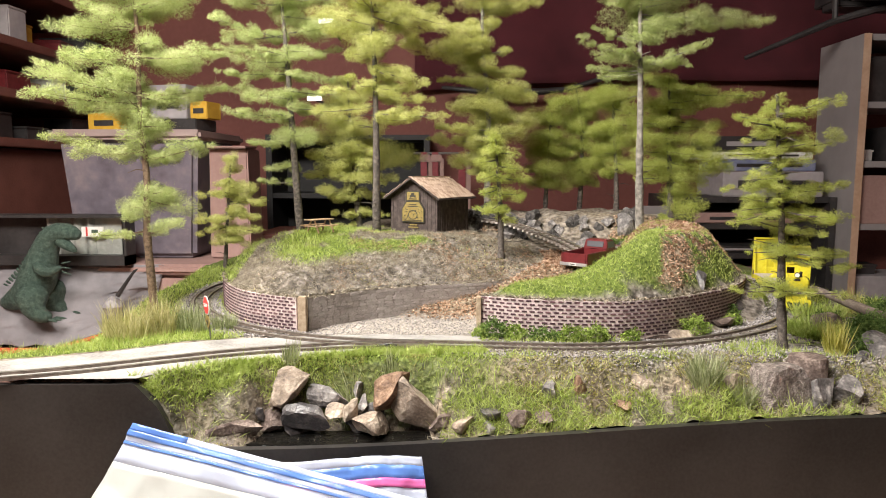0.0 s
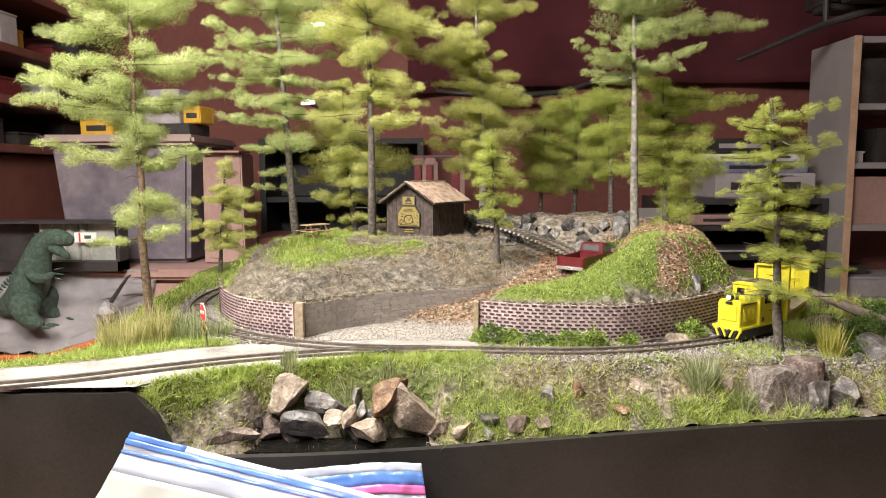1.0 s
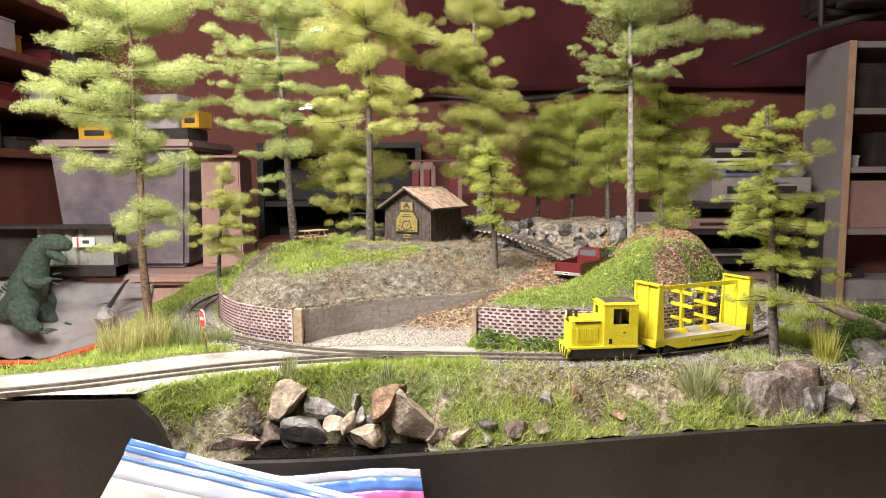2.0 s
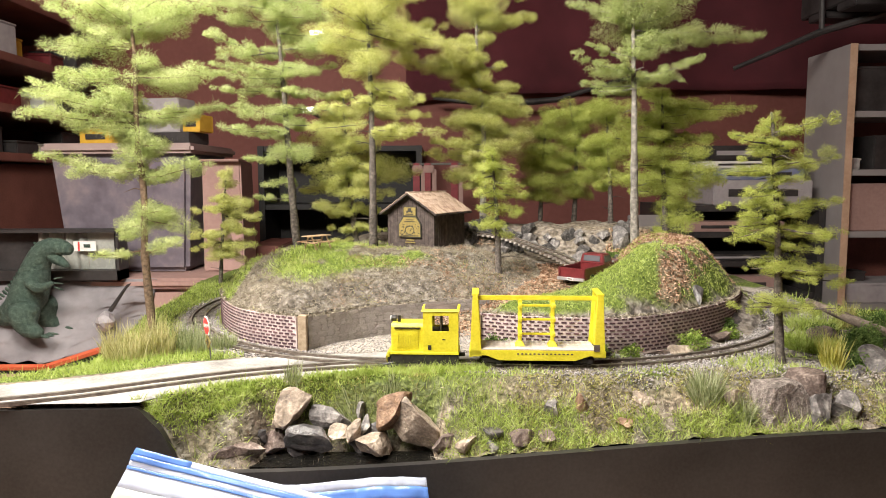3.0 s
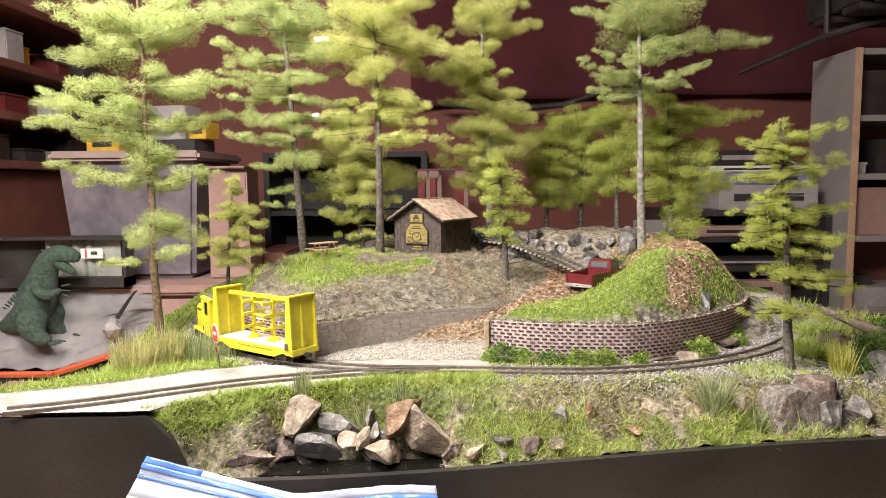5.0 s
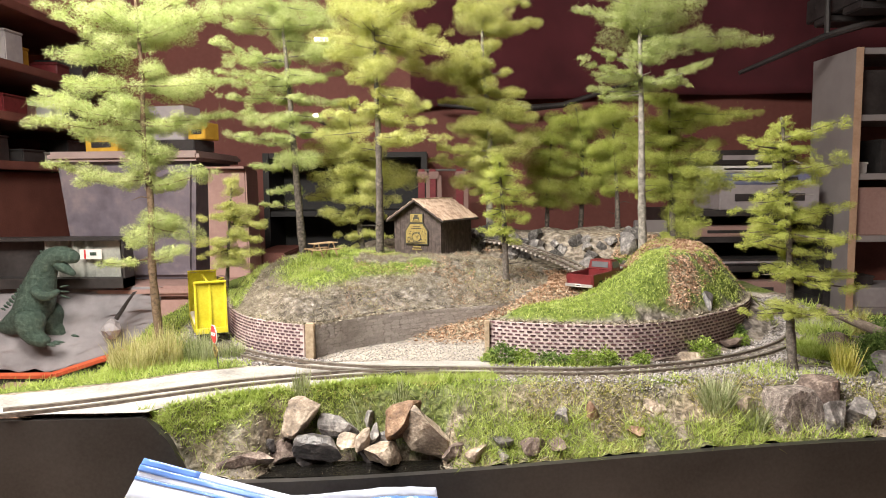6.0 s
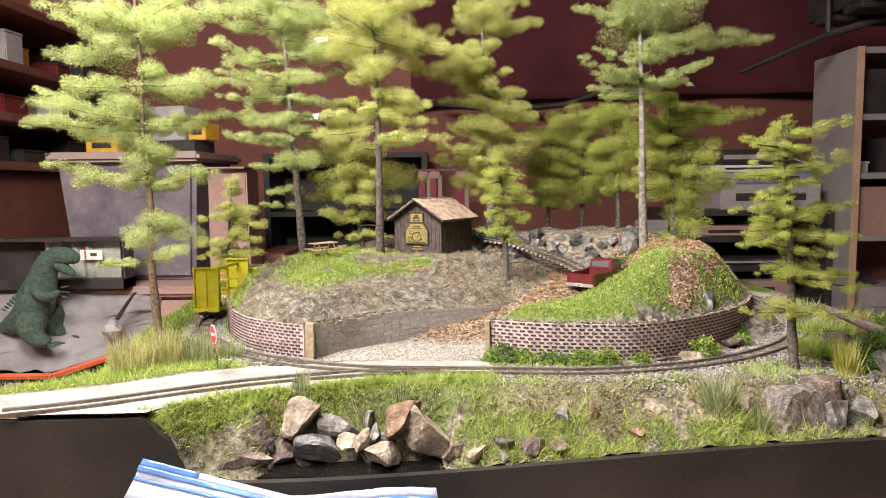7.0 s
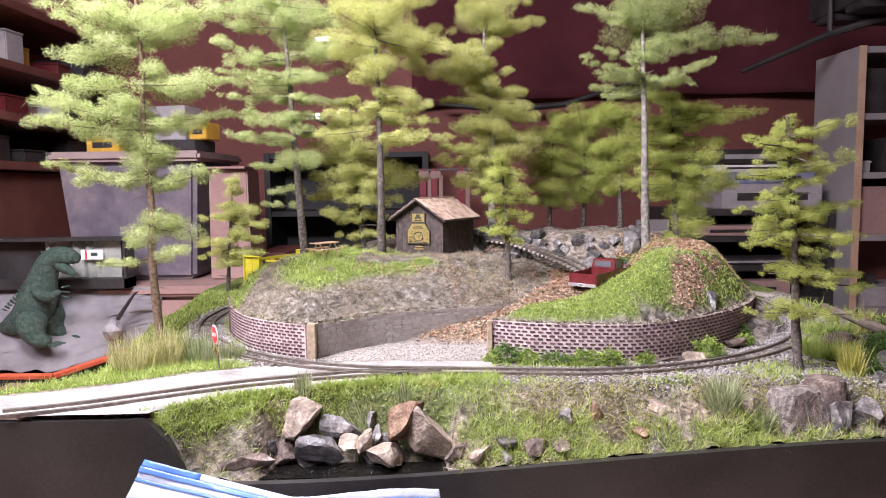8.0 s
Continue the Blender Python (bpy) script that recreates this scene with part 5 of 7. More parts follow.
# smaller stones half buried in the bank's face
for i, (x, y, w, h, mt, lab) in enumerate([
        (0.107, 0.584, 0.015, 0.022, M_ROCK_GREY, "grey upright stone set in the bank"),
        (0.132, 0.582, 0.014, 0.024, M_ROCK_RUST, "orange-brown upright stone in the bank"),
        (0.167, 0.574, 0.019, 0.015, M_ROCK_RUST, "rusty stone among long grass"),
        (0.190, 0.596, 0.028, 0.018, M_ROCK_TAN, "tan broken stone under the ballast shoulder"),
        (0.010, 0.566, 0.022, 0.017, M_ROCK_PURPLE, "brown stone by the front board"),
        (0.029, 0.563, 0.022, 0.014, M_ROCK_TAN, "tan stone by the front board"),
        (0.049, 0.563, 0.017, 0.018, M_ROCK_GREY, "pale grey stone by the front board"),
        (0.049, 0.572, 0.023, 0.011, M_ROCK_WET, "dark flat stone by the front board"),
        (0.077, 0.564, 0.024, 0.014, M_ROCK_PURPLE, "brown flat stone by the front board"),
        (0.098, 0.565, 0.022, 0.012, M_ROCK_PURPLE, "brown flat stone by the front board"),
        ]):
    rock(lab, x, y, ground_at(x, y) + h * 0.02, (w * 0.8, w * 0.65, h * 0.85), mt, 340 + i, i * 47, 14 - i * 2)

far = random.Random(44)
for i in range(64):
    x = 0.035 + 0.285 * far.random()
    y = 1.045 + 0.03 * math.sin(x * 21) + far.uniform(-0.014, 0.050)
    if 0.09 < x < 0.20 and y < 1.05 + (0.12 - x) * 0.5:
        continue
    w = far.uniform(0.014, 0.034)
    rock("rough grey rock in the far outcrop", x, y, ground_at(x, y) + far.uniform(-0.005, 0.004), (w * far.uniform(0.8, 1.3), w, w * far.uniform(0.7, 1.5)), M_ROCK_FAR if i % 2 else M_ROCK_GREY, 400 + i, far.uniform(0, 90), far.uniform(-20, 20), 16)

lg = thing("driftwood_log", "bleached driftwood log lying across the far bank", "log")
part("log_body", Shape().tube([(0.434, 0.778, 0.040), (0.455, 0.753, 0.030), (0.480, 0.725, 0.018), (0.520, 0.685, 0.002)], [0.0035, 0.0050, 0.0060, 0.0065], 10), M_DRIFT, lg, smooth=True)
part("stub", Shape().tube([(0.457, 0.750, 0.030), (0.452, 0.743, 0.042)], [0.003, 0.0012], 6), M_DRIFT, lg)
wt = Shape()
wt.box((-0.075, 0.5665, -0.063), (0.20, 0.034, 0.006))
solid("water", wt, M_WATER, "small glossy black stream pool at the front edge", "water", kind="structure", bevel=0.001)

# ---------- hut ----------


def build_hut():
    z0 = 0.079
    m = Matrix.Translation((-0.003, 0.965, z0)) @ Matrix.Rotation(radians(30), 4, "Z").inverted()
    h = thing("hut", "dark brown board shed with a tan shingle roof on the mound", "shed", m=m)
    w, d, e, r = 0.080, 0.092, 0.060, 0.085
    gable = [(-w, 0), (0, 0), (0, e), (-w / 2, r - 0.003), (-w, e)]
    part("wall", Shape().prism(gable, 0, 0.003, "y"), M_HUT, h)
    part("wall", Shape().prism(gable, d - 0.003, d, "y"), M_HUT, h)
    part("wall", Shape().box((-0.0015, d / 2, e / 2), (0.003, d - 0.006, e)), M_HUT, h)
    part("wall", Shape().box((-w + 0.0015, d / 2, e / 2), (0.003, d - 0.006, e)), M_HUT, h)
    for k in range(12):
        x = -w + 0.004 + k * 0.0066
        top = e + (r - 0.003 - e) * (1 - abs(x + w / 2) / (w / 2)) - 0.001
        part("batten", Shape().box((x, -0.0001, top / 2), (0.0006, 0.0006, top)), M_HUT, h)
    for k in range(13):
        part("batten", Shape().box((0.0001, 0.005 + k * 0.0068, e / 2), (0.0006, 0.0006, e)), M_HUT, h)
    over = 0.009
    for sgn in (1, -1):
        roof = new("roof")
        roof.parent = h
        run, rise = w / 2 + over, (r - e) * (w / 2 + over) / (w / 2)
        slope = math.atan2(rise, run)
        ln = math.hypot(run, rise)
        roof.matrix_basis = Matrix.Translation((-w / 2, 0, r)) @ Matrix.Rotation(0 if sgn > 0 else math.pi, 4, "Z") @ Matrix.Rotation(slope, 4, "Y")
        y0, y1 = (-over, d + over) if sgn > 0 else (-d - over, over)
        part("roof_board", Shape().box((ln / 2, (y0 + y1) / 2, -0.001), (ln, y1 - y0, 0.002)), M_HUT, roof)
        sh = to_mesh("shingle", Shape().box((0, 0, 0), (0.0086, 0.0070, 0.0009)), M_SHINGLE, 0.0002)
        rng = random.Random(5)
        for i in range(8):
            y = y0 + 0.0035 * (1 if i % 2 else 0.4)
            while y < y1:
                o = new("shingle", sh)
                o.parent = roof
                o.matrix_basis = Matrix.Translation((0.004 + i * (ln - 0.003) / 8 + rng.uniform(-4e-4, 4e-4), y, 0.0012 + rng.uniform(0, 3e-4))) @ Matrix.Rotation(0.10, 4, "Y") @ Matrix.Rotation(rng.uniform(-0.03, 0.03), 4, "Z")
                y += 0.0073
    part("ridge_cap", Shape().box((-w / 2, d / 2, r + 0.0012), (0.006, d + 2 * over, 0.0012)), M_SHINGLE, h)
    # the plaque, a rectangle over a shouldered panel
    pl = part("plaque", Shape().prism([(-0.057, 0.017), (-0.023, 0.017), (-0.023, 0.034), (-0.030, 0.044), (-0.030, 0.056), (-0.050, 0.056), (-0.050, 0.044), (-0.057, 0.034)], -0.0022, -0.0006, "y"), M_SIGNBLK, h, "black and gold shaped sign board")
    pl.matrix_basis = Matrix.Translation((-0.040, 0, 0.042)) @ Matrix.Diagonal((1.16, 1, 1.16, 1)) @ Matrix.Translation((0.040, 0, -0.036))
    part("plaque_panel", Shape().prism([(-0.0555, 0.0185), (-0.0245, 0.0185), (-0.0245, 0.0335), (-0.031, 0.0425), (-0.049, 0.0425), (-0.0555, 0.0335)], -0.0027, -0.0021, "y"), M_SIGNYEL, pl, "gold panel")
    part("plaque_panel", Shape().box((-0.040, -0.0024, 0.0500), (0.0175, 0.0006, 0.0100)), M_SIGNYEL, pl, "gold panel")
    ring = Shape().tube([(-0.040 + 0.0065 * math.cos(k * math.pi / 8), -0.0027, 0.0265 + 0.0055 * math.sin(k * math.pi / 8)) for k in range(17)], 0.0006, 5)
    part("sign_ring", ring, M_SIGNBLK, pl)
    rng = random.Random(31)
    for k in range(26):
        x, z = -0.0535 + 0.027 * rng.random(), 0.0205 + 0.0135 * rng.random()
        part("sign_bar", Shape().box((x, -0.0028, z), (rng.uniform(0.0008, 0.0026), 0.0004, rng.uniform(0.0006, 0.0014))), M_SIGNBLK, pl)
    for x, z, a, b in ((-0.040, 0.0372, 0.015, 0.0011), (-0.040, 0.0395, 0.010, 0.0009), (-0.040, 0.0197, 0.026, 0.0008), (-0.040, 0.0515, 0.005, 0.0050), (-0.0435, 0.0495, 0.002, 0.003), (-0.0365, 0.0495, 0.002, 0.003), (-0.040, 0.0465, 0.011, 0.0010)):
        part("sign_bar", Shape().box((x, -0.0028, z), (a, 0.0004, b)), M_SIGNBLK, pl)
    for x, z, a in ((-0.040, 0.0165, 0.013), (-0.040, 0.0130, 0.017)):
        part("sign_bar", Shape().box((x, -0.0012, z), (a, 0.0006, 0.0016)), M_SIGNYEL, h)


build_hut()

# ---------- picnic table, signs, pickup ----------


def build_picnic():
    x, y = -0.168, 0.945
    t = thing("picnic_table", "tiny bare-wood picnic table with benches on the mound", "picnic table", m=pose(x, y, ground_at(x, y) + 0.001, 0, 0, 52) @ Matrix.Scale(1.12, 4))
    plank = to_mesh("board", Shape().box((0, 0, 0), (0.036, 0.0034, 0.0011)), M_PLANK, 0.0002)
    for yy, z in ((-0.006, 0.0165), (-0.002, 0.0165), (0.002, 0.0165), (0.006, 0.0165), (-0.0135, 0.0095), (0.0135, 0.0095)):
        o = new("board", plank)
        o.parent = t
        o.location = (0, yy, z)
    for xx in (-0.012, 0.012):
        part("crossbar", Shape().box((xx, 0, 0.0085), (0.0016, 0.030, 0.0016)), M_PLANK, t)
        for s in (-1, 1):
            part("leg", Shape().tube([(xx + 0.0016, s * 0.011, 0), (xx + 0.0016, s * 0.003, 0.016)], 0.0010, 4), M_PLANK, t)


build_picnic()


def build_stop_sign():
    x, y = -0.231, 0.676
    z = ground_at(x, y)
    m = Matrix.Translation((x, y, z)) @ Matrix.Rotation(radians(-3), 4, "Y") @ Matrix.Rotation(radians(-52), 4, "Z")
    s = thing("stop_sign", "red stop sign above a yellow warning diamond on a leaning post", "road sign", m=m)
    part("post", Shape().box((0, 0.0012, 0.018), (0.0012, 0.0010, 0.040)), M_STEEL, s)
    octo = [(0.0085 * math.cos(radians(22.5 + 45 * k)), 0.036 + 0.0105 * math.sin(radians(22.5 + 45 * k))) for k in range(8)]
    inner = [(x * 0.88, 0.036 + (z - 0.036) * 0.88) for x, z in octo]
    face = part("stop_plate", Shape().prism(octo, -0.0004, 0.0004, "y"), M_WHITE, s, "white-rimmed octagon")
    part("red_face", Shape().prism(inner, -0.0007, -0.0003, "y"), M_STOPRED, face, "red octagon face")
    for k, (dx, wd) in enumerate(((-0.0043, 0.0019), (-0.0014, 0.0019), (0.0015, 0.0019), (0.0043, 0.0019))):
        bpy_text(face, "STOP"[k], dx, 0.036, 0.0050)
    dia = [(0, 0.0115), (0.0072, 0.0195), (0, 0.0275), (-0.0072, 0.0195)]
    d = part("warning_plate", Shape().prism(dia, -0.0004, 0.0004, "y"), M_SIGNYEL, s, "yellow diamond")
    part("cross_mark", Shape().box((0, -0.0006, 0.0195), (0.0058, 0.0004, 0.0012)), M_SIGNBLK, d)
    part("cross_mark", Shape().box((0, -0.0006, 0.0195), (0.0012, 0.0004, 0.0068)), M_SIGNBLK, d)


def bpy_text(parent, body, x, z, size):
    c = bpy.data.curves.new("letter", "FONT")
    c.body, c.size, c.align_x, c.align_y, c.extrude = body, size, "CENTER", "CENTER", 0.0002
    tmp = bpy.data.objects.new("letter", c)
    me = bpy.data.meshes.new_from_object(tmp)
    bpy.data.objects.remove(tmp)
    me.materials.append(M_WHITE)
    o = new("letter", me)
    o.parent = parent
    o.matrix_basis = Matrix.Translation((x, -0.0008, z)) @ Matrix.Rotation(math.pi / 2, 4, "X")


build_stop_sign()


def build_truck():
    x, y = 0.211, 0.905
    m = Matrix.Translation((x, y, ground_at(x, y) - 0.0045)) @ Matrix.Rotation(radians(-41), 4, "Z") @ Matrix.Rotation(radians(1.0), 4, "X") @ Matrix.Scale(1.07, 4)
    t = thing("pickup_truck", "dark red model pickup truck on the leaf-covered drive", "truck", m=m)
    hw, l = 0.0185, 0.051
    side = [(-l, 0.0085), (-l, 0.0225), (-0.006, 0.0225), (-0.002, 0.0235), (0.022, 0.0235), (0.044, 0.0215), (l, 0.0190), (l, 0.0090), (0.042, 0.0075), (0.038, 0.014), (0.030, 0.014), (0.026, 0.0075), (-0.022, 0.0075), (-0.026, 0.014), (-0.036, 0.014), (-0.040, 0.0075)]
    body = Shape()
    body.prism(side, -hw, -hw + 0.0025, "x").prism(side, hw - 0.0025, hw, "x")
    body.box((0, -l + 0.001, 0.0155), (2 * hw - 0.005, 0.002, 0.014))
    body.box((0, 0.0245, 0.0165), (2 * hw - 0.005, 0.053, 0.0135))
    body.box((0, -0.026, 0.0115), (2 * hw - 0.005, 0.048, 0.002))
    part("body", body, M_REDPAINT, t, bevel=0.0008)
    part("bed_lining", Shape().box((0, -0.026, 0.0135), (2 * hw - 0.0065, 0.0465, 0.0012)), M_DARKBOX, t)
    cab = Shape().add([(-0.0165, -0.002, 0.0225), (0.0165, -0.002, 0.0225), (0.0165, 0.026, 0.0225), (-0.0165, 0.026, 0.0225), (-0.0145, 0.0005, 0.0345), (0.0145, 0.0005, 0.0345), (0.0145, 0.0165, 0.0345), (-0.0145, 0.0165, 0.0345)], [(3, 2, 1, 0), (4, 5, 6, 7), (0, 1, 5, 4), (1, 2, 6, 5), (2, 3, 7, 6), (3, 0, 4, 7)])
    part("cab", cab, M_REDPAINT, t, bevel=0.0009)
    part("rear_window", Shape().box((0, 0, 0), (0.0225, 0.0010, 0.0070), Matrix.Translation((0, -0.0008, 0.0290)) @ Matrix.Rotation(radians(-11.8), 4, "X")), M_WINDOW, t)
    part("windscreen", Shape().box((0, 0, 0), (0.027, 0.0010, 0.0125), Matrix.Translation((0, 0.0216, 0.0286)) @ Matrix.Rotation(radians(38), 4, "X")), M_WINDOW, t)
    for s in (-1, 1):
        part("side_window", Shape().box((0, 0, 0), (0.0006, 0.0150, 0.0075), Matrix.Translation((s * 0.0158, 0.0105, 0.0285)) @ Matrix.Rotation(radians(-s * 9.5), 4, "Y")), M_WINDOW, t)
        part("tail_light", Shape().box((s * 0.0168, -l - 0.0003, 0.0175), (0.0022, 0.0007, 0.0060)), M_REDPAINT, t)
        part("mirror", Shape().box((s * 0.0195, 0.018, 0.0245), (0.0030, 0.0012, 0.0026)), M_CHROME, t)
        for yy in (-0.031, 0.034):
            wh = part("wheel", Shape().tube([(s * 0.0125, yy, 0.0065), (s * 0.0183, yy, 0.0065)], 0.0065, 16), M_TYRE, t)
            part("rim", Shape().tube([(s * 0.0180, yy, 0.0065), (s * 0.0187, yy, 0.0065)], 0.0036, 12), M_CHROME, wh)
    part("bumper", Shape().box((0, -l - 0.0018, 0.0092), (2 * hw, 0.0026, 0.0038)), M_CHROME, t, "pale metal rear bumper", 0.0005)
    part("number_plate", Shape().box((0, -l - 0.0033, 0.0096), (0.0085, 0.0005, 0.0034)), M_WHITE, t)
    part("plate_bar", Shape().box((0, -l - 0.0037, 0.0096), (0.0062, 0.0004, 0.0012)), M_SIGNBLK, t)


build_truck()

# ---------- train ----------


def build_locomotive():
    t = thing("locomotive", "small bright yellow industrial diesel locomotive with a black skirt", "locomotive")
    part("frame", Shape().box((0, 0, 0.0050), (0.062, 0.030, 0.0090)), M_DARKMETAL, t, bevel=0.0005)
    part("running_board", Shape().box((0, 0, 0.0105), (0.0635, 0.0315, 0.0022)), M_YELLOW, t, bevel=0.0003)
    hood = Shape().prism([(-0.0120, 0.0115), (0.0120, 0.0115), (0.0120, 0.0350), (0.0095, 0.0375), (-0.0095, 0.0375), (-0.0120, 0.0350)], 0.0005, 0.0305, "x")
    hd = part("hood", hood, M_YELLOW, t, bevel=0.0006)
    for s in (-1, 1):
        part("hood_door", Shape().box((0.0155, s * 0.0122, 0.0225), (0.0205, 0.0008, 0.0150)), M_YELLOW, hd, bevel=0.0002)
        for k in range(9):
            part("louvre", Shape().box((0.0066 + k * 0.0022, s * 0.0128, 0.0225), (0.0009, 0.0006, 0.0110)), M_YELLOW, hd)
        part("hood_rail", Shape().box((0.0155, s * 0.0126, 0.0335), (0.024, 0.0010, 0.0010)), M_DARKMETAL, hd)
    part("grille", Shape().box((0.0307, 0, 0.0245), (0.0008, 0.0170, 0.0150)), M_YELLOW, hd, bevel=0.0002)
    part("maker_plate", Shape().box((0.0312, 0, 0.0345), (0.0006, 0.0070, 0.0022)), M_DARKMETAL, hd)
    part("exhaust", Shape().tube([(0.024, 0.004, 0.037), (0.024, 0.004, 0.0435)], 0.0016, 8), M_DARKMETAL, hd)
    lamp = part("headlight", Shape().tube([(0.0270, 0, 0.0400), (0.0318, 0, 0.0400)], 0.0030, 12), M_DARKMETAL, t)
    part("lens", Shape().tube([(0.0317, 0, 0.0400), (0.0324, 0, 0.0400)], 0.0026, 12), M_LENS, lamp, "white lamp glass")
    cab = new("cab")
    cab.parent = t
    x0, x1, hw, zt = -0.0310, 0.0010, 0.0150, 0.0490

    def pane_wall(axis, at, lo, hi, wlo, whi, wz0, wz1, depth):
        """A cab side with a real window opening."""
        s = Shape()
        for a, b, c, d in ((lo, wlo, 0.0115, zt), (whi, hi, 0.0115, zt), (wlo, whi, 0.0115, wz0), (wlo, whi, wz1, zt)):
            cx, sx, cz, sz = (a + b) / 2, b - a, (c + d) / 2, d - c
            s.box((cx, at, cz) if axis == "x" else (at, cx, cz), (sx, depth, sz) if axis == "x" else (depth, sx, sz))
        return s

    for s in (-1, 1):
        w = part("side_wall", pane_wall("x", s * (hw - 0.0006), x0, x1, -0.0225, -0.0075, 0.0310, 0.0455, 0.0012), M_YELLOW, cab)
        part("number_bar", Shape().box((-0.0050, s * hw, 0.0160), (0.0030, 0.0004, 0.0046)), M_DARKMETAL, w)
        part("door_handle", Shape().box((-0.018, s * hw, 0.0235), (0.0030, 0.0006, 0.0008)), M_DARKMETAL, w)
    for at in (x0 + 0.0006, x1 - 0.0006):
        s = pane_wall("y", at, -hw + 0.0012, hw - 0.0012, -0.0105, -0.0020, 0.0380, 0.0455, 0.0012)
        part("end_wall", s, M_YELLOW, cab)
    part("rear_hatch", Shape().box((x0 - 0.0001, -0.0062, 0.0255), (0.0006, 0.0070, 0.0085)), M_CABDARK, cab, "dark lower opening")
    part("cab_floor", Shape().box(((x0 + x1) / 2, 0, 0.0290), (0.029, 0.027, 0.0010)), M_CABDARK, cab)
    part("cab_partition", Shape().box(((x0 + x1) / 2, 0.0015, 0.0385), (0.0010, 0.024, 0.018)), M_CABDARK, cab)
    roof = [(-hw - 0.0008, zt), (hw + 0.0008, zt), (hw, zt + 0.0014), (0.0065, zt + 0.0034), (-0.0065, zt + 0.0034), (-hw, zt + 0.0014)]
    part("cab_roof", Shape().prism(roof, x0 - 0.0012, x1 + 0.0012, "x"), M_YELLOW, cab, bevel=0.0003)
    part("roof_panel", Shape().prism([(-hw + 0.0016, zt + 0.00125), (hw - 0.0016, zt + 0.00125), (hw - 0.002, zt + 0.0018), (0.0062, zt + 0.0039), (-0.0062, zt + 0.0039), (-hw + 0.002, zt + 0.0018)], x0 + 0.001, x1 - 0.001, "x"), M_CABROOF, cab, "dull brown roof sheet")
    pilot = new("front_pilot")
    pilot.parent = t
    part("buffer_beam", Shape().box((0.0328, 0, 0.0095), (0.0022, 0.0315, 0.0050)), M_YELLOW, pilot, bevel=0.0003)
    for k in range(8):
        y = -0.0135 + k * 0.00386
        part("stripe", Shape().box((0, 0, 0), (0.0016, 0.0019, 0.0085), Matrix.Translation((0.0342, y, 0.0052)) @ Matrix.Rotation(radians(25 if k < 4 else -25), 4, "X")), M_YELLOW if k % 2 else M_DARKMETAL, pilot)
    part("step_plate", Shape().box((0.0332, 0, 0.0055), (0.0014, 0.030, 0.0065)), M_DARKMETAL, pilot)
    for x in (0.018, -0.018):
        for s in (-1, 1):
            part("wheel", Shape().tube([(x, s * 0.0070, 0.0048), (x, s * 0.0090, 0.0048)], 0.0048, 14), M_DARKMETAL, t)
    part("coupler", Shape().box((-0.0335, 0, 0.0065), (0.007, 0.004, 0.0030)), M_DARKMETAL, t)
    return t


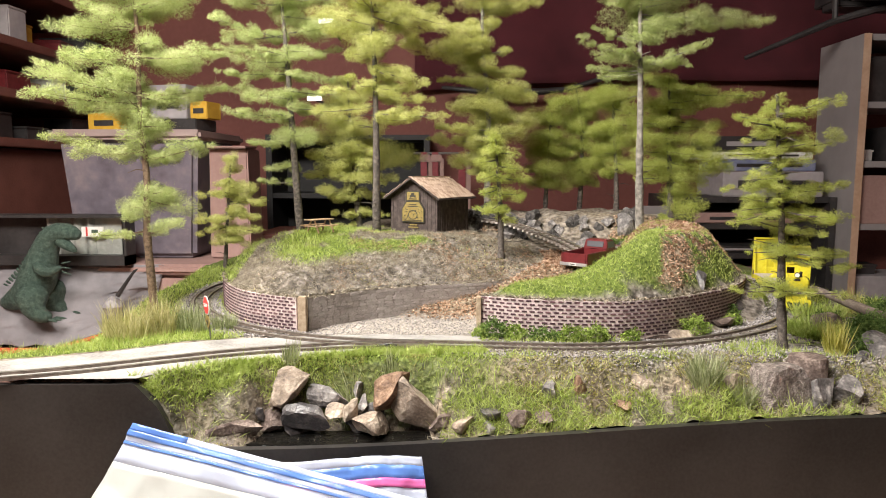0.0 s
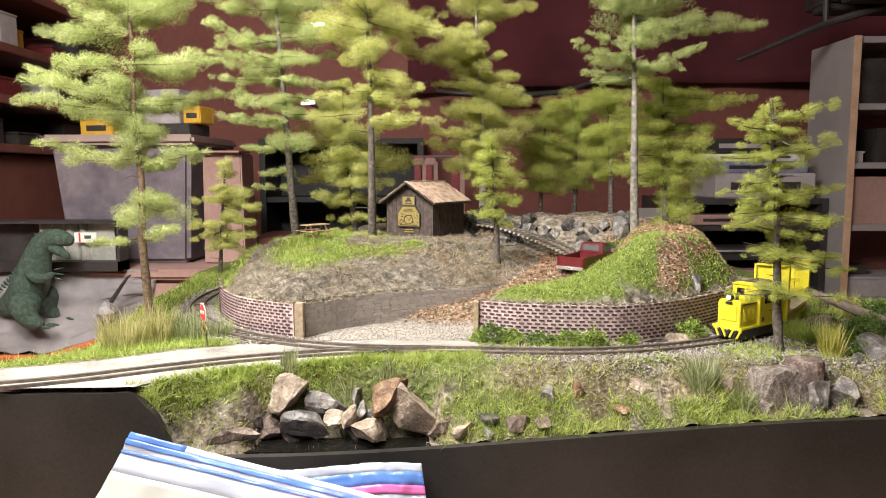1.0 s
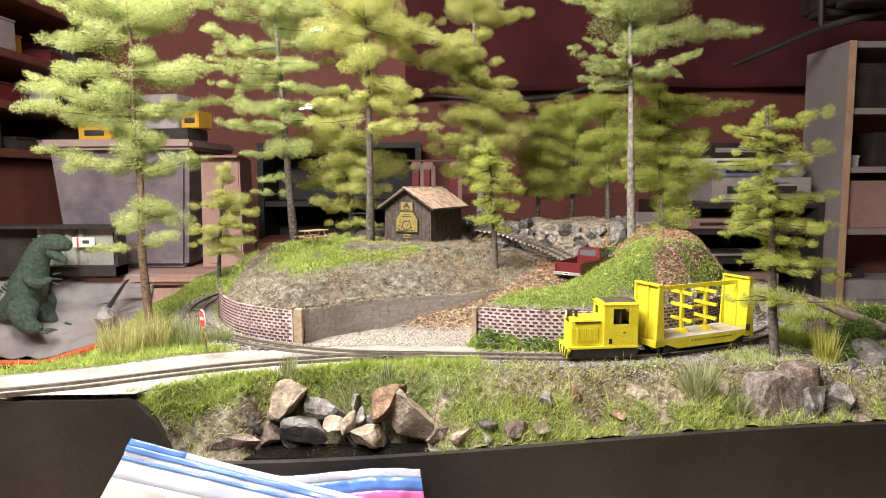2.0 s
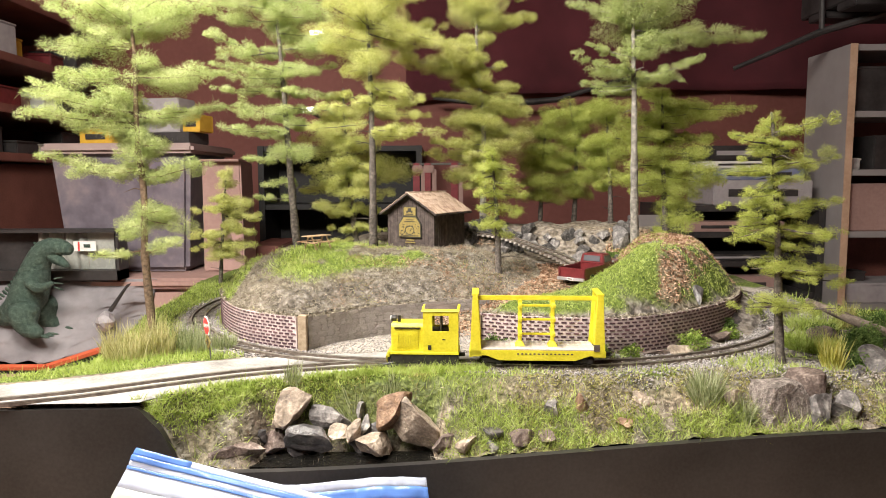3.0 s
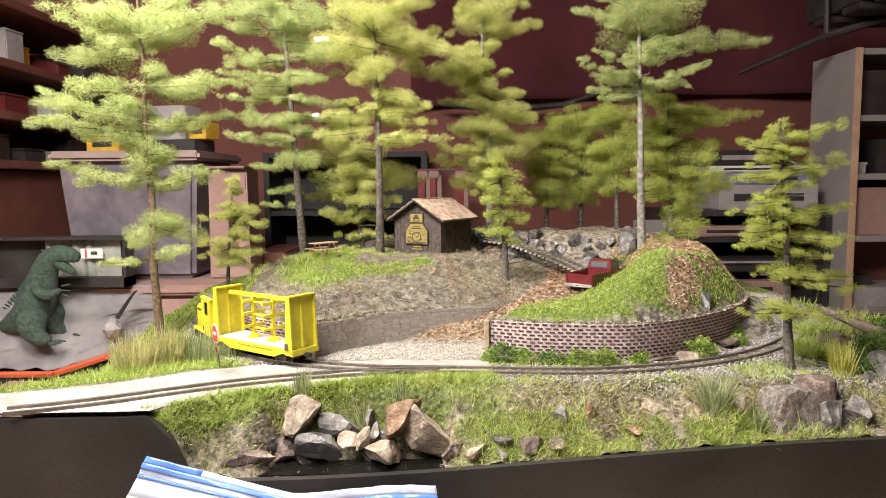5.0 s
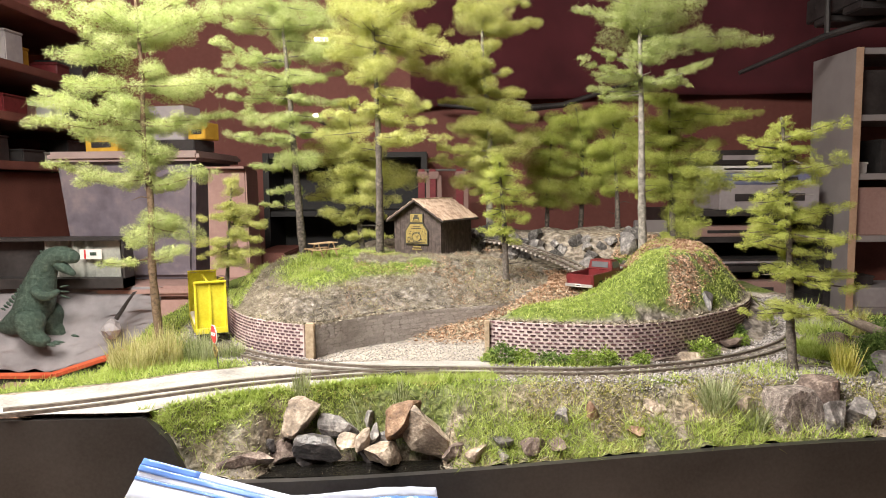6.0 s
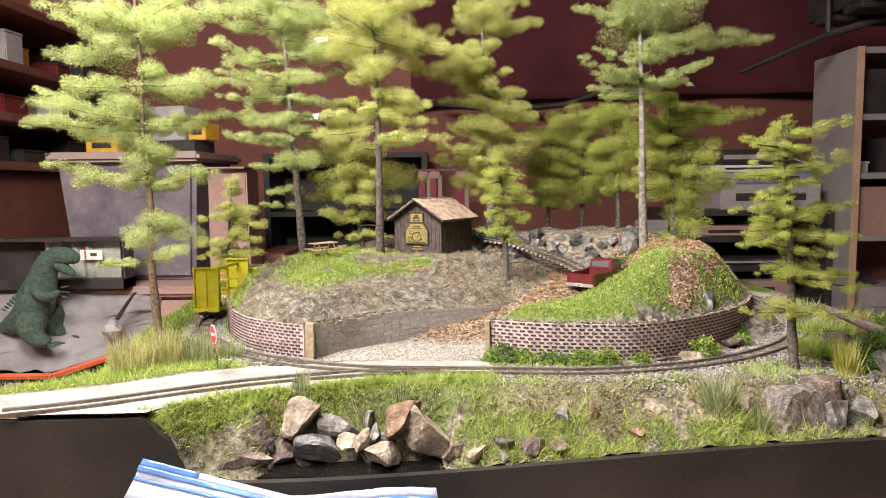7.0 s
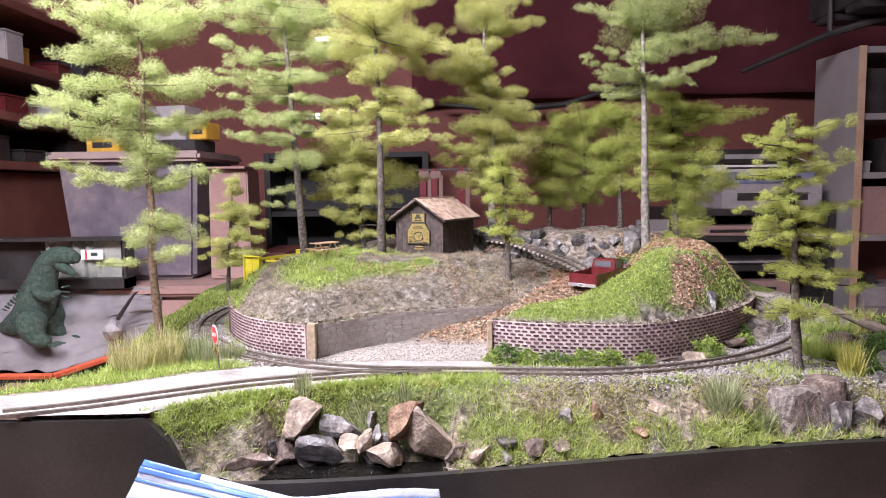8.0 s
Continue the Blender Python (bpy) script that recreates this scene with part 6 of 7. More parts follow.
def build_flat_car():
    t = thing("bulkhead_flat_car", "yellow bulkhead flat car with a pale deck and a yellow rack", "rail car")
    hl, hw = 0.0590, 0.0170
    sill = [(-hl, 0.0100), (-0.0450, 0.0100), (-0.0330, 0.0055), (0.0330, 0.0055), (0.0450, 0.0100), (hl, 0.0100), (hl, 0.0150), (-hl, 0.0150)]
    for s in (-1, 1):
        sl = part("side_sill", Shape().prism(sill, s * hw, s * (hw - 0.0018), "y"), M_YELLOW, t, bevel=0.0003)
        for k in range(14):
            part("lettering_bar", Shape().box((-0.030 + k * 0.0036, s * (hw + 0.0001), 0.0118), (0.0018, 0.0004, 0.0011)), M_CABROOF, sl)
        part("number_bar", Shape().box((-0.0515, s * (hw + 0.0002), 0.0175), (0.0050, 0.0004, 0.0060)), M_CABROOF, sl)
    part("underframe", Shape().box((0, 0, 0.0115), (2 * hl - 0.004, 2 * hw - 0.004, 0.0050)), M_DARKMETAL, t)
    deck = new("deck")
    deck.parent = t
    board = to_mesh("plank", Shape().box((0, 0, 0), (0.00456, 2 * hw - 0.0006, 0.0010)), M_DECK, 0.0001)
    for k in range(22):
        o = new("plank", board)
        o.parent = deck
        o.location = (-0.0483 + k * 0.0046, 0, 0.0155)
    for e in (-1, 1):
        bh = new("bulkhead")
        bh.parent = t
        xo = e * hl
        prof = [(xo - e * 0.0010, 0.0150), (xo - e * 0.0035, 0.0655), (xo - e * 0.0060, 0.0655), (xo - e * 0.0075, 0.0150)]
        part("end_panel", Shape().prism([(xo - e * 0.0040, 0.0100), (xo - e * 0.0045, 0.0640), (xo - e * 0.0058, 0.0640), (xo - e * 0.0060, 0.0100)], -hw + 0.001, hw - 0.001, "y"), M_YELLOW, bh)
        for y in (-hw, -0.0006, hw - 0.0022):
            part("post", Shape().prism([(xo, 0.0090), (xo - e * 0.0025, 0.0655), (xo - e * 0.0070, 0.0655), (xo - e * 0.0105, 0.0090)] if abs(y) > 0.01 else prof, y, y + 0.0022, "y"), M_YELLOW, bh, bevel=0.0003)
        part("cap_rail", Shape().box((xo - e * 0.0048, 0, 0.0655), (0.0058, 2 * hw, 0.0018)), M_YELLOW, bh, bevel=0.0003)
        part("end_beam", Shape().box((xo - e * 0.001, 0, 0.0115), (0.0030, 2 * hw, 0.0060)), M_YELLOW, bh, bevel=0.0003)
    part("top_bar", Shape().box((0, 0, 0.0600), (2 * hl - 0.010, 0.0022, 0.0042)), M_YELLOW, t, bevel=0.0003)
    rack = new("rack")
    rack.parent = t
    for x in (-0.0145, 0.0145):
        part("rack_post", Shape().box((x, 0, 0.0375), (0.0034, 0.0034, 0.0430)), M_YELLOW, rack, bevel=0.0003)
        part("rack_foot", Shape().box((x, 0, 0.0180), (0.0090, 0.0130, 0.0040), taper=0.5), M_YELLOW, rack, bevel=0.0003)
        for z, a in ((0.0285, 0.010), (0.0420, 0.012), (0.0545, 0.012)):
            part("rack_arm", Shape().box((x, 0, z), (0.0028, 0.0280, 0.0030)), M_YELLOW, rack, bevel=0.0002)
    for z in (0.0265, 0.0400, 0.0530):
        part("crossbar", Shape().box((0, 0, z), (0.030, 0.0018, 0.0020)), M_YELLOW, rack, bevel=0.0002)
    for x in (-0.040, 0.040):
        bg = part("bogie", Shape().box((x, 0, 0.0052), (0.0160, 0.0280, 0.0050)).box((x, 0, 0.0085), (0.010, 0.018, 0.005)), M_DARKMETAL, t, bevel=0.0005)
        for dx in (-0.0062, 0.0062):
            for s in (-1, 1):
                part("wheel", Shape().tube([(x + dx, s * 0.0070, 0.0045), (x + dx, s * 0.0092, 0.0045)], 0.0045, 14), M_DARKMETAL, bg)
                part("axle_box", Shape().box((x + dx, s * 0.0142, 0.0045), (0.0034, 0.0016, 0.0040)), M_DARKMETAL, bg)
    part("coupler", Shape().box((-hl - 0.003, 0, 0.0085), (0.008, 0.004, 0.0030)), M_DARKMETAL, t)
    return t


LOCO = build_locomotive()
CAR = build_flat_car()
LOCO.scale = (1.06, 1.06, 1.06)
CAR.scale = (1.09, 1.06, 1.06)

# ---------- room ----------


def slab(name, c, s, material, label, category="wall"):
    return solid(name, Shape().box(c, s), material, label, category, kind="structure")


slab("wall_north", (0, 2.65, 0.2), (4.4, 0.1, 2.5), M_WALLRED, "dark red-brown painted back wall")
slab("wall_west", (-1.75, 0.6, 0.2), (0.1, 4.2, 2.5), M_WALLRED, "dark red-brown painted side wall")
slab("wall_east", (2.15, 0.6, 0.2), (0.1, 4.2, 2.5), M_WALLRED, "dark red-brown painted side wall")
slab("wall_south", (0, -1.45, 0.2), (4.4, 0.1, 2.5), M_WALLRED, "dark red-brown painted wall behind the viewer")
slab("floor", (0, 0.6, -1.02), (4.4, 4.3, 0.05), M_CARPET, "dark carpeted floor", "floor")
slab("ceiling", (0, 0.6, 1.47), (4.4, 4.3, 0.05), M_CEIL, "pale painted ceiling", "ceiling")


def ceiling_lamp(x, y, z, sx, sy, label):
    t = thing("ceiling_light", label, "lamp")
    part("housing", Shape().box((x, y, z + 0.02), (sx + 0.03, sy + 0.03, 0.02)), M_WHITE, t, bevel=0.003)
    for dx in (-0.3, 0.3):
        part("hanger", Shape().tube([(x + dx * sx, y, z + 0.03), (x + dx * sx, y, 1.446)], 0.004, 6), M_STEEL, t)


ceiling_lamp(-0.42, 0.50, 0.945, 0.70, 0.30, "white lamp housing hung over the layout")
# Panel added to go with the fill lamp; it stays out of view.
ceiling_lamp(-0.70, -0.30, 1.385, 0.9, 0.5, "white panel added for the unseen fill lamp behind the viewer")


def build_left_shelves():
    t = thing("wall_shelf", "red-brown wooden shelving along the side wall, cluttered", "shelf")
    for z in (-0.105, 0.263, 0.395, 0.534, 0.70):
        part("shelf_board", Shape().box((-1.42, 1.6, z - 0.012), (0.50, 1.9, 0.024)), M_SHELFRED, t, bevel=0.002)
    part("cupboard_front", Shape().box((-1.43, 1.6, 0.066), (0.46, 1.86, 0.338)), M_SHELFRED, t, bevel=0.003)
    for y in (0.7, 1.55, 2.5):
        part("upright", Shape().box((-1.655, y, 0.1), (0.03, 0.03, 2.2)), M_SHELFRED, t)
    rng = random.Random(9)
    mats = (M_DARKBOX, M_GREYBOX, M_CARD, M_BOXYEL, M_REDPAINT, M_DARKBOX, M_WHITE)
    names = {"dark_plastic": "black", "grey_plastic": "grey", "pink_brown_card": "brown card", "yellow_card": "yellow card", "red_paint": "dark red", "white_paint": "white"}
    for z, hmax in ((0.263, 0.08), (0.395, 0.07), (0.534, 0.10)):
        y = 1.05
        while y < 2.3:
            w, h, d = rng.uniform(0.06, 0.16), rng.uniform(0.03, hmax), rng.uniform(0.08, 0.16)
            mt = rng.choice(mats)
            b = thing("storage_box", names[mt.name] + " box on the red-brown wall shelf", "box", "boxes on the wall shelf", m=pose(-1.26 + rng.uniform(-0.04, 0.0), y + w / 2, z, 0, 0, rng.uniform(-6, 6)))
            part("carton", Shape().box((0, 0, h / 2), (d, w, h)), mt, b, bevel=0.003)
            part("lid", Shape().box((0, 0, h + 0.003), (d + 0.004, w + 0.004, 0.006)), mt, b, bevel=0.002)
            y += w + rng.uniform(0.01, 0.10)


build_left_shelves()


def tote(name, label, x0, x1, y0, y1, z0, z1, body, lid):
    t = thing(name, label, "storage box")
    s = Shape()
    k = 0.022
    s.add([(x0 + k, y0 + k, z0), (x1 - k, y0 + k, z0), (x1 - k, y1 - k, z0), (x0 + k, y1 - k, z0), (x0, y0, z1), (x1, y0, z1), (x1, y1, z1), (x0, y1, z1)], [(3, 2, 1, 0), (4, 5, 6, 7), (0, 1, 5, 4), (1, 2, 6, 5), (2, 3, 7, 6), (3, 0, 4, 7)])
    part("tub", s, body, t, bevel=0.012)
    part("lid", Shape().box(((x0 + x1) / 2, (y0 + y1) / 2, z1 + 0.012), (x1 - x0 + 0.03, y1 - y0 + 0.03, 0.026)), lid, t, bevel=0.008)
    return t


tote("storage_tote", "large cloudy plastic storage tote with a pinkish lid", -1.00, -0.64, 1.76, 2.10, -0.055, 0.255, M_TOTE, M_TOTELID)
tote("storage_tote", "wide brown-pink storage tub under the cloudy tote", -1.45, -0.44, 1.68, 2.15, -0.60, -0.082, M_CARD, M_CARD)
solid("tub_stand", Shape().box((-0.95, 1.92, -0.795), (0.9, 0.40, 0.39)), M_SHELFRED, "low red-brown stand under the storage tub", "stand", bevel=0.004)
for x, y, z, s, mt, lab in ((-0.92, 1.9, 0.281, (0.10, 0.08, 0.05), M_BOXYEL, "yellow card box on the tote lid"), (-0.72, 1.86, 0.281, (0.16, 0.10, 0.03), M_DARKBOX, "black flat box on the tote lid"), (-0.73, 1.87, 0.312, (0.11, 0.08, 0.09), M_GREYBOX, "grey printed carton on the tote lid"), (-0.645, 1.85, 0.312, (0.05, 0.07, 0.045), M_BOXYEL, "small yellow carton on the tote lid")):
    b = thing("carton", lab, "box", "cartons on the tote", m=pose(x, y, z, 0, 0, -12))
    part("carton_body", Shape().box((0, 0, s[2] / 2), s), mt, b, bevel=0.002)
    part("print_bar", Shape().box((0, -s[1] / 2 - 0.0005, s[2] * 0.45), (s[0] * 0.6, 0.001, s[2] * 0.3)), M_BLUEBOX if mt is M_WHITE else M_DARKBOX, b)


tall = thing("carton", "tall pinkish card carton beside the cloudy tote", "box", m=pose(-0.572, 1.86, -0.056, 0, 0, 4))
part("carton_body", Shape().box((0, 0, 0.145), (0.105, 0.16, 0.29), taper=0.94), M_CARD, tall, bevel=0.004)
part("flap", Shape().box((0.0, -0.02, 0.294), (0.10, 0.14, 0.006), Matrix.Rotation(radians(1.5), 4, "X")), M_CARD, tall, bevel=0.002)


def build_display_case():
    t = thing("display_case", "black-framed case with grey-green drapery and a white tag", "case")
    x0, x1, y, z0, z1 = -1.20, -0.775, 1.66, -0.056, 0.068
    fr = Shape().box(((x0 + x1) / 2, y, z1 - 0.004), (x1 - x0, 0.05, 0.008)).box(((x0 + x1) / 2, y, z0 + 0.012), (x1 - x0, 0.05, 0.024)).box((x1 - 0.003, y, (z0 + z1) / 2), (0.006, 0.05, z1 - z0)).box((x0 + 0.003, y, (z0 + z1) / 2), (0.006, 0.05, z1 - z0))
    part("frame", fr, M_DARKBOX, t)
    part("backing", Shape().box(((x0 + x1) / 2, y + 0.02, (z0 + z1) / 2), (x1 - x0 - 0.012, 0.006, z1 - z0 - 0.01)), M_DARKBOX, t)
    dr = Shape()
    n = 40
    xs = np.linspace(-0.985, -0.80, n)
    v = []
    for i, x in enumerate(xs):
        yy = y + 0.006 - 0.006 * math.sin(i * 0.9) * (i < 26)
        v += [(x, yy, z0 + 0.024), (x, yy, z1 - 0.008), (x, yy + 0.003, z1 - 0.008), (x, yy + 0.003, z0 + 0.024)]
    f = [q for i in range(n - 1) for q in ((4 * i, 4 * i + 4, 4 * i + 5, 4 * i + 1), (4 * i + 2, 4 * i + 6, 4 * i + 7, 4 * i + 3), (4 * i + 1, 4 * i + 5, 4 * i + 6, 4 * i + 2))]
    part("drapery", dr.add(v, f), surface("grey_green_cloth", (0.26, 0.27, 0.245), (0.46, 0.47, 0.43), 20, 0.8), t)
    tag = part("tag", Shape().box((-0.862, y - 0.012, 0.026), (0.054, 0.002, 0.024)), M_WHITE, t, "white tag with a red edge")
    part("tag_bar", Shape().box((-0.876, y - 0.0135, 0.026), (0.004, 0.001, 0.022)), M_STOPRED, tag)
    part("tag_bar", Shape().box((-0.856, y - 0.0135, 0.027), (0.016, 0.001, 0.008)), M_LIZARD, tag)


build_display_case()


def build_paper_tray():
    t = thing("orange_tray", "orange-rimmed board leaning below the display case", "tray")
    a, b, c, d = Vector((-1.30, 1.53, -0.242)), Vector((-0.905, 1.53, -0.242)), Vector((-0.735, 1.66, -0.200)), Vector((-1.30, 1.66, -0.10))
    part("rim", Shape().tube([a, b], 0.008, 6).tube([b, c], 0.008, 6), M_ORANGE, t)
    part("rest", Shape().box((-1.05, 1.60, -0.275), (0.5, 0.14, 0.05)), M_DARKBOX, t)
    # crumpled grey sheet draped from the tub's lid down to the rim
    n, w = 46, 60
    v = []
    for i in range(n):
        for j in range(w):
            u, k = j / (w - 1), i / (n - 1)
            lo = Vector((-1.30 + 0.395 * min(1, u / 0.7), 1.535, -0.236)) if u < 0.7 else b.lerp(c, (u - 0.7) / 0.3) + Vector((0, 0.004, 0.006))
            hi = Vector((-1.30 + 0.60 * u, 1.668, -0.05 - 0.01 * u))
            p = lo.lerp(hi, k)
            p.y += 0.020 * math.sin(k * math.pi) * (0.3 + 0.7 * noise.noise(Vector((u * 5, k * 4, 1)))) - 0.03 * math.sin(k * math.pi) * math.exp(-((u - 0.42) / 0.12) ** 2)
            p += Vector((0, 0.014, 0.010)) * (abs(noise.noise(Vector((u * 9, k * 6, 3)))) + 0.5 * abs(noise.noise(Vector((u * 22, k * 14, 7)))))
            v.append(p)
    f = [(i * w + j, i * w + j + 1, (i + 1) * w + j + 1, (i + 1) * w + j) for i in range(n - 1) for j in range(w - 1)]
    me = fast_mesh("paper_sheet", np.array(v), np.array(f), M_PAPER, False)
    ob = tagged(new("paper_sheet", me), "crumpled grey paper sheet draped over the orange-rimmed board", "paper")
    md = ob.modifiers.new("thickness", "SOLIDIFY")
    md.thickness = 0.0012
    b2 = thing("model_wreck", "small dark plastic model arm lying on the grey paper", "toy")
    part("arm", Shape().tube([(-0.785, 1.60, -0.125), (-0.755, 1.605, -0.08), (-0.745, 1.607, -0.066)], [0.006, 0.004, 0.003], 6), M_DARKBOX, b2)
    part("claw", Shape().tube([(-0.745, 1.607, -0.066), (-0.736, 1.605, -0.060)], [0.004, 0.001], 6), M_DARKBOX, b2)
    part("hull", Shape().blob((-0.80, 1.60, -0.15), 0.022, 4, 0.4, 2), M_GREYBOX, b2)
    for x, mt, lab in ((-1.05, M_GREYBOX, "grey lumpy bag under the tray"), (-0.975, M_CARD, "brown card box under the tray"), (-0.90, M_DARKBOX, "black box under the tray")):
        s = Shape().blob((x, 1.50, -0.283), 0.034, x * 10, 0.2, 2, (1, 0.7, 0.62)) if mt is M_GREYBOX else Shape().box((x, 1.50, -0.28), (0.06, 0.05, 0.05))
        solid("small_box", s, mt, lab, "box", bevel=0.002)


build_paper_tray()


def build_lizard():
    """A plain standing toy dinosaur in one mesh."""
    s = Shape()
    x, y, z = -0.960, 1.575, -0.172
    s.tube([(x - 0.10, y + 0.02, z + 0.03), (x - 0.07, y, z + 0.035), (x - 0.02, y, z + 0.055), (x, y, z + 0.09), (x + 0.012, y, z + 0.13), (x + 0.022, y, z + 0.165), (x + 0.045, y - 0.004, z + 0.203), (x + 0.082, y - 0.010, z + 0.208), (x + 0.118, y - 0.015, z + 0.194)], [0.012, 0.022, 0.042, 0.046, 0.038, 0.030, 0.027, 0.023, 0.012], 14)
    s.tube([(x + 0.055, y - 0.008, z + 0.190), (x + 0.085, y - 0.014, z + 0.172), (x + 0.108, y - 0.018, z + 0.158)], [0.020, 0.012, 0.006], 10)
    s.tube([(x + 0.015, y - 0.035, z + 0.135), (x + 0.05, y - 0.05, z + 0.108), (x + 0.078, y - 0.055, z + 0.122), (x + 0.092, y - 0.058, z + 0.130)], [0.017, 0.013, 0.010, 0.004], 10)
    for d in (-0.008, 0.0, 0.008):
        s.tube([(x + 0.088, y - 0.058, z + 0.128 + d), (x + 0.118, y - 0.060, z + 0.126 + d * 2)], [0.004, 0.001], 6)
    for yy in (-0.040, 0.035):
        s.tube([(x, y + yy * 0.7, z + 0.075), (x + 0.012, y + yy * 1.15, z + 0.045), (x + 0.018, y + yy * 1.2, z + 0.015), (x + 0.06, y + yy * 1.3, z + 0.008)], [0.042, 0.035, 0.022, 0.014], 12)
        for d in (-0.012, 0, 0.012):
            s.tube([(x + 0.055, y + yy * 1.3 + d, z + 0.008), (x + 0.085, y + yy * 1.3 + d * 1.6, z + 0.004)], [0.007, 0.002], 6)
    for k in range(16):
        u = k / 15
        px, pz = x - 0.075 + 0.10 * u, z + 0.075 + 0.135 * u - 0.02 * math.sin(u * 3)
        h = 0.040 * math.sin(0.4 + 2.2 * u)
        s.add([(px - 0.010, y - 0.003, pz), (px + 0.012, y - 0.003, pz - 0.004), (px + 0.012, y + 0.003, pz - 0.004), (px - 0.010, y + 0.003, pz), (px - 0.012, y, pz + h)], [(0, 1, 2, 3), (0, 4, 1), (1, 4, 2), (2, 4, 3), (3, 4, 0)])
    ob = solid("toy_dinosaur", s, M_LIZARD, "dark green rubber toy dinosaur standing on the grey paper", "figurine", smooth=True)
    md = ob.modifiers.new("round", "SUBSURF")
    md.levels = md.render_levels = 1


build_lizard()


def shelf_unit(label, x0, x1, y0, y1, z0, z1, levels, side, edge, back):
    t = thing("bookcase", label, "bookcase")
    for x in (x0 + 0.009, x1 - 0.009):
        part("side_panel", Shape().box((x, (y0 + y1) / 2, (z0 + z1) / 2), (0.018, y1 - y0, z1 - z0)), side, t, bevel=0.001)
        part("edge_strip", Shape().box((x, y0 - 0.002, (z0 + z1) / 2), (0.020, 0.004, z1 - z0)), edge, t)
    part("back_panel", Shape().box(((x0 + x1) / 2, y1 - 0.004, (z0 + z1) / 2), (x1 - x0 - 0.036, 0.008, z1 - z0)), back, t)
    for z in levels:
        part("shelf_board", Shape().box(((x0 + x1) / 2, (y0 + y1) / 2, z - 0.009), (x1 - x0 - 0.036, y1 - y0 - 0.012, 0.018)), side, t, bevel=0.001)
    return t


shelf_unit("pale laminate bookcase with wood-edged front, part filled", 1.175, 1.73, 1.98, 2.21, -0.99, 0.562, (0.562, 0.374, 0.206, 0.025, -0.19, -0.6), M_SHELFWHITE, M_SHELFWOOD, M_SHELFRED)
for x, z, s, mt, lab in ((1.235, 0.206, (0.05, 0.06, 0.035), M_WHITE, "small white box in the bookcase"), (1.325, 0.206, (0.09, 0.12, 0.10), M_DARKBOX, "black device in the bookcase"), (1.295, 0.374, (0.20, 0.13, 0.13), M_DARKBOX, "black case in the bookcase"), (1.365, 0.025, (0.35, 0.16, 0.14), M_CARD, "pinkish card box in the bookcase"), (1.325, -0.19, (0.26, 0.16, 0.06), M_GREYBOX, "grey tray in the bookcase"), (1.265, -0.13, (0.06, 0.06, 0.03), M_DARKBOX, "black caps on the grey tray")):
    b = thing("storage_box", lab, "box", "things in the bookcase", m=pose(x, 2.075, z, 0, 0, 0))
    part("carton", Shape().box((0, 0, s[2] / 2), s), mt, b, bevel=0.003)
    part("rim", Shape().box((0, 0, s[2] - 0.004), (s[0] + 0.004, s[1] + 0.004, 0.006)), mt, b, bevel=0.001)

shelf_unit("low dark rack of electronics and papers before the back wall", 0.72, 1.17, 2.06, 2.45, -0.99, 0.10, (0.10, 0.02, -0.07, -0.17, -0.30), M_DARKBOX, M_DARKBOX, M_DARKBOX)
for x, z, s, mt, lab in ((0.98, 0.101, (0.30, 0.22, 0.075), M_GREYBOX, "grey printer on the dark rack"), (0.97, 0.177, (0.28, 0.20, 0.035), M_BLUEBOX, "blue and white paper stack on the printer"), (0.95, 0.214, (0.30, 0.2, 0.02), M_WHITE, "white paper stack on the printer"), (0.93, 0.236, (0.26, 0.2, 0.045), M_DARKBOX, "black box on the paper stack"), (0.9, 0.021, (0.30, 0.22, 0.03), M_CARD, "brown papers on the dark rack"), (0.93, -0.069, (0.3, 0.2, 0.02), M_DARKBOX, "black folder on the dark rack"), (0.9, -0.169, (0.3, 0.2, 0.05), M_CARD, "brown box on the dark rack")):
    b = thing("office_item", lab, "office clutter", "things on the dark rack", m=pose(x, 2.17, z, 0, 0, 0))
    part("block", Shape().box((0, 0, s[2] / 2), s), mt, b, bevel=0.003)
    part("front_bar", Shape().box((0, -s[1] / 2 - 0.001, s[2] * 0.5), (s[0] * 0.7, 0.002, s[2] * 0.3)), M_DARKBOX if mt is not M_DARKBOX else M_GREYBOX, b)
solid("white_panel", Shape().box((0.64, 2.12, -0.46), (0.10, 0.02, 1.06)), M_SHELFWHITE, "pale upright panel leaning before the wall", "panel", bevel=0.002)

shelf_unit("black open cabinet against the back wall", -0.62, -0.06, 2.35, 2.58, -0.99, 0.30, (0.30, 0.10, -0.1), M_BLACKBOX, M_BLACKBOX, M_BLACKBOX)
solid("ledge", Shape().box((-0.52, 2.14, -0.50), (0.10, 0.30, 0.98)), M_SHELFRED, "narrow red-brown pedestal beside the black cabinet", "pedestal", bevel=0.004)


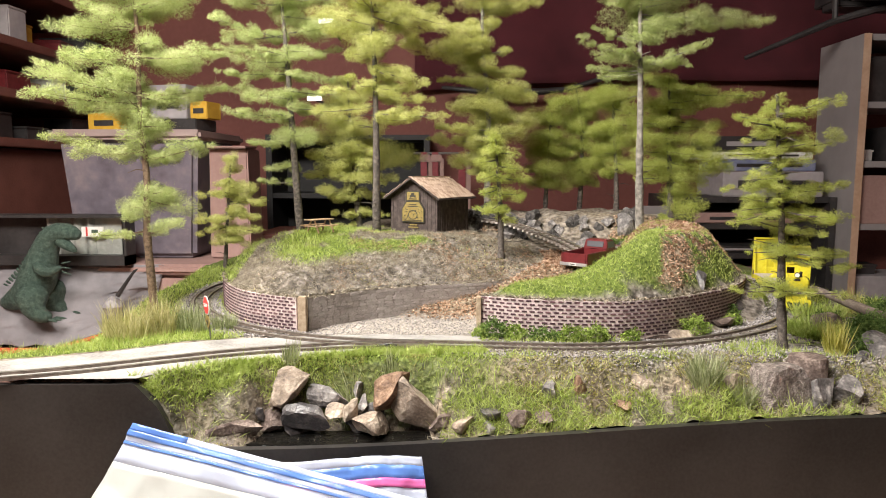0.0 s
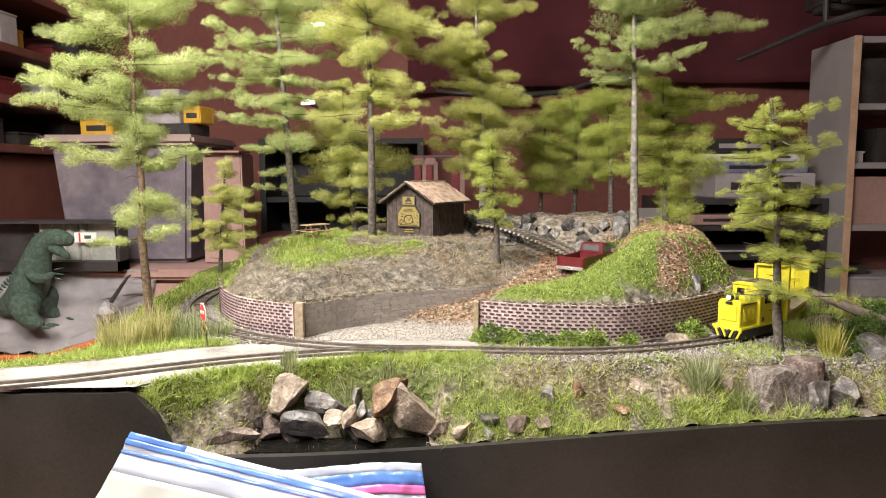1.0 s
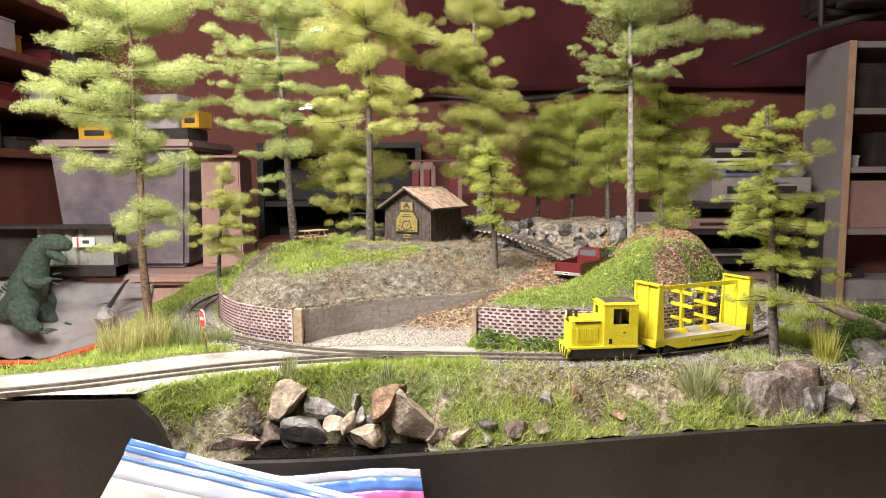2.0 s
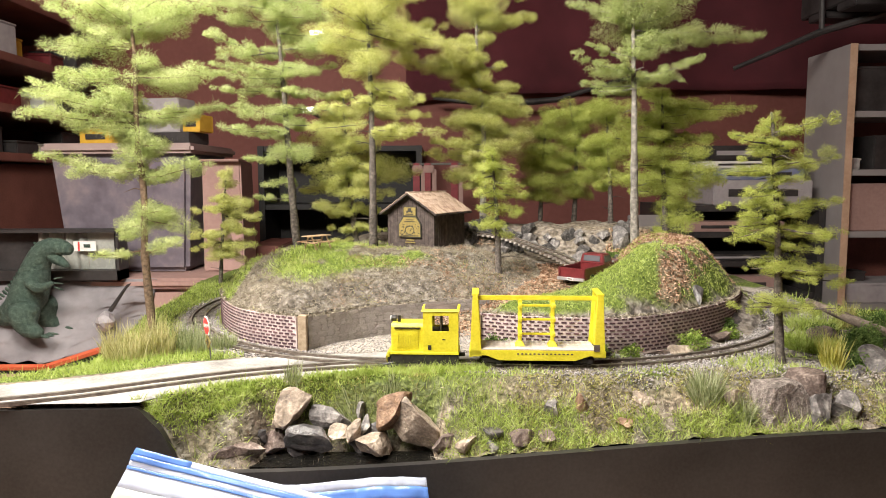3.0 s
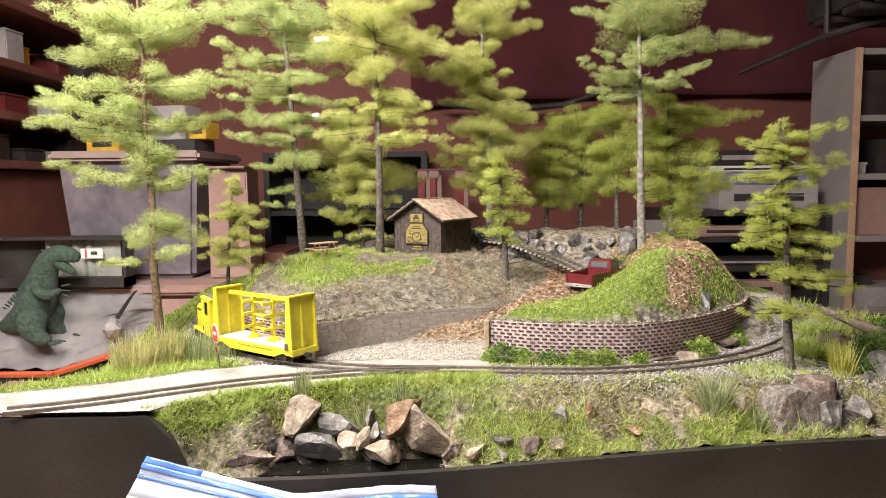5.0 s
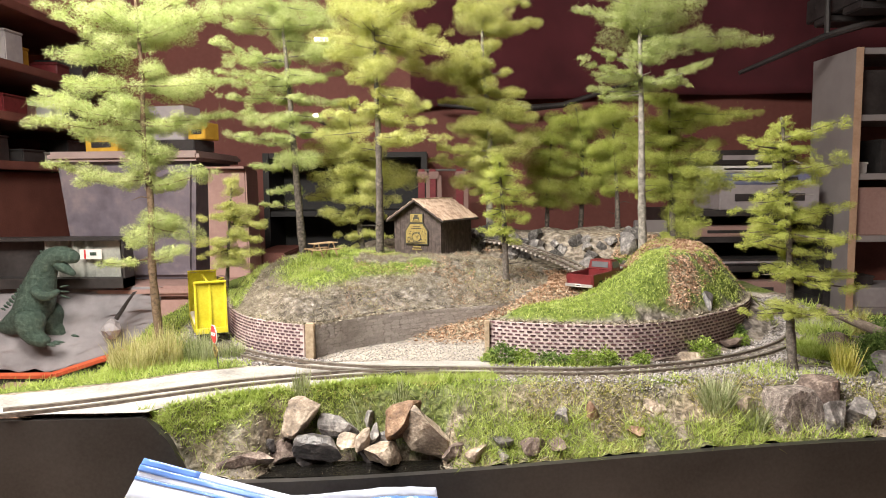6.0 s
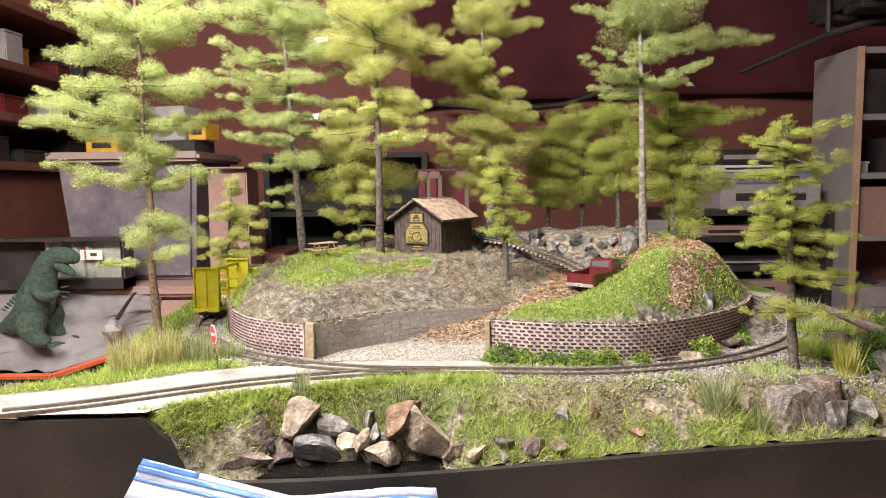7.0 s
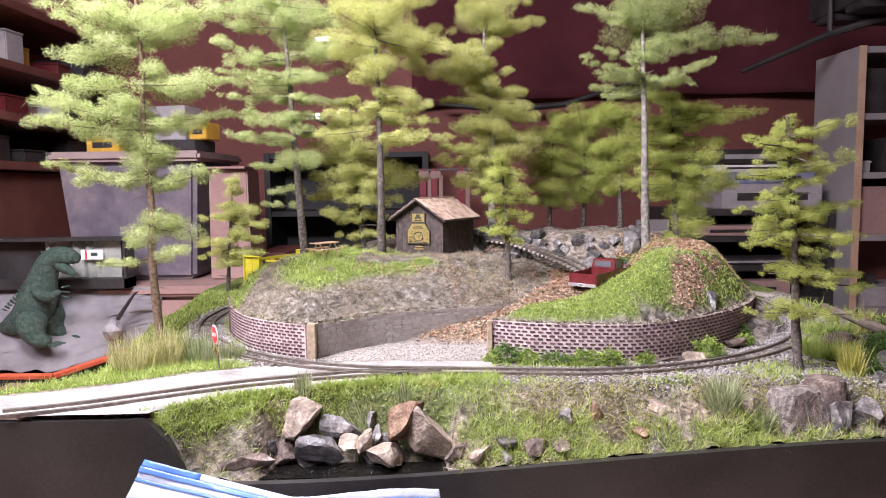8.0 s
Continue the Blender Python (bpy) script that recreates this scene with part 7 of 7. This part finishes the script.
def build_clamps():
    for x, mt, lab in ((-0.075, M_CLAMP, "red and white upright bar clamp"), (-0.038, M_CLAMP, "red upright bar clamp with pale head"), (0.05, M_CLAMP, "red upright bar clamp behind the hut")):
        t = thing("bar_clamp", lab, "clamp", "bar clamps", m=pose(x, 2.26, 0.118, 0, 0, 0))
        part("bar", Shape().box((0, 0, -0.03), (0.022, 0.012, 0.30)), mt, t, bevel=0.002)
        part("head", Shape().box((0.004, -0.002, 0.10), (0.036, 0.02, 0.024)), M_CARD, t, bevel=0.003)
        part("jaw", Shape().box((0.022, 0, 0.0), (0.014, 0.012, 0.20)), M_CARD, t, bevel=0.002)
        part("base", Shape().box((0, 0, -0.199), (0.05, 0.03, 0.038)), M_DARKBOX, t, bevel=0.002)
    r = thing("clamp_rack", "thin metal rail over the bar clamps", "rail")
    part("rail_rod", Shape().tube([(-0.11, 2.26, 0.2345), (0.08, 2.26, 0.2345)], 0.004, 6), M_STEEL, r)
    solid("clamp_stand", Shape().box((0.0, 2.27, -0.55), (0.3, 0.14, 0.90)), M_DARKBOX, "black stand carrying the bar clamps", "stand", bevel=0.004)


build_clamps()


def build_curtain():
    n, m = 70, 26
    v = []
    for i in range(n):
        u = i / (n - 1)
        x = -0.12 + 2.15 * u
        low = 0.470 + 0.055 * u + 0.014 * math.sin(u * 5.0)
        for k in range(m):
            q = k / (m - 1)
            z = low + (1.44 - low) * q
            v.append((x, 2.55 + 0.022 * math.sin(u * 26 + 1.5 * math.sin(q * 3)) * (1 - 0.4 * q) - 0.02 * math.exp(-q * 9), z))
    f = [(i * m + k, (i + 1) * m + k, (i + 1) * m + k + 1, i * m + k + 1) for i in range(n - 1) for k in range(m - 1)]
    ob = tagged(new("drape", fast_mesh("drape", np.array(v), np.array(f), M_CLOTH, True)), "dark maroon cloth hanging from the ceiling before the wall", "curtain")
    md = ob.modifiers.new("thickness", "SOLIDIFY")
    md.thickness = 0.004
    # Black tube stands in for the flat shadow at the cloth's lower edge.
    cb = thing("cable", "black tube drawn for the shadow along the maroon cloth's lower edge", "cable")
    part("shadow_tube", Shape().tube([(-0.02 + 0.09 * i, 2.49, 0.475 - 0.018 * math.sin(i * 0.55) + 0.055 * max(0, i - 5) / 3) for i in range(9)], [0.006, 0.010, 0.012, 0.012, 0.012, 0.010, 0.009, 0.008, 0.007], 8), M_DARKBOX, cb, smooth=True)
    bt = thing("support_arm", "grey metal arm slung under the ceiling", "arm")
    part("tube_arm", Shape().tube([(0.86, 2.02, 0.50), (1.10, 2.0, 0.60), (1.35, 1.95, 0.668)], [0.006, 0.010, 0.012], 8), M_DARKBOX, bt)
    part("hanger", Shape().tube([(1.10, 2.0, 0.60), (1.10, 2.05, 1.446)], 0.008, 8), M_DARKBOX, bt)


build_curtain()
beam = Shape().box((1.62, 1.85, 0.70), (1.00, 0.62, 0.07), Matrix.Identity(4))
for k in range(4):
    beam.box((1.62, 1.62 + 0.15 * k, 0.655), (1.00, 0.09, 0.02))
solid("overhead_shelf", beam, M_DARKBOX, "dark plank shelf slung from the side wall over the bookcase", "shelf", bevel=0.003)
# Glowing rods put in for two bright reflected spots; no lamps are known there.
spot_mat = surface("spot_glow", (1, 0.95, 0.85), (1, 0.95, 0.85), 10, 0.5, 0, 0)
spot_mat.node_tree.nodes["Principled BSDF"].inputs["Emission Color"].default_value = (1, 0.95, 0.88, 1)
spot_mat.node_tree.nodes["Principled BSDF"].inputs["Emission Strength"].default_value = 9.0
for x, y, z, lab in ((-0.40, 2.30, 0.665, "small glowing rod put for a bright reflected spot before the back wall"), (-0.44, 2.30, 0.415, "small glowing rod put for a bright reflected spot before the back wall")):
    t = thing("light_spot", lab, "lamp", "strip bulbs", m=pose(x, y, z))
    part("glow_rod", Shape().tube([(-0.022, 0, 0), (0.022, 0, 0.004)], 0.008, 10), spot_mat, t)
    part("rod_stem", Shape().tube([(0, 0.01, 0), (0, 0.30, 0)], 0.006, 8), M_DARKBOX, t)

# ---------- bags in front ----------


def sheet_bag(name, label, tl, tr, bl, br, bands, seed, bow=0.0):
    t = thing(name, label, "plastic bag", "zip bags")
    tl, tr, bl, br = Vector(tl), Vector(tr), Vector(bl), Vector(br)
    for pname, a, b, u0, u1, lift, mt, lab in bands:
        n, m = max(8, int(60 * (u1 - u0))), max(4, int((b - a) * 60))
        v = []
        for i in range(n):
            for k in range(m):
                u, q = u0 + (u1 - u0) * i / (n - 1), a + (b - a) * k / (m - 1)
                p = tl.lerp(tr, u).lerp(bl.lerp(br, u), q)
                wave = 0.004 * noise.noise(Vector((u * 4, q * 5, seed))) + 0.0030 * noise.noise(Vector((u * 11, q * 12, seed + 3))) + 0.0012 * noise.noise(Vector((u * 40, q * 30, seed + 5))) + 0.012 * math.sin(q * 2.6) + lift
                p += Vector((0, -wave, 0.7 * wave - 0.006 * bow * math.sin(u * 6.28)))
                v.append(p)
        f = [(i * m + k, (i + 1) * m + k, (i + 1) * m + k + 1, i * m + k + 1) for i in range(n - 1) for k in range(m - 1)]
        ob = new(pname, fast_mesh(pname, np.array(v), np.array(f), mt, True))
        ob.parent = t
        tagged(ob, lab)
        md = ob.modifiers.new("thickness", "SOLIDIFY")
        md.thickness = 0.0008
    return t


sheet_bag("zip_bag", "clear zip bag with blue closure leaning on the black board", (-0.236, 0.515, -0.028), (0.060, 0.470, -0.086), (-0.345, 0.420, -0.295), (0.06, 0.39, -0.295),
          [("blue_lip", 0.0, 0.018, 0.0, 0.16, 0, M_BAGBLUE, "crumpled blue lip"), ("top_lip", 0.0, 0.018, 0.16, 1.0, 0, M_BAGLIGHT, "pale film lip"), ("zip_line", 0.018, 0.034, 0.0, 1.0, 0.0008, M_BAGBLUE, "blue zip line"), ("zip_strip", 0.034, 0.048, 0.0, 1.0, 0, M_BAGLIGHT, "pale zip strip"), ("zip_line", 0.048, 0.056, 0.0, 1.0, 0.0008, M_BAGBLUE, "blue zip line"),
           ("clear_band", 0.056, 0.105, 0.0, 1.0, 0, M_BAGLIGHT, "pale blue-white band"), ("front_film", 0.105, 1.0, 0.0, 1.0, 0, M_BAG, "milky clear film")], 2)
sheet_bag("zip_bag", "clear zip bag with pink closure behind the blue one", (-0.150, 0.530, -0.066), (-0.006, 0.530, -0.061), (-0.12, 0.47, -0.300), (0.03, 0.47, -0.300),
          [("top_lip", 0.0, 0.03, 0.0, 1.0, 0, M_BAGLIGHT, "pale blue top lip"), ("blue_band", 0.03, 0.075, 0.0, 1.0, 0, M_BAGBLUE, "blue band"), ("zip_line", 0.075, 0.105, 0.0, 1.0, 0.0008, M_BAGPINK, "pink zip line"), ("front_film", 0.105, 1.0, 0.0, 1.0, 0, M_BAGLIGHT, "cloudy blue film")], 5, 0.3)

# ---------- bricks and stones ----------
brick_courses(wall_r, BRICK_RIGHT, 10, 0.0083, 0.0038, 0.0006, 300)
brick_courses(wall_l, BRICK_LEFT, 10, 0.0081, 0.0036, 0.0006, 230)


def stone_courses():
    rng = random.Random(12)
    kinds = []
    for k in range(8):
        ring = [(math.cos(a) * rng.uniform(0.85, 1.12), math.sin(a) * rng.uniform(0.80, 1.08)) for a in [6.283 * j / 7 + rng.uniform(-0.25, 0.25) for j in range(7)]]
        s = Shape().prism([(max(-1, min(1, u * 1.2)), max(-1, min(1, w * 1.25))) for u, w in ring], -1, 1)
        kinds.append(to_mesh("stone", s, M_STONE, 0.12))
    length = along(STONE_LINE, 0)[3]
    for k in range(10):
        s = rng.uniform(0.002, 0.006)
        while s < length - 0.003:
            w, h = rng.uniform(0.006, 0.013), rng.uniform(0.0030, 0.0040)
            x, y, a, _ = along(STONE_LINE, s + w / 2)
            lift = 0.0
            o = new("stone", kinds[rng.randrange(8)])
            o.parent = wall_s
            o.matrix_basis = Matrix.Translation((x, y, lift + 0.0018 + 0.0034 * k + rng.uniform(-4e-4, 4e-4))) @ Matrix.Rotation(a, 4, "Z") @ Matrix.Rotation(rng.uniform(-0.08, 0.08), 4, "Y") @ Matrix.Diagonal((w / 2, rng.uniform(0.0005, 0.0010), h / 2, 1))
            s += w + 0.0006


stone_courses()

# ---------- what moves ----------


def on_rails(s_front, s_back):
    a, b = on_loop(s_front), on_loop(s_back)
    c = (a + b) / 2
    return Matrix.Translation((c[0], c[1], RAIL_TOP)) @ Matrix.Rotation(math.atan2(a[1] - b[1], a[0] - b[0]), 4, "Z")


TRAVEL = ((-0.5, 0.460), (0.0, 0.557), (0.5, 0.654), (1.0, 0.748), (1.5, 0.840), (2.8, 1.076), (3.0, 1.109), (3.5, 1.182), (4.0, 1.245), (4.5, 1.329), (6.0, 1.585), (6.5, 1.659), (7.0, 1.732), (7.5, 1.810), (8.0, 1.888), (8.5, 1.966))


def travelled(t):
    """How far round the oval the car's rear end has come."""
    ts, ss = zip(*TRAVEL)
    return float(np.mean([np.interp(t + d, ts, ss) for d in (-0.3, -0.15, 0.0, 0.15, 0.3)]))


def motions():
    car, loco = [], []
    for k in range(41):
        t = 0.2 * k
        s = travelled(t)
        car.append((t, on_rails(s + 0.109, s + 0.024)))
        loco.append((t, on_rails(s + 0.194, s + 0.156)))
    walk(CAR, car)
    walk(LOCO, loco)


motions()
